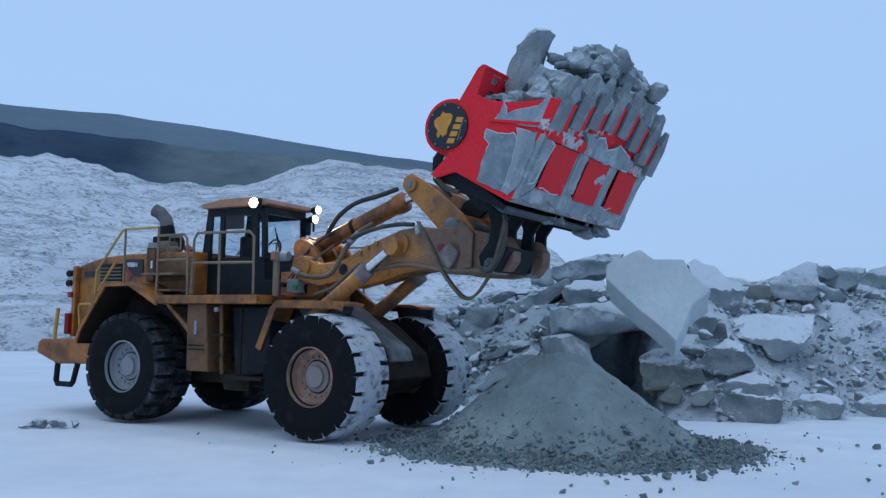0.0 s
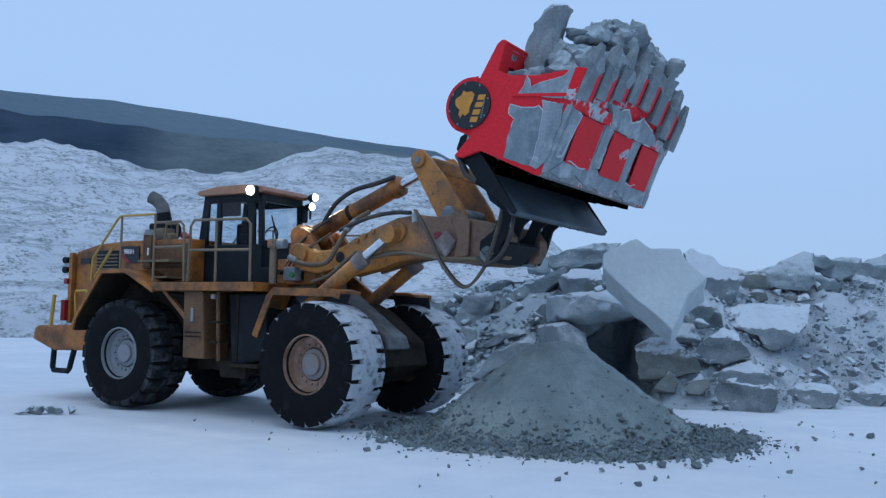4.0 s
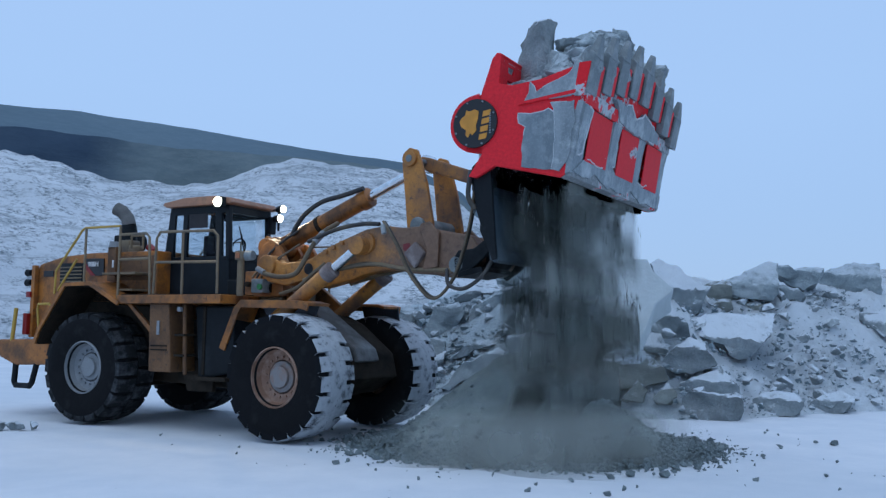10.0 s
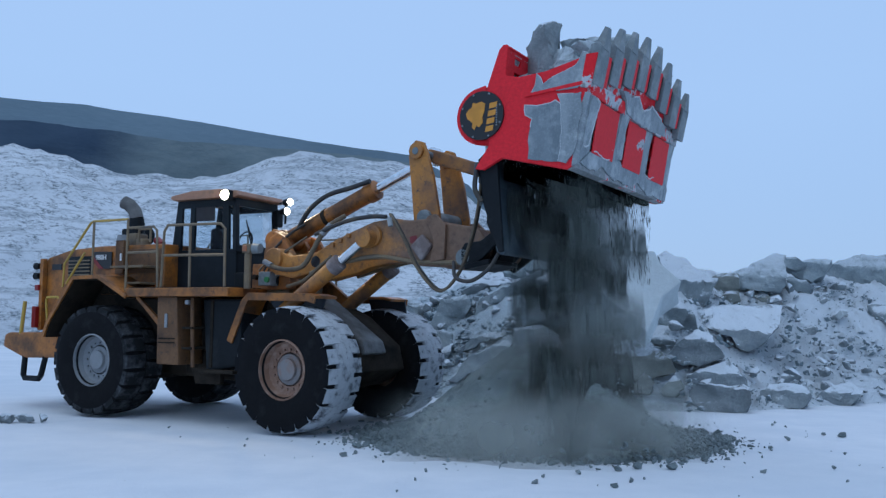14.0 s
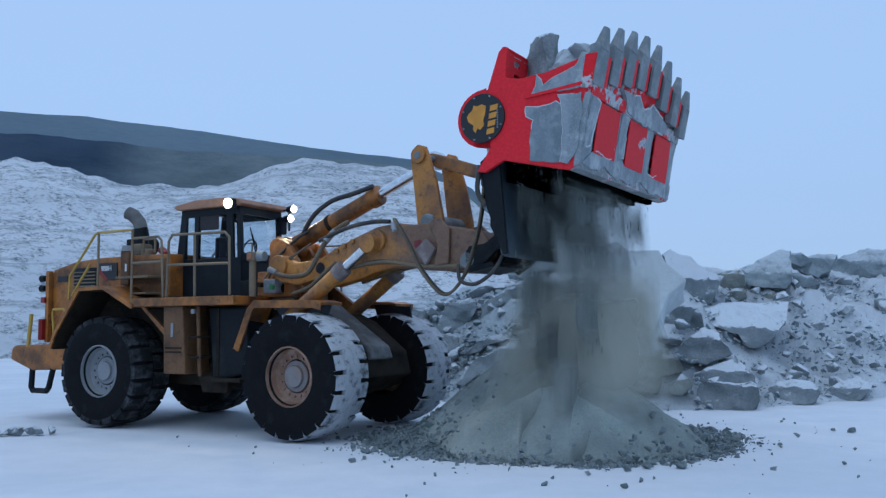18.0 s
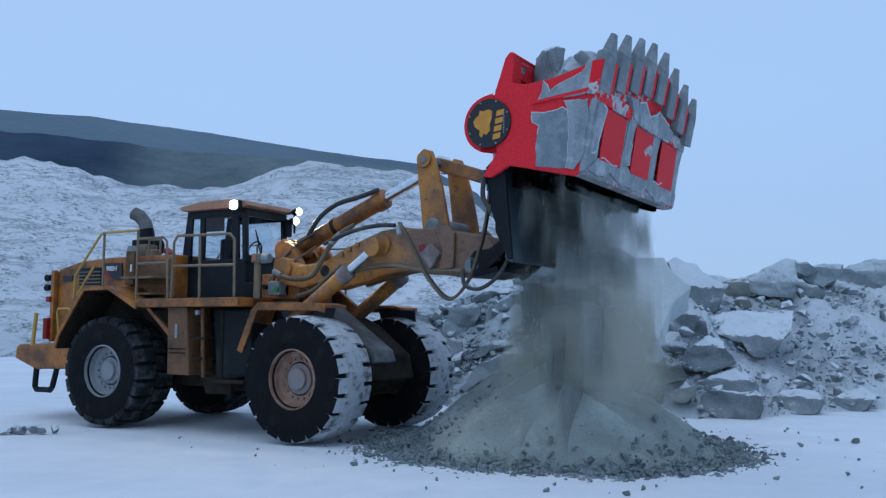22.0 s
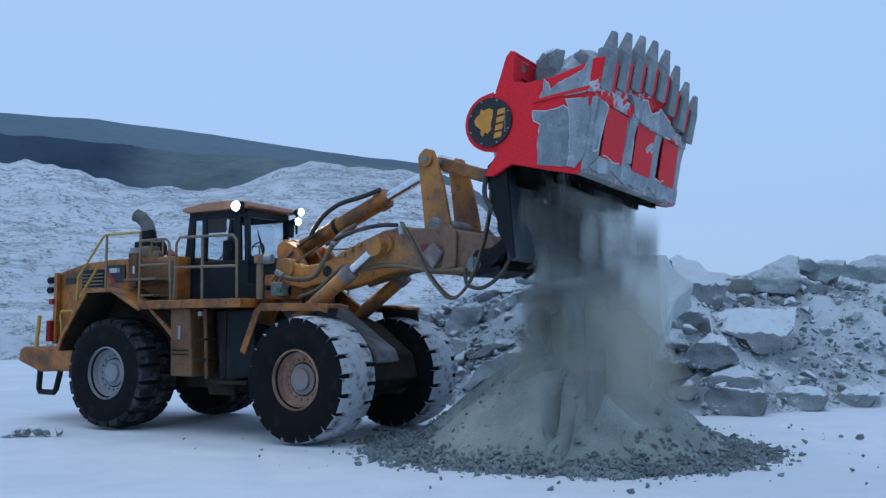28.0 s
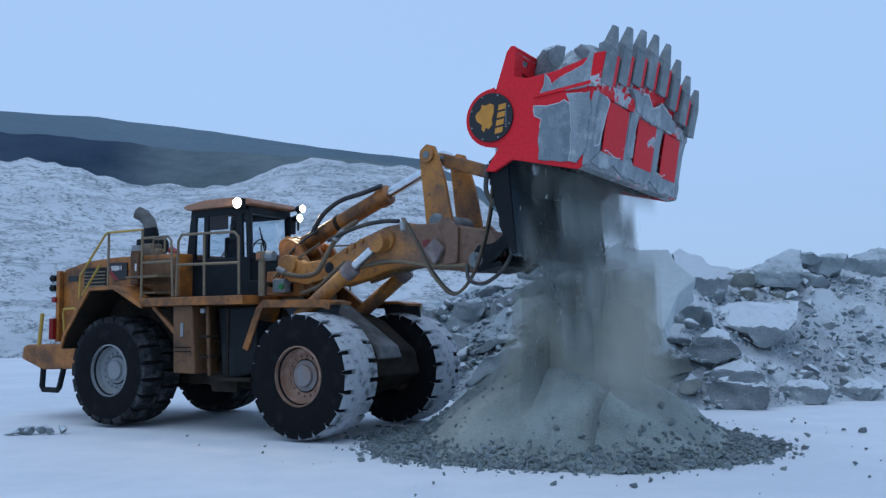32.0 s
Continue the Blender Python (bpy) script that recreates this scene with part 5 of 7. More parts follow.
def build_bucket():
    """Space: origin at the arm pin, x forward, y to the loader's left, z up, in the pose with the frame hanging."""
    P = ARM_PIN
    ob = tagged(new("screening_bucket"), "red screening bucket with black frame, heaped with rocks and held open", "screening bucket")

    def rel(pts):
        return [(x - P.x, z - P.z) for x, z in pts]
    part("back_plate", prism(rel([(6.04, 3.62), (6.14, 3.62), (6.25, 2.72), (6.20, 2.69), (6.12, 2.74)]), -1.74, 1.42, 0.015), PLATE, ob, "dusty black steel back plate")
    for y0, y1 in ((-1.74, -0.92), (0.10, 1.22)):
        part("plate_ear", prism(rel([(6.0, 4.12), (6.10, 4.12), (6.139, 3.615), (6.041, 3.615)]), y0, y1, 0.012), PLATE, ob, "dusty black upper plate")
    for y in (-0.62, -0.34):
        part("hose", tube([(6.09 - P.x, y, 3.60 - P.z), (6.15 - P.x, y - 0.05, 3.78 - P.z), (6.10 - P.x, y - 0.02, 3.98 - P.z), (6.12 - P.x, y + 0.06, 4.12 - P.z)], 0.05, 10), HOSE, ob, "black hydraulic hose", smooth=True)
    for s, o in ((-1, 0.0), (1, -0.5)):
        part("side_cheek", prism(rel([(5.86, 4.0), (6.0, 4.12), (6.14, 4.12), (6.25, 2.74), (6.18, 2.72), (5.94, 3.4)]), -1.80 if s < 0 else 1.42, -1.74 if s < 0 else 1.48, 0.015), BLACK, ob)
        part("mount", prism(rel([(5.14, 2.84), (5.22, 2.95), (5.48, 2.97), (5.70, 3.12), (5.88, 3.45), (5.95, 3.95), (6.04, 3.95), (6.10, 2.98), (5.76, 2.94), (5.52, 2.72), (5.28, 2.57), (5.15, 2.68)]), s * 0.98 + o - 0.04, s * 0.98 + o + 0.04, 0.02), BLACK, ob, "black mounting ear")
        part("mount", prism(rel([(5.14, 2.84), (5.22, 2.95), (5.48, 2.97), (5.70, 3.12), (5.88, 3.45), (5.95, 3.95), (6.04, 3.95), (6.10, 2.98), (5.76, 2.94), (5.52, 2.72), (5.28, 2.57), (5.15, 2.68)]), s * 0.54 + o - 0.04, s * 0.54 + o + 0.04, 0.02), BLACK, ob, "black mounting ear")
    for k in range(9):
        y = -1.55 + 2.6 * k / 8
        part("rib", prism(rel([(6.04, 3.60), (5.90, 3.45), (5.88, 3.15), (6.06, 2.78)]), y - 0.03, y + 0.03, 0.01), BLACK, ob)
    part("bottom_plate", prism(rel([(5.24, 2.55), (5.24, 2.63), (5.62, 2.70), (5.66, 2.63)]), -1.06, -0.1, 0.01), BLACK, ob, "black steel bottom plate")
    part("beam", rod((5.90 - P.x, -1.74, 3.88 - P.z), (5.90 - P.x, 1.74, 3.88 - P.z), 0.12, b=0.02), BLACK, ob)
    part("link_ear", prism(rel([(5.2, 4.12), (5.4, 4.16), (5.75, 4.0), (5.7, 3.7), (5.4, 3.75)]), -0.22, -0.17, 0.02, prism(rel([(5.2, 4.12), (5.4, 4.16), (5.75, 4.0), (5.7, 3.7), (5.4, 3.75)]), 0.17, 0.22, 0.02)), BLACK, ob)
    part("hose", tube([(5.62 - P.x, -1.27, 3.78 - P.z), (5.66 - P.x, -1.35, 3.92 - P.z), (5.74 - P.x, -1.6, 3.98 - P.z), (5.84 - P.x, -1.8, 3.86 - P.z), (5.84 - P.x, -1.84, 3.6 - P.z), (5.92 - P.x, -1.8, 3.42 - P.z)], 0.035, 10), HOSE, ob, "black hydraulic hose", smooth=True)
    part("hose", tube([(5.2 - P.x, -1.3, 2.65 - P.z), (5.35 - P.x, -1.5, 2.42 - P.z), (5.7 - P.x, -1.7, 2.35 - P.z), (6.0 - P.x, -1.75, 2.5 - P.z), (6.1 - P.x, -1.6, 2.75 - P.z)], 0.028, 10), HOSE, ob, "black hydraulic hose", smooth=True)
    shell = build_shell(ob)
    return ob, shell


def build_shell(ob):
    """Shell space: origin at the hinge."""
    H = HINGE

    def rel(pts):
        return [(x - H.x, z - H.z) for x, z in pts]
    lobe = [(5.96 + 0.385 * math.cos(radians(a)), 4.58 + 0.385 * math.sin(radians(a))) for a in range(95, 250, 8)]
    side = [(6.06, 5.06), (6.20, 5.46), (6.27, 5.53), (6.33, 5.50), (6.30, 5.10), (6.5, 5.05), (6.9, 5.08), (7.40, 5.20), (7.54, 5.18), (7.48, 4.82), (7.36, 4.40), (7.27, 3.80), (7.20, 3.76),
            (6.26, 3.98), (5.98, 3.84), (5.86, 3.86), (6.06, 4.16)]
    shell = part("shell", prism(rel(side + [(6.0, 4.98)] + lobe[::1]), -HW - 0.02, -HW + 0.05, 0.012), RED, ob, "red side plate of the shell")
    part("side_plate", prism(rel(side + [(6.0, 4.98)] + lobe[::1]), HW - 0.05, HW + 0.02, 0.012), RED, shell)
    # floor of the bucket, upright when racked back
    part("floor_plate", prism(rel([(7.20, 3.78), (7.27, 3.78), (7.40, 4.50), (7.54, 5.10), (7.44, 5.12), (7.30, 4.5)]), -HW, HW, 0.01), RED_DIRTY, shell, "red floor plate caked with grey mud")
    nose = [(-HW, 5.12), (-1.24, 5.24), (-0.74, 5.34), (-0.25, 5.42), (0.25, 5.41), (0.74, 5.30), (1.23, 5.18), (HW, 5.07)]
    bm = bmesh.new()
    f = bm.faces.new([bm.verts.new((lerp(z, [(4.80, 7.50), (5.12, 7.585), (5.5, 7.665)]) - H.x, y, z - H.z)) for y, z in [(HW, 4.80), (-HW, 4.80)] + nose])
    r = bmesh.ops.extrude_face_region(bm, geom=[f])
    bmesh.ops.translate(bm, verts=[v for v in r["geom"] if isinstance(v, bmesh.types.BMVert)], vec=(-0.07, 0, 0.01))
    part("lip_plate", bm, RED_DIRTY, shell, "red spade-shaped cutting edge")
    part("rear_wall", prism(rel([(6.0, 4.1), (6.06, 4.08), (6.12, 5.0), (6.3, 5.46), (6.22, 5.48), (6.03, 5.02)]), -HW, HW, 0.01), RED_DIRTY, shell)
    # upper guard with square holes
    def guard_plate(y0, y1, z0, z1):
        part("guard", prism(rel([(6.25 - 0.06 * (5.52 - z0), z0), (6.30 - 0.06 * (5.52 - z0), z0), (6.30 - 0.06 * (5.52 - z1), z1), (6.25 - 0.06 * (5.52 - z1), z1)]), y0, y1, 0.0), RED, shell)
    ys, zs = [-1.84, -1.58, -1.40, -1.16, -0.98, -0.74], [5.02, 5.12, 5.22, 5.32, 5.41, 5.50]
    for a in range(5):
        for c in range(5):
            if (a, c) not in ((1, 3), (1, 1), (3, 1)):
                guard_plate(ys[a], ys[a + 1], zs[c], zs[c + 1])
    part("guard_rim", rod(Vector((6.285, -1.84, 5.51)) - H, Vector((6.285, -0.74, 5.51)) - H, 0.025, seg=8), RED, shell)
    # ribs and wear plates on the floor's outside
    for k in range(4):
        y = -HW + 0.14 + k * 1.14
        part("rib", prism(rel([(7.26, 3.80), (7.34, 3.82), (7.46, 4.50), (7.52, 4.72), (7.44, 4.74), (7.36, 4.5)]), y - 0.17, y + 0.17, 0.012), MUD, shell, "grey wear strip caked with frozen mud")
    part("cross_strip", prism(rel([(7.44, 4.70), (7.53, 4.69), (7.565, 4.86), (7.48, 4.88)]), -HW, HW, 0.012), RED_DIRTY, shell)
    part("lower_strip", prism(rel([(7.19, 3.76), (7.33, 3.77), (7.365, 4.02), (7.27, 4.04)]), -HW, HW, 0.012), RED_MUD, shell, "red lower strip caked with frozen mud")
    for y in (-1.17, 0.0, 1.17):
        part("panel", prism(rel([(7.385, 4.02), (7.40, 4.02), (7.51, 4.68), (7.495, 4.68)]), y - 0.36, y + 0.40, 0.004), RED_SPOT, shell, "clean red recessed panel")
    # mud frozen to the side, with frosted edges
    sy = -HW - 0.02

    def patch(pts, thick, seed, rim, label, material=MUD):
        loop = []
        n = len(pts)
        for i in range(n):
            a, c = Vector(pts[i]), Vector(pts[(i + 1) % n])
            k = max(int((c - a).length / 0.06), 1)
            for q in range(k):
                v = a.lerp(c, q / k)
                w = noise.noise_vector(Vector((v.x * 4.5 + seed, v.y * 4.5, seed))) * 0.035 + noise.noise_vector(Vector((v.x * 14, v.y * 14, seed))) * 0.014
                loop.append((v.x + w.x - H.x, v.y + w.y - H.z))
        ob2 = part("mud_patch", prism(loop, sy - thick, sy, 0.0), material, shell, label)
        run = [(x, sy - thick * 0.6, z) for x, z in loop[int(rim[0] * len(loop)):int(rim[1] * len(loop))]]
        part("frost_edge", tube(run, 0.009, 6, False), FROST, ob2, "white frosted mud edge")
    patch([(6.65, 3.93), (6.71, 4.48), (6.62, 4.52), (6.60, 4.65), (6.76, 4.63), (7.02, 4.68), (7.13, 4.58), (7.13, 4.25), (7.12, 3.86)], 0.014, 1, (0.2, 0.66), "dark grey frozen mud on the side plate", MUD_DARK)
    patch([(7.09, 3.87), (7.12, 4.3), (7.13, 4.60), (7.08, 4.75), (7.40, 4.74), (7.40, 4.47), (7.30, 3.95), (7.2, 3.83)], 0.022, 2, (0.0, 0.55), "grey frozen mud on the side plate")
    patch([(6.70, 4.80), (6.75, 4.92), (6.77, 5.05), (6.86, 4.92), (7.05, 5.0), (7.30, 5.10), (7.42, 5.26), (7.5, 5.24), (7.48, 4.88), (7.35, 4.80), (7.02, 4.79)], 0.026, 3, (0.0, 0.6), "grey frozen mud along the side cutter")

    def floor_patch(pts, thick, seed, rims, material=MUD):
        loop = []
        n = len(pts)
        for i in range(n):
            a, c = Vector(pts[i]), Vector(pts[(i + 1) % n])
            k = max(int((c - a).length / 0.06), 1)
            for q in range(k):
                v = a.lerp(c, q / k)
                w = noise.noise_vector(Vector((v.x * 5 + seed, v.y * 5, seed))) * 0.04 + noise.noise_vector(Vector((v.x * 15, v.y * 15, seed))) * 0.016
                loop.append((max(min(v.x + w.x, HW - 0.01), -HW + 0.01), v.y + w.y))
        bm = bmesh.new()

        def at(y, z, out):
            return (lerp(z, [(3.76, 7.335), (4.02, 7.372), (4.50, 7.465), (4.68, 7.525), (4.86, 7.57), (5.2, 7.63)]) + out - H.x, y, z - H.z)
        f = bm.faces.new([bm.verts.new(at(y, z, thick)) for y, z in loop])
        r = bmesh.ops.extrude_face_region(bm, geom=[f])
        bmesh.ops.translate(bm, verts=[v for v in r["geom"] if isinstance(v, bmesh.types.BMVert)], vec=(-0.06, 0, 0))
        ob3 = part("mud_patch", bm, material, shell, "grey frozen mud on the bucket floor")
        for r0, r1 in rims:
            part("frost_edge", tube([at(y, z, thick) for y, z in loop[int(r0 * len(loop)):int(r1 * len(loop))]], 0.013, 6, False), FROST, ob3, "white frosted mud edge")
    floor_patch([(-0.90, 4.99), (-0.70, 5.0), (-0.60, 4.96), (-0.28, 5.02), (-0.18, 4.96), (-0.02, 4.87), (0.17, 4.93), (0.36, 5.02), (0.58, 4.96), (0.99, 4.90), (1.2, 4.74), (0.87, 4.70), (0.33, 4.68), (-0.14, 4.68), (-0.64, 4.73), (-0.74, 4.86)], 0.018, 11, ((0.1, 0.42), (0.55, 0.62)))
    floor_patch([(-1.84, 3.84), (-1.62, 3.98), (-1.40, 4.06), (-1.10, 4.02), (-0.70, 4.08), (-0.20, 4.04), (0.3, 4.10), (0.9, 4.04), (1.4, 4.12), (1.84, 4.02), (1.84, 3.80), (0.8, 3.80), (0.4, 3.90), (-0.1, 3.79), (-0.7, 3.82), (-1.1, 3.90), (-1.5, 3.80)], 0.02, 12, ((0.05, 0.14), (0.34, 0.40)), MUD)
    floor_patch([(-1.85, 4.70), (-1.60, 4.66), (-1.58, 4.44), (-1.66, 4.10), (-1.85, 4.0)], 0.016, 13, ((0.1, 0.6),))
    floor_patch([(0.10, 4.36), (0.2, 4.46), (0.42, 4.54), (0.38, 4.40), (0.18, 4.30)], -0.015, 14, ())
    floor_patch([(-0.70, 4.70), (-0.45, 4.66), (-0.42, 4.1), (-0.75, 4.06)], 0.014, 15, ((0.3, 0.55),))
    part("side_seam", prism(rel([(6.60, 4.76), (6.64, 4.80), (7.42, 4.88), (7.42, 4.83)]), sy - 0.03, sy, 0.004), RED, shell)
    part("corner_bar", prism(rel([(7.38, 4.80), (7.52, 4.78), (7.62, 5.22), (7.46, 5.22)]), sy - 0.03, sy + 0.02, 0.01), RED_DIRTY, shell)
    # teeth
    for k in range(8):
        y = -HW + 0.13 + k * (2 * HW - 0.26) / 7
        dx, dz = ((-0.03, 0.0), (-0.01, 0.12), (0.01, 0.22), (0.03, 0.29), (0.05, 0.29), (0.05, 0.18), (0.05, 0.05), (0.04, -0.06))[k]

        def lift(b2):
            for v in b2.verts:
                v.co.x += dx
                v.co.z += dz
            return b2
        th = part("tooth_shank", lift(prism(rel([(7.50, 4.86), (7.60, 4.82), (7.702, 5.30), (7.66, 5.36), (7.55, 5.34)]), y - 0.165, y + 0.145, 0.012)), STEEL, shell, "worn grey steel tooth")
        bm = bmesh.new()
        lo = [bm.verts.new(v) for v in ((7.55 - H.x, y - 0.12, 5.28 - H.z), (7.705 - H.x, y - 0.12, 5.28 - H.z), (7.705 - H.x, y + 0.11, 5.28 - H.z), (7.55 - H.x, y + 0.11, 5.28 - H.z))]
        hi = [bm.verts.new(v) for v in ((7.675 - H.x, y + 0.0, 5.60 - H.z), (7.725 - H.x, y + 0.0, 5.58 - H.z), (7.725 - H.x, y + 0.10, 5.58 - H.z), (7.675 - H.x, y + 0.10, 5.60 - H.z))]
        bm.faces.new(lo)
        bm.faces.new(hi)
        for i in range(4):
            bm.faces.new((lo[i], lo[(i + 1) % 4], hi[(i + 1) % 4], hi[i]))
        bev(bm, 0.015)
        part("tip", lift(bm), STEEL, th)
        if k < 7:
            y2 = y + (2 * HW - 0.26) / 14
            part("slot", lift(prism(rel([(7.50, 4.88), (7.59, 4.86), (7.672, 5.25), (7.60, 5.27)]), y2 - 0.10, y2 + 0.035, 0.006)), RED, shell, "red plate between teeth")
            part("slot", lift(prism(rel([(7.50, 4.88), (7.585, 4.87), (7.665, 5.22), (7.60, 5.24)]), y2 + 0.035, y2 + 0.085, 0.0)), DECAL, shell, "dark gap between teeth")
    # black disc with a gold emblem in plain shapes
    E = Vector((5.96, 0, 4.58)) - H
    badge = part("badge", rod((E.x, sy - 0.03, E.z), (E.x, sy, E.z), 0.335, seg=48), DECAL, shell, "round black badge with plain gold shapes")
    head = [(-0.21, -0.03), (-0.235, 0.04), (-0.20, 0.09), (-0.15, 0.12), (-0.13, 0.19), (-0.08, 0.17), (0.0, 0.19), (0.06, 0.16), (0.05, 0.06), (0.02, -0.03), (0.03, -0.10), (-0.03, -0.16), (-0.07, -0.13), (-0.10, -0.19), (-0.14, -0.15), (-0.13, -0.09)]
    part("emblem", prism([(E.x + x, E.z + z) for x, z in head], sy - 0.036, sy - 0.028, 0.0), GOLD, badge, "gold emblem")
    for k in range(4):
        z = E.z - 0.215 + 0.105 * k
        x = E.x + 0.085 + 0.018 * k
        part("emblem_bar", prism([(x - 0.02, z - 0.02), (x - 0.01, z + 0.055), (x + 0.105, z + 0.07), (x + 0.095, z - 0.005)], sy - 0.036, sy - 0.028, 0.0), GOLD, badge, "gold bar")
    for k in range(9):
        z = E.z - 0.15 + 0.033 * k
        part("fine_bar", prism([(E.x + 0.225, z - 0.009), (E.x + 0.225, z + 0.009), (E.x + 0.245, z + 0.011), (E.x + 0.245, z - 0.007)], sy - 0.036, sy - 0.028, 0.0), RIM_GREY, badge)
    for k in range(8):
        a = 2 * math.pi * (k + 0.5) / 8
        part("bolt", rod((E.x + 0.31 * math.cos(a), sy - 0.045, E.z + 0.31 * math.sin(a)), (E.x + 0.31 * math.cos(a), sy - 0.02, E.z + 0.31 * math.sin(a)), 0.014, seg=6), STEEL, badge)
    # hammer shafts inside, seen when open
    for x, z in ((6.45, 4.1), (6.75, 4.02), (7.02, 3.96)):
        drum = rod((x - H.x, -HW + 0.1, z - H.z), (x - H.x, HW - 0.1, z - H.z), 0.07)
        for k in range(18):
            yy = -HW + 0.2 + k * (2 * HW - 0.4) / 17
            drum = rod((x - H.x, yy - 0.02, z - H.z), (x - H.x, yy + 0.02, z - H.z), 0.14, seg=8, bm=drum)
        part("shaft", drum, BLACK, shell, "black screening shaft with blades")
    return shell


loader = build_loader()
bell, barrel, tilt_rod, tilt_link = build_linkage(loader)
bucket, shell = build_bucket()


# ---- rock pile ----
def hewn(x, y, z, rz, outline, crease, deep, material, label):
    """A broken block: a steep front below the crease, a shoulder sloping back above it, tapering into the pile."""
    bm = bmesh.new()
    bm.faces.new([bm.verts.new((px, 0, pz)) for px, pz in outline])
    wide = max(p[0] for p in outline) - min(p[0] for p in outline)
    bmesh.ops.bisect_plane(bm, geom=bm.verts[:] + bm.edges[:] + bm.faces[:], plane_co=(0, 0, crease), plane_no=(-0.08, 0, 1))
    bmesh.ops.triangulate(bm, faces=bm.faces)
    for _ in range(4):
        es = [e for e in bm.edges if e.calc_length() > 0.10]
        if es:
            bmesh.ops.subdivide_edges(bm, edges=es, cuts=1)
            bmesh.ops.triangulate(bm, faces=bm.faces)
    seed = Vector((x * 3.1, y * 1.7, z))
    low = min(p[1] for p in outline)
    for v in bm.verts:
        over = v.co.z - crease + 0.08 * v.co.x
        flute = noise.noise(Vector((v.co.x * 2.2, 0, v.co.z * 2.2)) + seed)
        v.co.y = (1.35 * over if over > 0 else 0.18 * (crease - v.co.z)) + 0.16 * flute * abs(flute) ** 0.3
        if low > -z + 0.05:
            v.co.y += 0.35 * max(0.12 - (v.co.z - low), 0)
    front = bm.faces[:]
    rim = [e for e in bm.edges if len(e.link_faces) == 1]
    mid = Vector((sum(p[0] for p in outline) / len(outline), 0, sum(p[1] for p in outline) / len(outline)))
    for step, (d, k) in enumerate(((0.10, 1.0), (0.35, 0.97), (0.55, 0.80))):
        r = bmesh.ops.extrude_edge_only(bm, edges=rim)
        vs = [v for v in r["geom"] if isinstance(v, bmesh.types.BMVert)]
        rim = [e for e in r["geom"] if isinstance(e, bmesh.types.BMEdge)]
        for v in vs:
            v.co = Vector((mid.x + (v.co.x - mid.x) * k, v.co.y + deep * d, mid.z - 0.06 * step + (v.co.z - mid.z) * k))
    bmesh.ops.edgeloop_fill(bm, edges=rim)
    bmesh.ops.triangulate(bm, faces=bm.faces)
    for v in bm.verts:
        v.co += noise.noise_vector(v.co * 2.4 + seed) * 0.05 * min(wide, 1.2) + noise.noise_vector(v.co * 6.5 + seed) * 0.036 * min(wide, 1.2) + noise.noise_vector(v.co * 15 + seed) * 0.014
    ob = part("boulder", bm, material, m=pose(x, y, z, 0, 0, rz), smooth=True)
    return tagged(ob, label, "boulder", "boulders of the rock pile")


def boulder(x, y, z, sx, sy, sz, rx, ry, rz, seed, material, label):
    flat = "flat" in label or "slab" in label
    ob = part("boulder", rock_bm(seed, sx, sy, sz, 22 if flat else 16, 0.085, 3, 0.9 if flat else 0.75), material, m=pose(x, y, z, rx, ry, rz), smooth=True)
    return tagged(ob, label, "boulder", "boulders of the rock pile")


hewn(8.56, 22.46, 3.16, -21, [(-0.68, -0.03), (0.03, 0.37), (0.4, 0.54), (0.64, 0.48), (0.66, -0.16), (0.47, -0.54), (-0.1, -0.51), (-0.62, -0.39)], -0.11, 1.5, ROCK_GREY, "broad grey boulder high on the pile under thin snow")
hewn(7.48, 22.16, 2.83, -19, [(-0.4, 0.11), (-0.08, 0.27), (0.37, 0.25), (0.39, -0.14), (0.13, -0.27), (-0.33, -0.25)], 0.16, 0.9, ROCK_TAN, "tan weathered boulder wedged in the rock pile")
hewn(10.08, 23.92, 3.51, -23, [(-0.3, 0.2), (0.03, 0.17), (0.3, -0.09), (0.03, -0.2), (-0.28, -0.11)], 0.12, 0.6, ROCK_GREY, "small dark stone on the crest of the pile")
hewn(10.62, 24.09, 3.32, -24, [(-0.58, 0.06), (0.01, 0.33), (0.57, 0.3), (0.36, -0.11), (0.02, -0.33), (-0.43, -0.17)], 0.19, 1.0, ROCK_GREY, "dark grey angular boulder on the crest of the pile")
hewn(12.40, 25.24, 3.33, -26, [(-1.03, -0.35), (-0.57, 0.29), (0.03, 0.56), (0.93, 0.51), (0.98, -0.4), (-0.09, -0.56)], 0.17, 1.6, ROCK_GREY, "pale smooth boulder at the end of the rock pile")
hewn(9.97, 23.34, 2.85, -23, [(-0.34, 0.24), (0.16, 0.14), (0.34, -0.08), (0.19, -0.24), (-0.32, -0.13)], 0.10, 0.8, ROCK_GREY, "flat grey stone under a dark boulder")
hewn(7.49, 21.79, 2.43, -19, [(-0.28, -0.02), (-0.07, 0.16), (0.2, 0.17), (0.27, -0.05), (-0.01, -0.17), (-0.25, -0.14)], 0.08, 0.5, ROCK_TAN, "small tan rounded stone between larger boulders")
hewn(8.65, 22.50, 2.47, -21, [(-0.25, 0.07), (-0.03, 0.17), (0.25, -0.05), (0.17, -0.17), (-0.12, -0.14)], 0.02, 0.5, ROCK_TAN, "small tan rounded stone between larger boulders")
hewn(7.11, 19.94, 1.68, -20, [(-1.01, 0.21), (-0.9, 0.43), (-0.38, 0.55), (0.98, 0.53), (0.86, 0.11), (0.42, -0.44), (0.15, -0.55), (-0.14, -0.44), (-0.22, -0.19), (-0.63, -0.09)], -0.06, 1.5, ROCK, "broad flat-topped boulder with snow on top and pale underside")
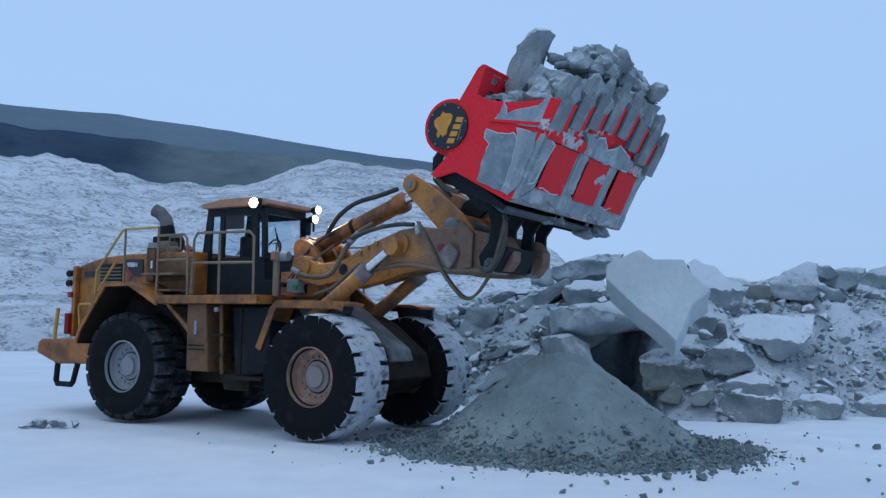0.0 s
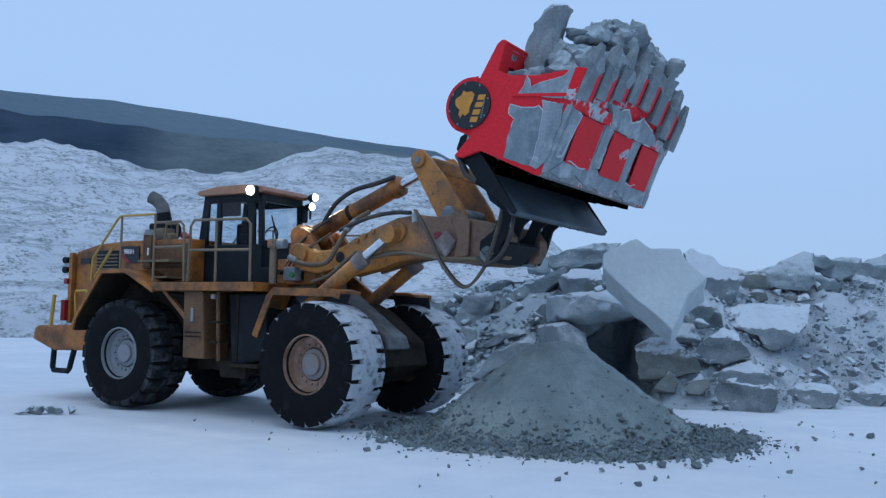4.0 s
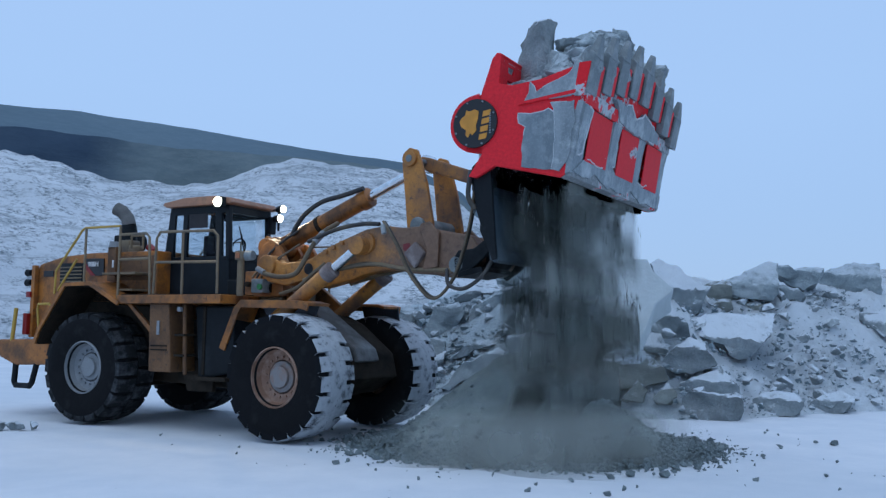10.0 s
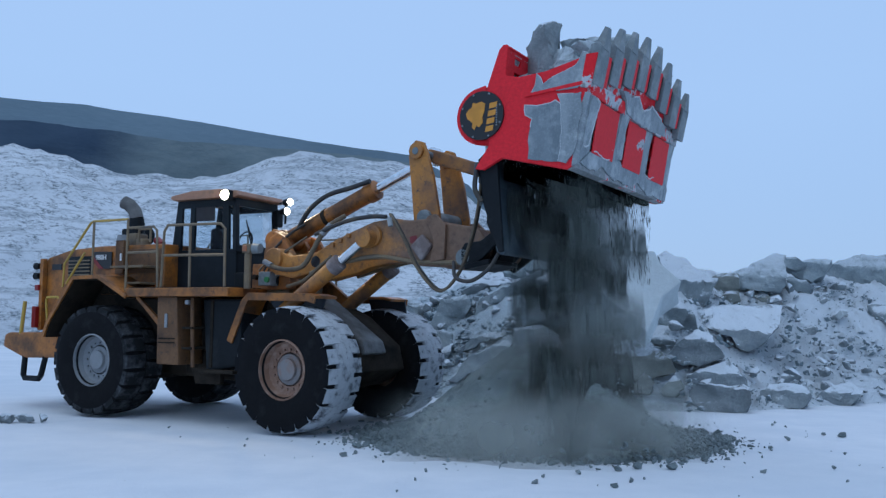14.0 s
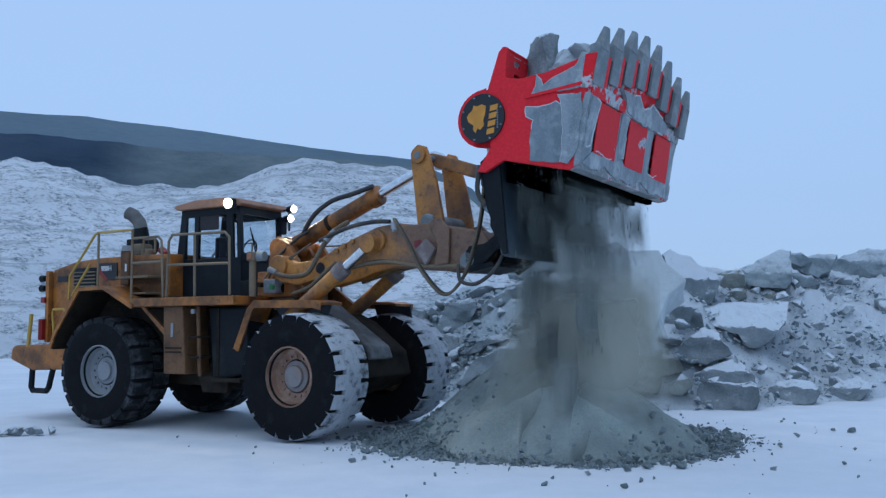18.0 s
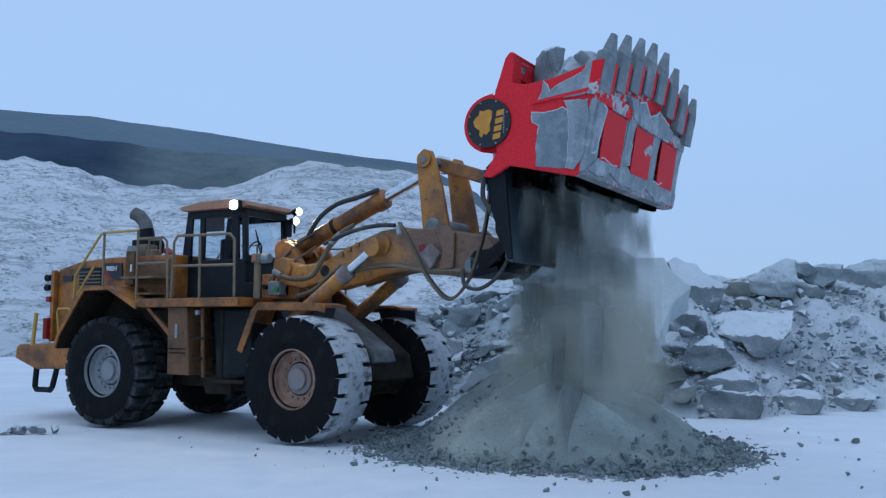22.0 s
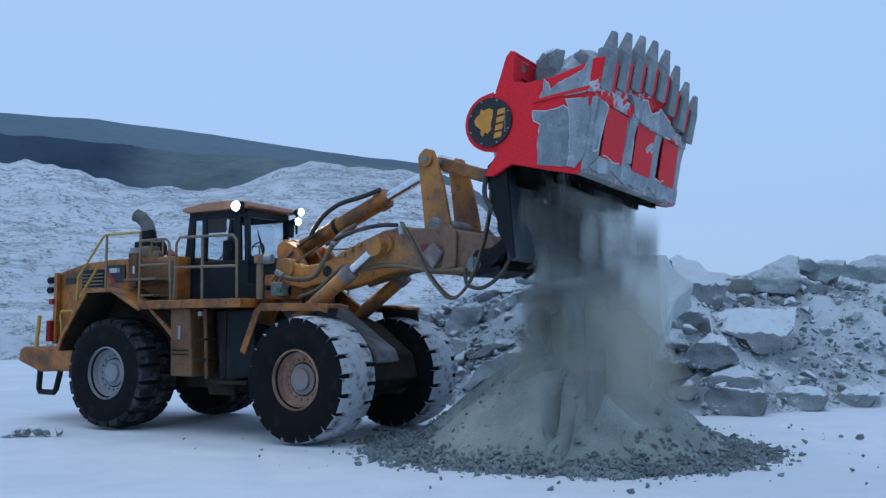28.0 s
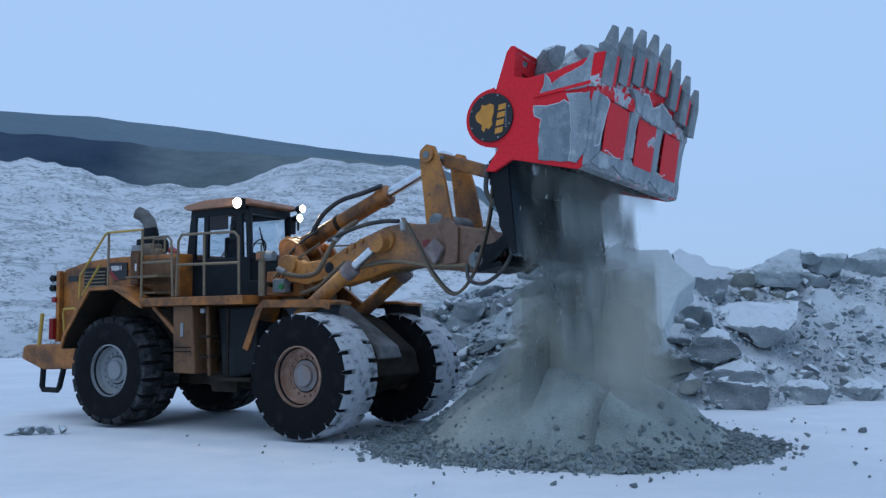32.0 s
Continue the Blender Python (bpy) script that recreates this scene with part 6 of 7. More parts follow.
hewn(6.16, 21.01, 2.86, -16, [(-0.73, 0.65), (-0.52, 0.76), (-0.06, 0.56), (0.36, 0.19), (0.72, 0.0), (0.43, -0.66), (-0.02, -0.75), (-0.31, -0.1)], 0.0, 1.5, RUBBLE, "rubbly dark grey rock speckled with snow")
hewn(5.36, 19.55, 1.98, -16, [(-0.36, -0.12), (-0.2, 0.3), (0.16, 0.36), (0.38, 0.05), (0.2, -0.3), (-0.15, -0.34)], 0.16, 1.2, RUBBLE, "rubbly dark grey rock speckled with snow")
hewn(5.10, 19.30, 1.52, -16, [(-0.3, -0.2), (-0.26, 0.16), (0.1, 0.28), (0.34, 0.1), (0.24, -0.26)], -0.1, 1.0, RUBBLE, "rubbly dark grey rock speckled with snow")
hewn(5.74, 19.75, 1.78, -18, [(-0.22, -0.16), (-0.1, 0.24), (0.2, 0.2), (0.28, -0.1), (0.02, -0.26)], 0.3, 0.9, RUBBLE, "rubbly dark grey rock speckled with snow")
hewn(5.63, 18.60, 1.26, -17, [(-0.61, -0.17), (-0.17, 0.25), (0.07, 0.39), (0.38, 0.25), (0.59, -0.18), (0.15, -0.38), (-0.38, -0.38)], 0.16, 1.0, ROCK, "dark grey angular boulder with a snow-covered shoulder")
hewn(5.98, 18.20, 0.69, -18, [(-0.63, -0.01), (-0.21, 0.16), (0.22, 0.3), (0.59, -0.1), (0.61, -0.26), (-0.58, -0.32)], 0.02, 1.0, ROCK, "snow-topped pale boulder stacked on a flat block")
hewn(5.78, 17.43, 0.25, -18, [(-0.61, 0.14), (-0.45, 0.26), (0.53, 0.28), (0.6, -0.03), (0.49, -0.25), (-0.46, -0.27), (-0.62, -0.09)], 0.23, 0.9, ROCK, "long flat pale stone block lying on the snow")
hewn(7.59, 18.59, 0.21, -22, [(-0.54, 0.06), (-0.36, 0.22), (0.31, 0.25), (0.53, 0.02), (0.37, -0.21), (-0.26, -0.25), (-0.54, -0.11)], 0.11, 1.0, ROCK, "low grey boulder half sunk in snow")
hewn(9.09, 19.24, 0.19, -25, [(-0.48, -0.0), (-0.24, 0.21), (0.21, 0.31), (0.47, 0.13), (0.25, -0.22), (-0.25, -0.31)], 0.07, 1.0, ROCK, "low grey boulder half sunk in snow")
hewn(4.42, 18.34, 0.96, -14, [(-0.68, 0.29), (-0.4, 0.45), (0.1, 0.43), (0.56, 0.06), (0.67, -0.22), (0.07, -0.43), (-0.64, -0.48)], 0.09, 1.3, ROCK_TAN, "broad tan boulder under the leaning slab")
hewn(4.27, 17.89, 0.52, -13, [(-0.26, -0.17), (0.05, 0.22), (0.26, 0.05), (0.17, -0.21)], 0.16, 0.5, ROCK_TAN, "pointed tan stone at the foot of the rock pile")
hewn(4.86, 17.68, 0.50, -15, [(-0.25, -0.12), (0.04, 0.23), (0.25, -0.02), (0.04, -0.22), (-0.16, -0.22)], 0.09, 0.5, ROCK_TAN, "rounded tan stone at the foot of the rock pile")
hewn(3.36, 23.56, 3.54, -8, [(-1.01, -0.29), (-0.95, -0.02), (0.05, 0.28), (1.0, 0.38), (0.57, -0.17), (-0.36, -0.38)], 0.17, 1.6, ROCK_GREY, "long flat grey slab lying on the pile crest")
hewn(1.82, 21.67, 2.52, -5, [(-0.94, -0.55), (-0.72, -0.18), (0.2, 0.31), (0.8, 0.56), (0.94, 0.36), (0.23, -0.1), (-0.28, -0.56)], 0.70, 1.4, ROCK_GREY, "tilted flat slab dusted with snow")
hewn(2.97, 21.30, 2.57, -8, [(-0.62, 0.15), (-0.27, 0.45), (0.45, 0.43), (0.62, -0.05), (0.45, -0.44), (-0.27, -0.41)], 0.23, 1.4, RUBBLE, "rubbly grey rock speckled with snow")
hewn(2.92, 19.89, 1.70, -8, [(-0.66, -0.14), (0.22, 0.44), (0.66, 0.36), (0.58, 0.06), (-0.14, -0.44), (-0.53, -0.37)], 0.24, 1.6, ROCK_GREY, "large tilted slab dusted with snow above a dark hollow")
hewn(1.10, 20.77, 1.31, -3, [(-0.66, -0.26), (-0.3, 0.05), (0.23, 0.22), (0.65, 0.29), (0.55, 0.09), (0.03, -0.03), (-0.49, -0.28)], 0.08, 0.9, ROCK_GREY, "tilted flat slab dusted with snow")
hewn(1.00, 19.87, 0.85, -3, [(-0.76, -0.47), (-0.19, 0.14), (0.57, 0.48), (0.75, 0.41), (0.11, -0.12), (-0.54, -0.48)], 0.38, 1.2, ROCK_GREY, "long tilted slab with a dark broken face")
hewn(0.26, 21.90, 1.90, -1, [(-0.59, -0.53), (-0.14, 0.42), (0.44, 0.53), (0.59, 0.23), (0.14, -0.49)], 0.44, 1.0, ROCK_GREY, "smooth dark slab dusted with snow")
hewn(2.26, 20.86, 1.92, -6, [(-0.79, -0.34), (-0.31, 0.22), (0.37, 0.43), (0.78, 0.23), (0.24, -0.19), (-0.44, -0.44)], 0.29, 1.2, ROCK_GREY, "tilted flat slab dusted with snow")
hewn(1.15, 22.95, 2.62, -3, [(-0.53, -0.1), (-0.08, 0.21), (0.53, 0.25), (0.46, -0.01), (-0.15, -0.25)], 0.14, 0.9, RUBBLE, "rubbly grey rock speckled with snow")
boulder(12.58, 23.15, 1.94, 1.49, 1.34, 1.04, 22, 0, -3, 22, ROCK, "large angular grey boulder under thin snow in a rock pile")
boulder(-0.81, 23.53, 2.05, 0.93, 0.83, 0.60, 0, 0, 14, 33, ROCK_GREY, "rubbly grey rock speckled with snow")
boulder(-0.12, 21.60, 1.15, 1.08, 0.97, 0.79, 0, 0, 21, 34, ROCK_GREY, "rubbly grey rock speckled with snow")
boulder(2.32, 26.11, 3.43, 0.79, 0.71, 0.72, 0, 0, 0, 31, ROCK_GREY, "large angular grey boulder under thin snow in a rock pile")


def leaning_slab():
    """Pale flat slab that leans out of the pile, its thick broken edge showing tan."""
    pts = [(-1.08, 0.72), (-0.80, 0.86), (-0.52, 1.00), (-0.36, 1.06), (-0.08, 0.84), (0.54, 0.84), (0.66, 0.56), (1.06, 0.16), (0.66, -0.18), (0.48, -0.60), (0.32, -0.96), (-0.02, -0.62), (-0.45, -0.26), (-0.92, 0.22), (-1.10, 0.40)]
    bm = prism(pts, -0.26, 0.36, 0.0)
    for v in bm.verts:
        if v.co.y > 0:
            v.co.x, v.co.z = v.co.x * 0.93 + 0.05, v.co.z * 0.9 - 0.30
    bev(bm, 0.035, 2, 20)
    bmesh.ops.triangulate(bm, faces=bm.faces)
    for _ in range(3):
        bmesh.ops.subdivide_edges(bm, edges=[e for e in bm.edges if e.calc_length() > 0.22], cuts=1)
        bmesh.ops.triangulate(bm, faces=bm.faces)
    for v in bm.verts:
        k = 0.012 if v.co.y < -0.2 else 0.05
        v.co += noise.noise_vector(v.co * 3.1) * k
    ob = part("slab", bm, ROCK_BARE, m=pose(4.07, 18.1, 2.44, -16, 0, -8))
    return tagged(ob, "huge pale flat stone slab leaning out of the rock pile", "slab", "boulders of the rock pile")


leaning_slab()
# Rocks added round the hollow to keep skylight out and leave it dark.
boulder(3.30, 20.5, 2.10, 2.6, 4.4, 0.9, -4, -8, 4, 71, ROCK_GREY, "broad flat rock added as a roof to darken the hollow")
boulder(2.38, 20.0, 0.75, 0.9, 4.0, 1.9, 0, -12, 2, 72, ROCK_GREY, "upright flat rock added as a wall to darken the hollow")
boulder(4.45, 20.9, 0.8, 0.8, 4.0, 1.9, 0, 8, -4, 73, ROCK_GREY, "upright flat rock added as a wall to darken the hollow")


def bank_stones():
    rnd = random.Random(31)
    meshes = []
    for k in range(14):
        s = 0.20 + 0.024 * k
        meshes.append(part("boulder", rock_bm(500 + k, s, s * 0.8, s * 0.55, 12, 0.06, 1, 0.45), ROCK if k % 3 else RUBBLE, smooth=True))
    for k in range(130):
        x = rnd.uniform(-3.5, 14.5) if k % 3 == 0 else rnd.uniform(-3.5, 5.5)
        y = base_line(x) + 0.2 + 3.6 * rnd.random()
        if 2.2 < x < 5.4 and y < 20.6:
            x += 5.5
            y = base_line(x) + 0.2 + 3.6 * rnd.random()
        src = meshes[k % 14]
        ob = src if k < 14 else new("boulder", src.data)
        ob.matrix_basis = pose(x, y, bank_height(x, y) + 0.03, rnd.uniform(-35, 20), rnd.uniform(-30, 30), rnd.uniform(0, 360))
        tagged(ob, "rough grey stone in the snowy rubble bank", "boulder", "boulders of the rock pile")


bank_stones()
STONES = stone_templates(14, 100)
rng = np.random.default_rng(4)
spots = []
for k in range(8600):
    near = k % 2 == 0
    x = rng.uniform(-3.5, 3.2) if near else (rng.uniform(-5, 14) if rng.random() < 0.5 else rng.uniform(5, 13))
    y = base_line(x) - 0.4 + 5.4 * rng.random() ** 1.1
    s = (0.05 + 0.30 * rng.random() ** 3.2) if near else (0.04 + 0.22 * rng.random() ** 4)
    if 2.4 < x < 4.4 and y < 20.4:
        continue
    spots.append((x, y, bank_height(x, y) - (0.10 if near else 0.13) - 0.12 * s, s))
scatter("rubble_stones", spots, BANK, STONES, 5, "loose broken stones strewn over the snowy bank", "rubble")


# ---- gravel heap ----
def heap_height(x, y, cx, cy, top, wide, deep):
    d = math.sqrt(((x - cx) / wide) ** 2 + ((y - cy) / deep) ** 2 + 0.012)
    h = top * (1 - d)
    k = 0.22
    h = h if h > k else k * math.exp((h - k) / k)
    return h - 0.25 * top * math.exp(-(d / 0.16) ** 2) * 0.35


def heap(name, cx, cy, top, wide, deep, label):
    def at(i, j):
        r, a = 1.5 * (i / 70), 2 * math.pi * j / 120
        x, y = cx + wide * r * math.cos(a), cy + deep * r * math.sin(a)
        q = Vector((x, y, 0))
        z = heap_height(x, y, cx, cy, top, wide, deep)
        z += min(z * 2, 1) * (0.06 * noise.noise(q * 1.5) + 0.045 * noise.noise(q * 4.2) + 0.03 * noise.noise(q * 11))
        return (x, y, z - 0.03 - 0.06 * max(i / 70 - 0.75, 0) / 0.25)
    ob = grid_mesh(name, 71, 121, at, GRAVEL if name == "gravel_heap" else GRAVEL_NEW)
    return tagged(ob, label, "gravel heap")


heap_old = heap("gravel_heap", 1.55, 13.65, 1.76, 2.30, 2.05, "cone of grey-green crushed gravel on the snow")
heap_new = heap("fresh_gravel", 1.80, 12.72, 1.92, 2.42, 1.84, "fresh grey gravel growing over the heap")
spots = []
for k in range(5600):
    a = rng.uniform(0, 2 * math.pi)
    d = abs(rng.normal(0.98, 0.13)) if k % 24 else rng.uniform(0.25, 0.95)
    x, y = 1.60 + 2.6 * d * math.cos(a), 13.6 + 2.1 * d * math.sin(a)
    s = (0.03 + 0.13 * rng.random() ** 3) * (1 if k % 24 else 0.5)
    spots.append((x, y, max(heap_height(x, y, 1.55, 13.65, 1.76, 2.30, 2.05), 0.0) + s * 0.05 - 0.02, s))
for _ in range(120):
    a = rng.uniform(0, 2 * math.pi)
    d = 1.1 + abs(rng.normal(0, 0.45))
    spots.append((1.65 + 2.75 * d * math.cos(a), 13.5 + 2.35 * d * math.sin(a), 0.0, 0.025 + 0.09 * rng.random() ** 3))
scatter("gravel_stones", spots, CHIPS, STONES, 6, "small broken stones round the foot of the heap", "gravel")
spots = []
for k in range(5400):
    a = rng.uniform(0, 2 * math.pi)
    d = abs(rng.normal(1.0, 0.10)) if k % 16 else rng.uniform(0.3, 0.95)
    x, y = 1.80 + 2.62 * d * math.cos(a), 12.72 + 1.92 * d * math.sin(a)
    s = (0.03 + 0.13 * rng.random() ** 3) * (1 if k % 16 else 0.5)
    spots.append((x, y, max(heap_height(x, y, 1.80, 12.72, 1.92, 2.42, 1.84), 0.0) + s * 0.05 - 0.02, s))
fresh_stones = scatter("fresh_stones", spots, CHIPS, STONES, 7, "small broken stones rolled down the fresh gravel", "gravel")


def loose_stone(x, y, s, seed, label="single grey stone lying on the snow"):
    ob = part("stone", rock_bm(seed, s, s * 0.8, s * 0.6, 11, 0.04, 1), CHIPS, m=pose(x, y, s * 0.2 - 0.02, 0, 0, seed * 40))
    return tagged(ob, label, "stone", "loose stones on the snow")


loose_stone(-1.25, 11.58, 0.12, 1)
loose_stone(2.96, 10.84, 0.20, 2)
loose_stone(2.54, 10.87, 0.17, 3)
loose_stone(2.25, 10.7, 0.13, 4)
loose_stone(6.63, 14.05, 0.17, 5)
loose_stone(6.4, 14.2, 0.10, 6)
loose_stone(-0.6, 11.9, 0.09, 7)
loose_stone(4.9, 12.6, 0.10, 8)
for k in range(6):
    ob = part("ice_clod", rock_bm(60 + k, 0.34 - 0.03 * k, 0.25, 0.16, 11, 0.06, 1), ROCK, m=pose(-7.60 + 0.16 * k, 14.66 + 0.1 * (k % 2), 0.05, 0, 0, 50 * k))
    tagged(ob, "dark frozen clod lying on the snow", "clod", "clods beside the loader")


# ---- the load in the bucket ----
def load_rock(x, y, z, sx, sy, sz, seed, sink, tilt=0, material=ROCK_GREY, label="grey broken rock heaped in the bucket"):
    """x and z from the hinge; sink: how far it settles while the bucket empties."""
    ob = part("rock", rock_bm(seed, sx, sy, sz, 13, 0.11, 2, 0.45), material, smooth=True)
    tagged(ob, label, "rock", "rocks in the bucket")
    LOAD.append((ob, Vector((x, y, z)), sink, tilt, seed))


def load_top(x, y):
    """Height of the heaped load over the hinge before it empties."""
    s = min(max((y + 2.0) / 1.6, 0), 1)
    s = s * s * (3 - 2 * s)
    e = 1 - max((y - 1.0) / 1.0, 0) * 0.45
    return 1.12 + 1.24 * s * e * math.exp(-((x - 1.25) / 0.62) ** 2)


LOAD = []
HANGING = []
load_rock(0.64, -1.12, 1.80, 0.64, 0.44, 1.26, 209, 0.64, -4, ROCK, "tall upright slab of grey rock standing out of the bucket")
load_rock(0.86, -0.85, 1.30, 0.5, 0.6, 0.5, 231, 0.3)
load_rock(1.08, -0.90, 2.02, 0.56, 0.5, 0.22, 202, 0.5, 10, ROCK_GREY, "flat grey stone lying on the load")
load_rock(1.66, 1.25, 2.15, 0.42, 0.34, 0.30, 217, 0.9, 40)
load_rock(1.44, 0.20, 2.28, 0.36, 0.42, 0.62, 218, 0.75, 8)
load_rock(1.12, -0.92, 1.72, 0.5, 0.5, 0.4, 219, 0.45, -6)
load_rock(1.34, -0.45, 1.86, 0.42, 0.5, 0.5, 220, 0.55, 14)
load_rock(0.92, -1.42, 1.24, 0.55, 0.5, 0.36, 261, 0.08, 8)
load_rock(1.18, -1.40, 1.38, 0.5, 0.55, 0.42, 262, 0.10, -10)
load_rock(1.42, -1.48, 1.48, 0.42, 0.45, 0.44, 263, 0.10, 12)
load_rock(1.05, -1.05, 1.36, 0.5, 0.5, 0.3, 264, 0.12)
load_rock(1.36, -1.0, 1.40, 0.45, 0.5, 0.4, 265, 0.14, 18)
load_rock(1.40, -0.5, 1.42, 0.4, 0.5, 0.4, 266, 0.16, -8)
load_rock(1.42, 0.1, 1.42, 0.4, 0.5, 0.4, 267, 0.18, 6)
load_rock(0.74, -1.50, 1.10, 0.4, 0.4, 0.3, 268, 0.06)
load_rock(0.58, -1.40, 1.06, 0.45, 0.5, 0.5, 269, 0.05, 10)
load_rock(0.60, -0.95, 1.12, 0.5, 0.6, 0.5, 270, 0.06, -8)
load_rock(0.80, -0.5, 1.30, 0.6, 0.7, 0.5, 271, 0.10, 6)
load_rock(1.30, 1.0, 1.45, 0.5, 0.6, 0.5, 272, 0.16, 6)
load_rnd = random.Random(77)
for k in range(90):
    y = load_rnd.uniform(-1.6, 1.68)
    x = load_rnd.uniform(0.5, 1.56)
    z = load_top(x, y)
    s = load_rnd.uniform(0.2, 0.5)
    load_rock(x, y, z - 0.10 * s, s, s * 0.85, s * load_rnd.uniform(0.5, 0.9), 600 + k, 0.68 * (z - 1.12) + 0.06, load_rnd.uniform(-25, 25), ROCK_GREY)
for k in range(10):
    y = -1.60 + 0.36 * k
    load_rock(1.63, y, 1.44 + 0.2 * min(k, 5) / 5 + 0.05 * (k % 3), 0.40, 0.42, 0.52, 240 + k, 0.5, 14 - 5 * (k % 4))
fill = tagged(grid_mesh("bucket_fill", 30, 60, lambda i, j: (0.25 + 1.0 * i / 29, -1.75 + 3.5 * j / 59,
              load_top(0.25 + 1.0 * i / 29, -1.75 + 3.5 * j / 59) - 0.16 + 0.10 * noise.noise(Vector((i * 0.2, j * 0.2, 2))) + 0.06 * noise.noise(Vector((i * 0.6, j * 0.6, 7)))), ROCK_GREY), "broken stone and ice filling the bucket", "rock fill", kind="stuff")
LOAD.append((fill, Vector((0, 0, 0)), 0.62, 0, 0))


def hanging_rocks():
    """Rubble jammed under the shell until it closes up."""
    rnd = random.Random(19)
    for k in range(22):
        s = rnd.uniform(0.26, 0.46)
        ob = part("rock", rock_bm(820 + k, s, s * 0.9, s * 0.7, 12, 0.11, 2, 0.45), ROCK_GREY, smooth=True)
        tagged(ob, "grey broken rock jammed under the bucket", "rock", "rocks in the bucket")
        x = rnd.uniform(0.55, 1.30)
        HANGING.append((ob, x, rnd.uniform(-1.75, 1.75), 0.06 - 0.22 * (x - 0.36) / 0.94 - rnd.uniform(0.0, 0.16), rnd.uniform(-180, 180)))


hanging_rocks()


# ---- falling material ----
def streak_cloud(name, n, seed, grain, dust, size, tall, ylim, sheets, xa=-0.55, xb=0.55):
    """Wavy veils of dust with falling grains among them, each grain drawn out along its fall."""
    rng = np.random.default_rng(seed)
    vs, fs, slots = [], [], []
    for s in range(sheets):
        b = len(vs)
        x0 = xa + (xb - xa) * s / (sheets - 1) if sheets > 1 else (xa + xb) / 2
        ph, nz, ny = rng.uniform(0, 6), 9, 41
        for i in range(nz):
            for j in range(ny):
                y = -ylim + 2 * ylim * j / (ny - 1)
                x = x0 + 0.045 * math.sin(y * 3.1 + ph) + 0.02 * math.sin(y * 8.3 + 2 * ph) + 0.02 * math.sin(i * 0.8 + ph)
                vs.append((x, y, -tall / 2 + tall * i / (nz - 1)))
        for i in range(nz - 1):
            for j in range(ny - 1):
                q = b + i * ny + j
                fs.append((q, q + 1, q + ny + 1, q + ny))
                slots.append(1)
    bands = rng.uniform(-ylim, ylim, 9) * 0.9
    for k in range(n):
        y = np.clip(rng.normal(bands[rng.integers(9)], 0.22), -ylim, ylim) if rng.random() < 0.72 else rng.uniform(-ylim, ylim)
        x = rng.uniform(xa, xb)
        z = rng.uniform(-0.32, 0.55) if tall > 1.3 else rng.uniform(-tall / 2, tall / 2) * 0.95
        r = size * (0.5 + 1.5 * rng.random() ** 3)
        h = r * rng.uniform(2.0, 6.0)
        a = rng.uniform(0, 2)
        b = len(vs)
        for q in range(3):
            vs.append((x + r * math.cos(a + q * 2.094), y + r * math.sin(a + q * 2.094), z - h * 0.4))
        vs.append((x, y, z + h))
        fs += [(b, b + 1, b + 3), (b + 1, b + 2, b + 3), (b + 2, b, b + 3), (b + 2, b + 1, b)]
        slots += [0] * 4
    me = bpy.data.meshes.new(name)
    me.from_pydata(vs, [], fs)
    me.materials.append(grain)
    me.materials.append(dust)
    me.polygons.foreach_set("material_index", slots)
    me.polygons.foreach_set("use_smooth", [v == 1 for v in slots])
    return me


TALL = 1.2
DENSE = [streak_cloud("falling_gravel", 800, 300 + k, GRAVEL_SHADED, VEIL_DARK, 0.008, TALL, 1.72, 1, -0.05, 0.05) for k in range(5)]
DUSTY = [streak_cloud("falling_gravel", 500, 320 + k, GRAVEL_SHADED, VEIL_MID, 0.006, TALL, 1.72, 1, -0.05, 0.05) for k in range(4)]
LIGHT = [streak_cloud("falling_gravel", 150, 330 + k, DUST, VEIL_PALE, 0.0045, 1.4, 1.72, 1, -0.05, 0.05) for k in range(5)]
THIN = [streak_cloud("falling_gravel", 300, 340 + k, DUST, VEIL_STREAM, 0.0045, 1.3, 0.62, 2, -0.12, 0.3) for k in range(3)]
FALLS = []


def plan_falls():
    """Each piece of the fall: its cloud, when it drops, and where across the opening it starts."""
    rnd = random.Random(11)
    t, turn = 7.2, 0
    depths = (-0.44, 0.10, -0.18, 0.38)
    while t < 31.9:
        turn += 1
        lane = 0.0
        dx, v0 = depths[turn % 4] + rnd.uniform(-0.04, 0.04), rnd.uniform(2.4, 2.8)
        if t < 9.0:
            meshes, gap, lab = THIN, 0.30, "thin trickle of falling grit"
            dx, lane, v0 = 0.14, 0.95, 1.0
        elif t < 10.2:
            meshes, gap, lab = (LIGHT, DUSTY, DENSE)[rnd.randrange(3)], 0.066, "grey curtain of falling gravel beginning to pour"
        elif t < 15.8:
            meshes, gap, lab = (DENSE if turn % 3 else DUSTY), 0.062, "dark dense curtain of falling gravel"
        elif t < 20.4 and rnd.random() < 0.25:
            meshes, gap, lab = DUSTY, 0.066, "dark strand of gravel in the pale curtain"
        else:
            meshes, gap, lab = LIGHT, 0.086, "pale dusty curtain of falling gravel"
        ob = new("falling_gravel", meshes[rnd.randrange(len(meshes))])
        tagged(ob, lab, "falling gravel", "falling gravel", "stuff")
        FALLS.append((ob, t, dx, lane + rnd.uniform(-0.05, 0.05), rnd.choice((0, 180)), v0, rnd.uniform(-0.12, 0.12)))
        t += gap * rnd.uniform(0.8, 1.2)


plan_falls()


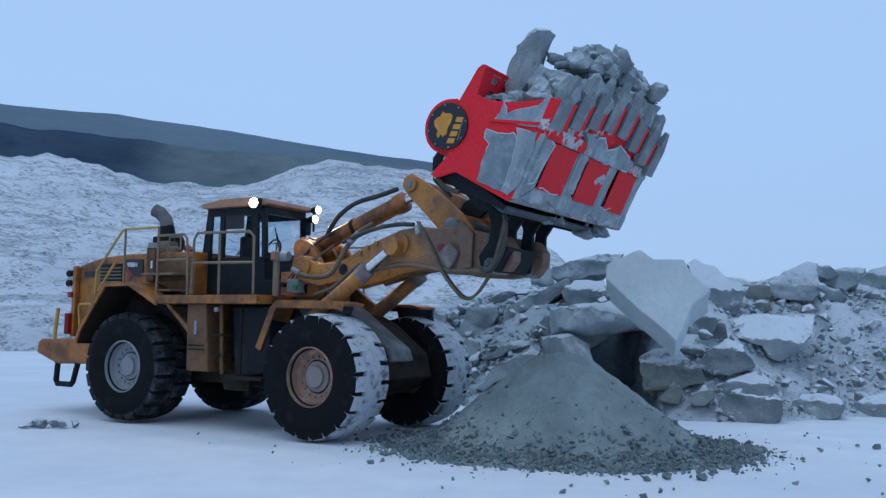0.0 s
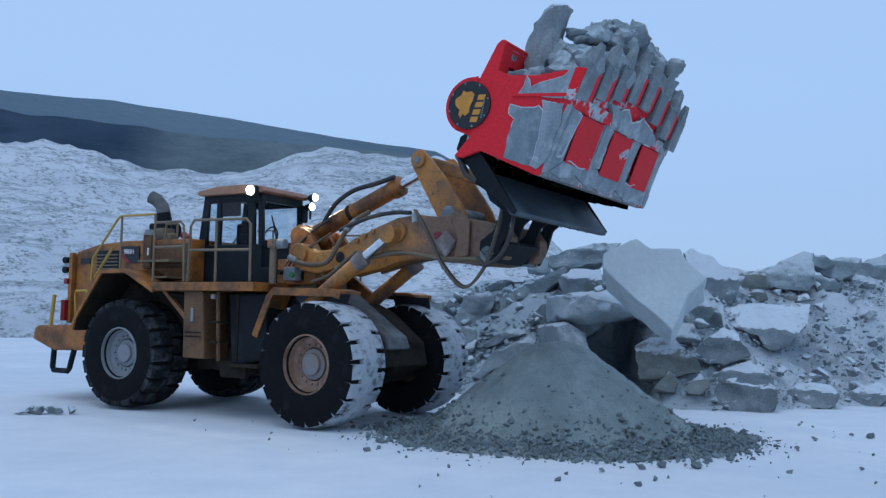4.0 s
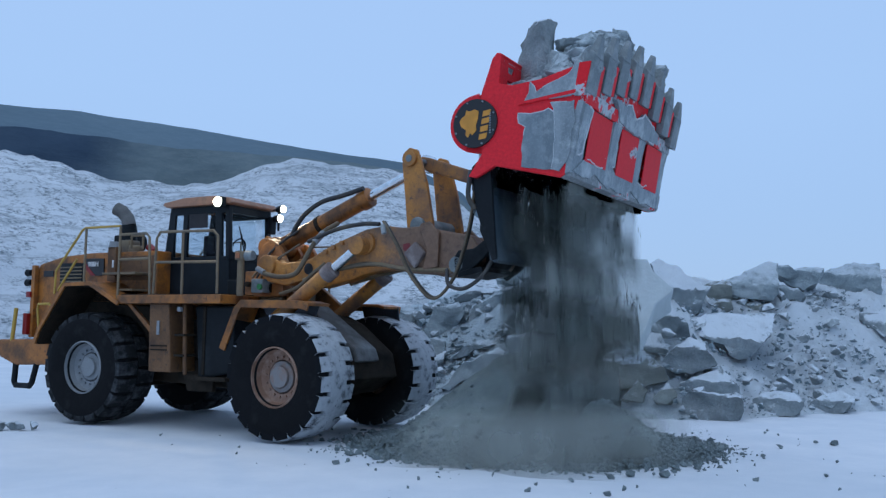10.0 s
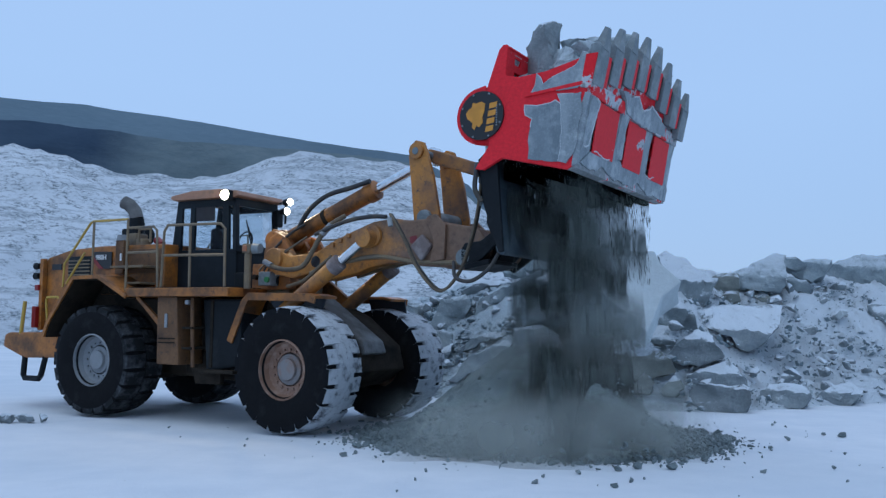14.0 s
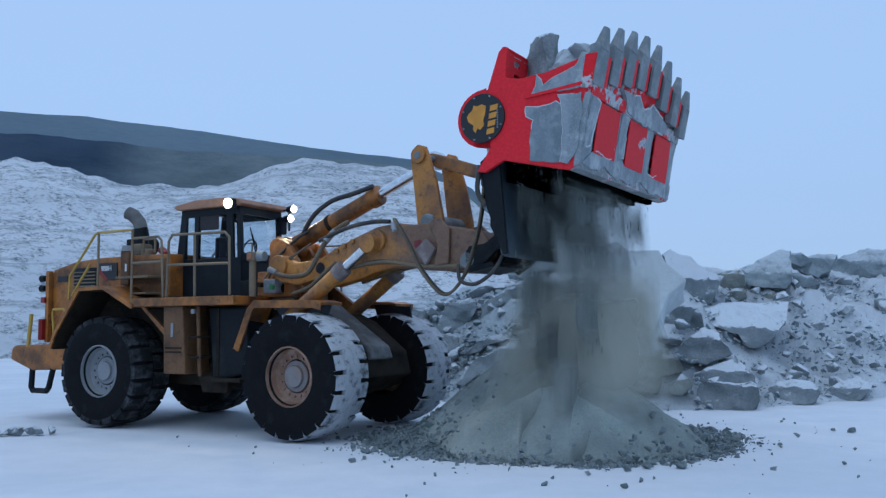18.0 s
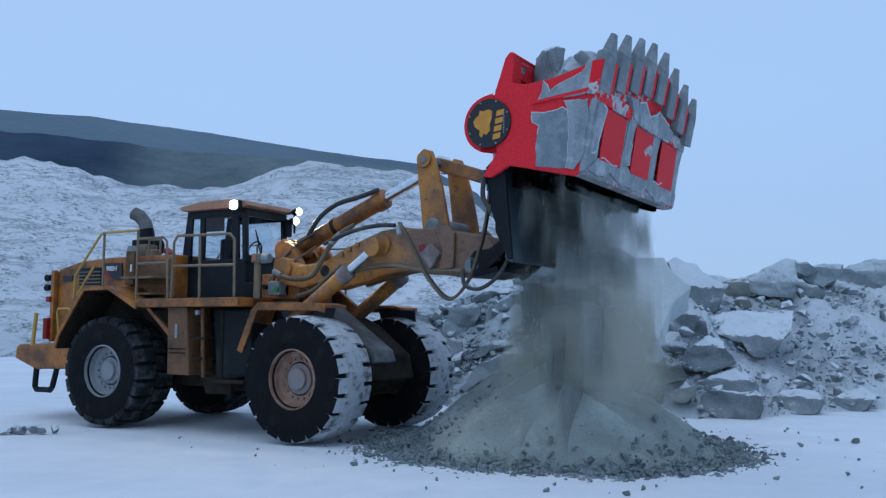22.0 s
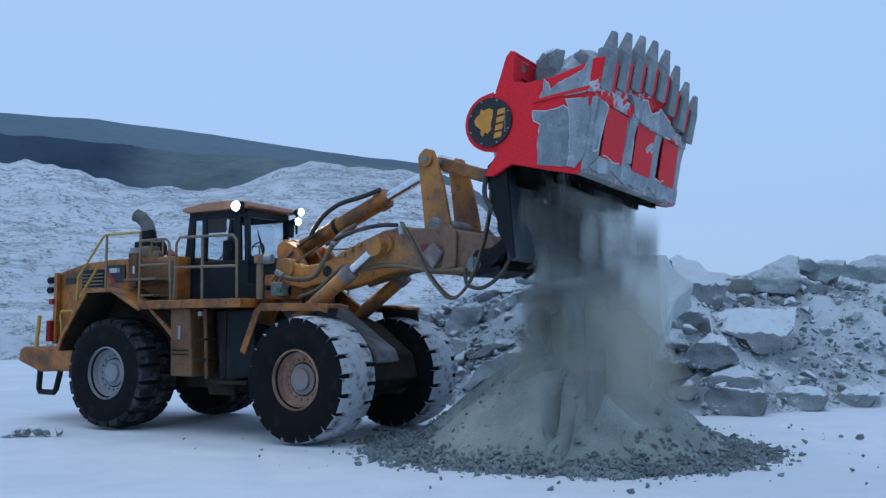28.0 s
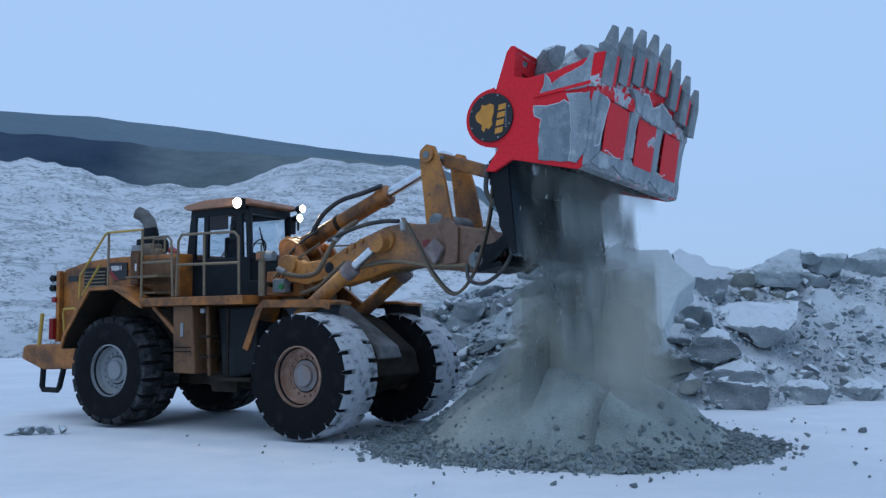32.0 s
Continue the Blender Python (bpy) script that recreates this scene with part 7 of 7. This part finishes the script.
def dust_sheet(k, wide, tall):
    def at(i, j):
        y = -wide / 2 + wide * j / 40
        return (0.18 * math.sin(y * 2.1 + k) + 0.08 * math.sin(y * 5.3 + 2 * k), y, -tall / 2 + tall * i / 10)
    return tagged(grid_mesh("dust_cloud", 11, 41, at, VEIL_THIN), "thin drifting veil of pale stone dust", "dust", "dust over the heap", "stuff")


def low_sheet(k):
    def at(i, j):
        y = -1.7 + 3.4 * j / 40
        return (0.2 * math.sin(y * 1.7 + k) + 0.08 * math.sin(y * 4.3 + 2 * k), y, -0.65 + 1.3 * i / 10)
    return tagged(grid_mesh("dust_cloud", 11, 41, at, VEIL_LOW), "low billow of grey dust at the heap's foot", "dust", "dust over the heap", "stuff")


def column_sheet(k):
    def at(i, j):
        y = -1.08 + 2.16 * j / 40
        return (0.10 * math.sin(y * 1.9 + k) + 0.04 * math.sin(y * 4.9 + 2 * k), y * (1.45 - 0.08 * min(i, 6)), -1.25 + 2.5 * i / 10)
    return tagged(grid_mesh("dust_cloud", 11, 41, at, VEIL_COLUMN), "pale tan column of dust under the bucket, tinted as if lamplit", "dust", "dust over the heap", "stuff")


COLUMNS = [(column_sheet(k), k) for k in range(3)]
LOWS = [(low_sheet(k), k) for k in range(5)]
PUFFS = [(dust_sheet(k, 2.6 + 0.5 * (k % 3), 1.7 + 0.25 * (k % 2)), k) for k in range(3)]


# ---- what moves ----
def rot_xz(deg):
    """A turn that carries x towards z."""
    return pose(0, 0, 0, 0, -deg, 0)


TILT = [(0, 47.0), (1.0, 46.4), (1.4, 45.8), (2, 44.7), (2.5, 41.3), (3, 36.6), (3.5, 33.3), (4.5, 24.9), (5.5, 16.3), (6, 11.2), (6.5, 6.4), (7, 2.3), (7.4, 0.2), (8, 0.0), (15, 0.0), (19, 0.3), (32, 0.4)]
SHELL = [(0, -16.2), (1.0, -16.2), (1.5, -12.4), (2, -7.3), (2.5, -8.7), (3, -14.0), (3.5, -14.2), (4.5, -9.6), (5.5, -4.7), (6, -4.0), (6.5, -3.6), (7, -2.2), (7.5, -0.8), (8, -0.6), (15, -0.6), (19, -0.5), (32, -0.5)]


def bucket_pose(t):
    return FRONT_W @ Matrix.Translation(ARM_PIN) @ rot_xz(lerp(t, TILT))


def shell_local(t):
    return Matrix.Translation(HINGE - ARM_PIN) @ rot_xz(lerp(t, SHELL) - lerp(t, TILT))


def shell_pose(t):
    return bucket_pose(t) @ shell_local(t)


MOVES = (0, 1.0, 1.4, 1.5, 2, 2.5, 3, 3.5, 4.5, 5.5, 6, 6.5, 7, 7.5, 8)


def motions():
    keys = MOVES + (15, 19, 32)
    walk(bucket, [(t, bucket_pose(t)) for t in keys])
    walk(shell, [(t, shell_local(t)) for t in keys])
    bells, barrels, rods, links = [], [], [], []
    for t in keys:
        a = BELL_BASE + 38.5 * lerp(t, TILT) / 46.0
        pin = BELL_PIVOT + Vector((math.cos(radians(a)), 0, math.sin(radians(a)))) * BELL_REACH
        bells.append((t, FRONT @ Matrix.Translation(BELL_PIVOT) @ rot_xz(a - 90)))
        d = pin - TILT_BASE
        e = math.degrees(math.atan2(d.z, d.x))
        barrels.append((t, FRONT @ Matrix.Translation(TILT_BASE) @ rot_xz(e)))
        rods.append((t, FRONT @ Matrix.Translation(pin) @ rot_xz(e)))
        q = ARM_PIN + rot_xz(lerp(t, TILT)) @ Vector((0.20, 0, 1.40))
        g = q - pin
        links.append((t, FRONT @ Matrix.Translation(pin) @ rot_xz(math.degrees(math.atan2(g.z, g.x)))))
    for ob, rows in ((bell, bells), (barrel, barrels), (tilt_rod, rods), (tilt_link, links)):
        walk(ob, rows)
    # rocks ride in the shell and settle as it empties
    sinks = [(0, 0), (6, 0.05), (9, 0.15), (12, 0.34), (15, 0.52), (19, 0.76), (25, 0.93), (32, 1.0)]
    for ob, at, sink, tilt, seed in LOAD:
        rows = []
        for t in MOVES + (9, 10.5, 12, 13.5, 15, 17, 19, 25, 32):
            k = lerp(t, sinks)
            rows.append((t, shell_pose(t) @ pose(at.x - 0.35 * max(at.x - 1.0, 0) * k, at.y, at.z - sink * k, 8 * k * math.sin(seed), -tilt + 10 * k * math.cos(seed * 1.7), seed * 37 % 50 - 25 if sink and seed else 0)))
        walk(ob, rows)
    for ob, x, y, z, turn in HANGING:
        walk(ob, [(t, shell_pose(t) @ pose(x, y, z + lerp(t, [(0, 0), (1.0, 0), (2.0, 0.48), (32, 0.48)]), turn * 0.2, 0, turn)) for t in MOVES + (15, 32)])
    # each cloud waits in the bucket, falls and ends in the heap
    for ob, t0, dx, dy, turn, v0, drift in FALLS:
        rest = Matrix.Translation((0.80 + dx, dy, 0.48)) @ pose(0, 0, 0, 0, 0, turn)
        rows = [(t, shell_pose(t) @ rest) for t in MOVES if t < t0 - 0.3]
        start = shell_pose(t0) @ rest
        level = FRONT_W @ pose(0, 0, 0, 0, 0, turn)
        across = (FRONT_W.to_3x3() @ Vector((0, 1, 0)))
        level.translation = start.translation
        rows.append((t0 - 0.2, start))
        rows.append((t0, level))
        for k in range(1, 14):
            s = k * 0.11
            m = level.copy()
            m.translation = level.translation + across * (drift * s) - Vector((0, 0, v0 * s + 2.2 * s * s))
            if m.translation.z < -1.0:
                break
            rows.append((t0 + s, m))
        end = rows[-1][1].copy()
        end.translation.z = -1.05
        rows.append((rows[-1][0] + 0.1, end))
        rows = [r for r in rows if r[0] < 31.95] + [(32.0, rows[-1][1] if rows[-1][0] <= 32.0 else level)]
        if t0 + 1.5 > 32.0:
            rows[-1] = (32.0, [r[1] for r in rows if r[0] < 31.95][-1])
        walk(ob, rows)
    for ob, k in PUFFS:
        x, y = 1.7 + 0.22 * k, 12.2 + 0.55 * k
        rows = [(0, -1.6), (7.0, -1.6), (8.0, 1.0), (9.0, 1.75), (10, 1.5), (13, 1.25), (14.4, 1.2), (16.0, -1.3), (32, -1.6)]
        walk(ob, [(t, pose(x + 0.15 * math.sin(t * 0.7 + k), y, z + 0.12 * math.sin(t + 2 * k), 0, 0, 62 + 14 * k + 5 * math.sin(t * 0.4 + k))) for t, z in rows])
    # dry dust billows up between the heap and the bucket
    under = (shell_pose(15) @ Matrix.Translation((0.80, 0, 0))).translation
    for ob, k in COLUMNS:
        off = FRONT_W.to_3x3() @ Vector((0.05, -0.7 + 0.6 * k, 0))
        rows = [(0, -1.6), (14.8 + 0.4 * k, -1.6), (16.4 + 0.3 * k, 1.35), (18, 1.55), (20, 1.45), (22, 1.55), (24, 1.48), (26, 1.56), (28, 1.47), (30, 1.54), (32, 1.5)]
        walk(ob, [(t, pose(under.x - 0.16 + off.x * 0.4 + 0.1 * math.sin(t * 0.7 + k), under.y + off.y, z + 0.06 * math.sin(t + 2 * k), 0, 0, 76 + 9 * k + 4 * math.sin(t * 0.4 + k))) for t, z in rows])
    for ob, k in LOWS:
        x, y = 0.75 + 0.42 * k, 10.95 + 0.10 * (k % 3) + 0.16 * k
        rows = [(0, -1.2), (9.0, -1.2), (9.9, 0.25), (11, 0.36), (13, 0.34), (14.6, 0.34), (15.6, 0.0), (16.2, -1.0), (32, -1.2)]
        walk(ob, [(t, pose(x + 0.12 * math.sin(t * 0.8 + k), y, z + 0.08 * math.sin(t * 1.3 + 2 * k), 0, 0, 82 + 7 * (k % 3) + 4 * math.sin(t * 0.5 + k))) for t, z in rows])
    grow = [(0, -1.0), (8.5, -1.0), (10, -0.86), (12, -0.66), (14, -0.48), (17, -0.30), (22, -0.12), (28, -0.02), (32, 0.0)]
    walk(heap_new, [(t, pose(0, 0, z)) for t, z in grow])
    walk(fresh_stones, [(t, pose(0, 0, z * 0.45)) for t, z in grow])


motions()
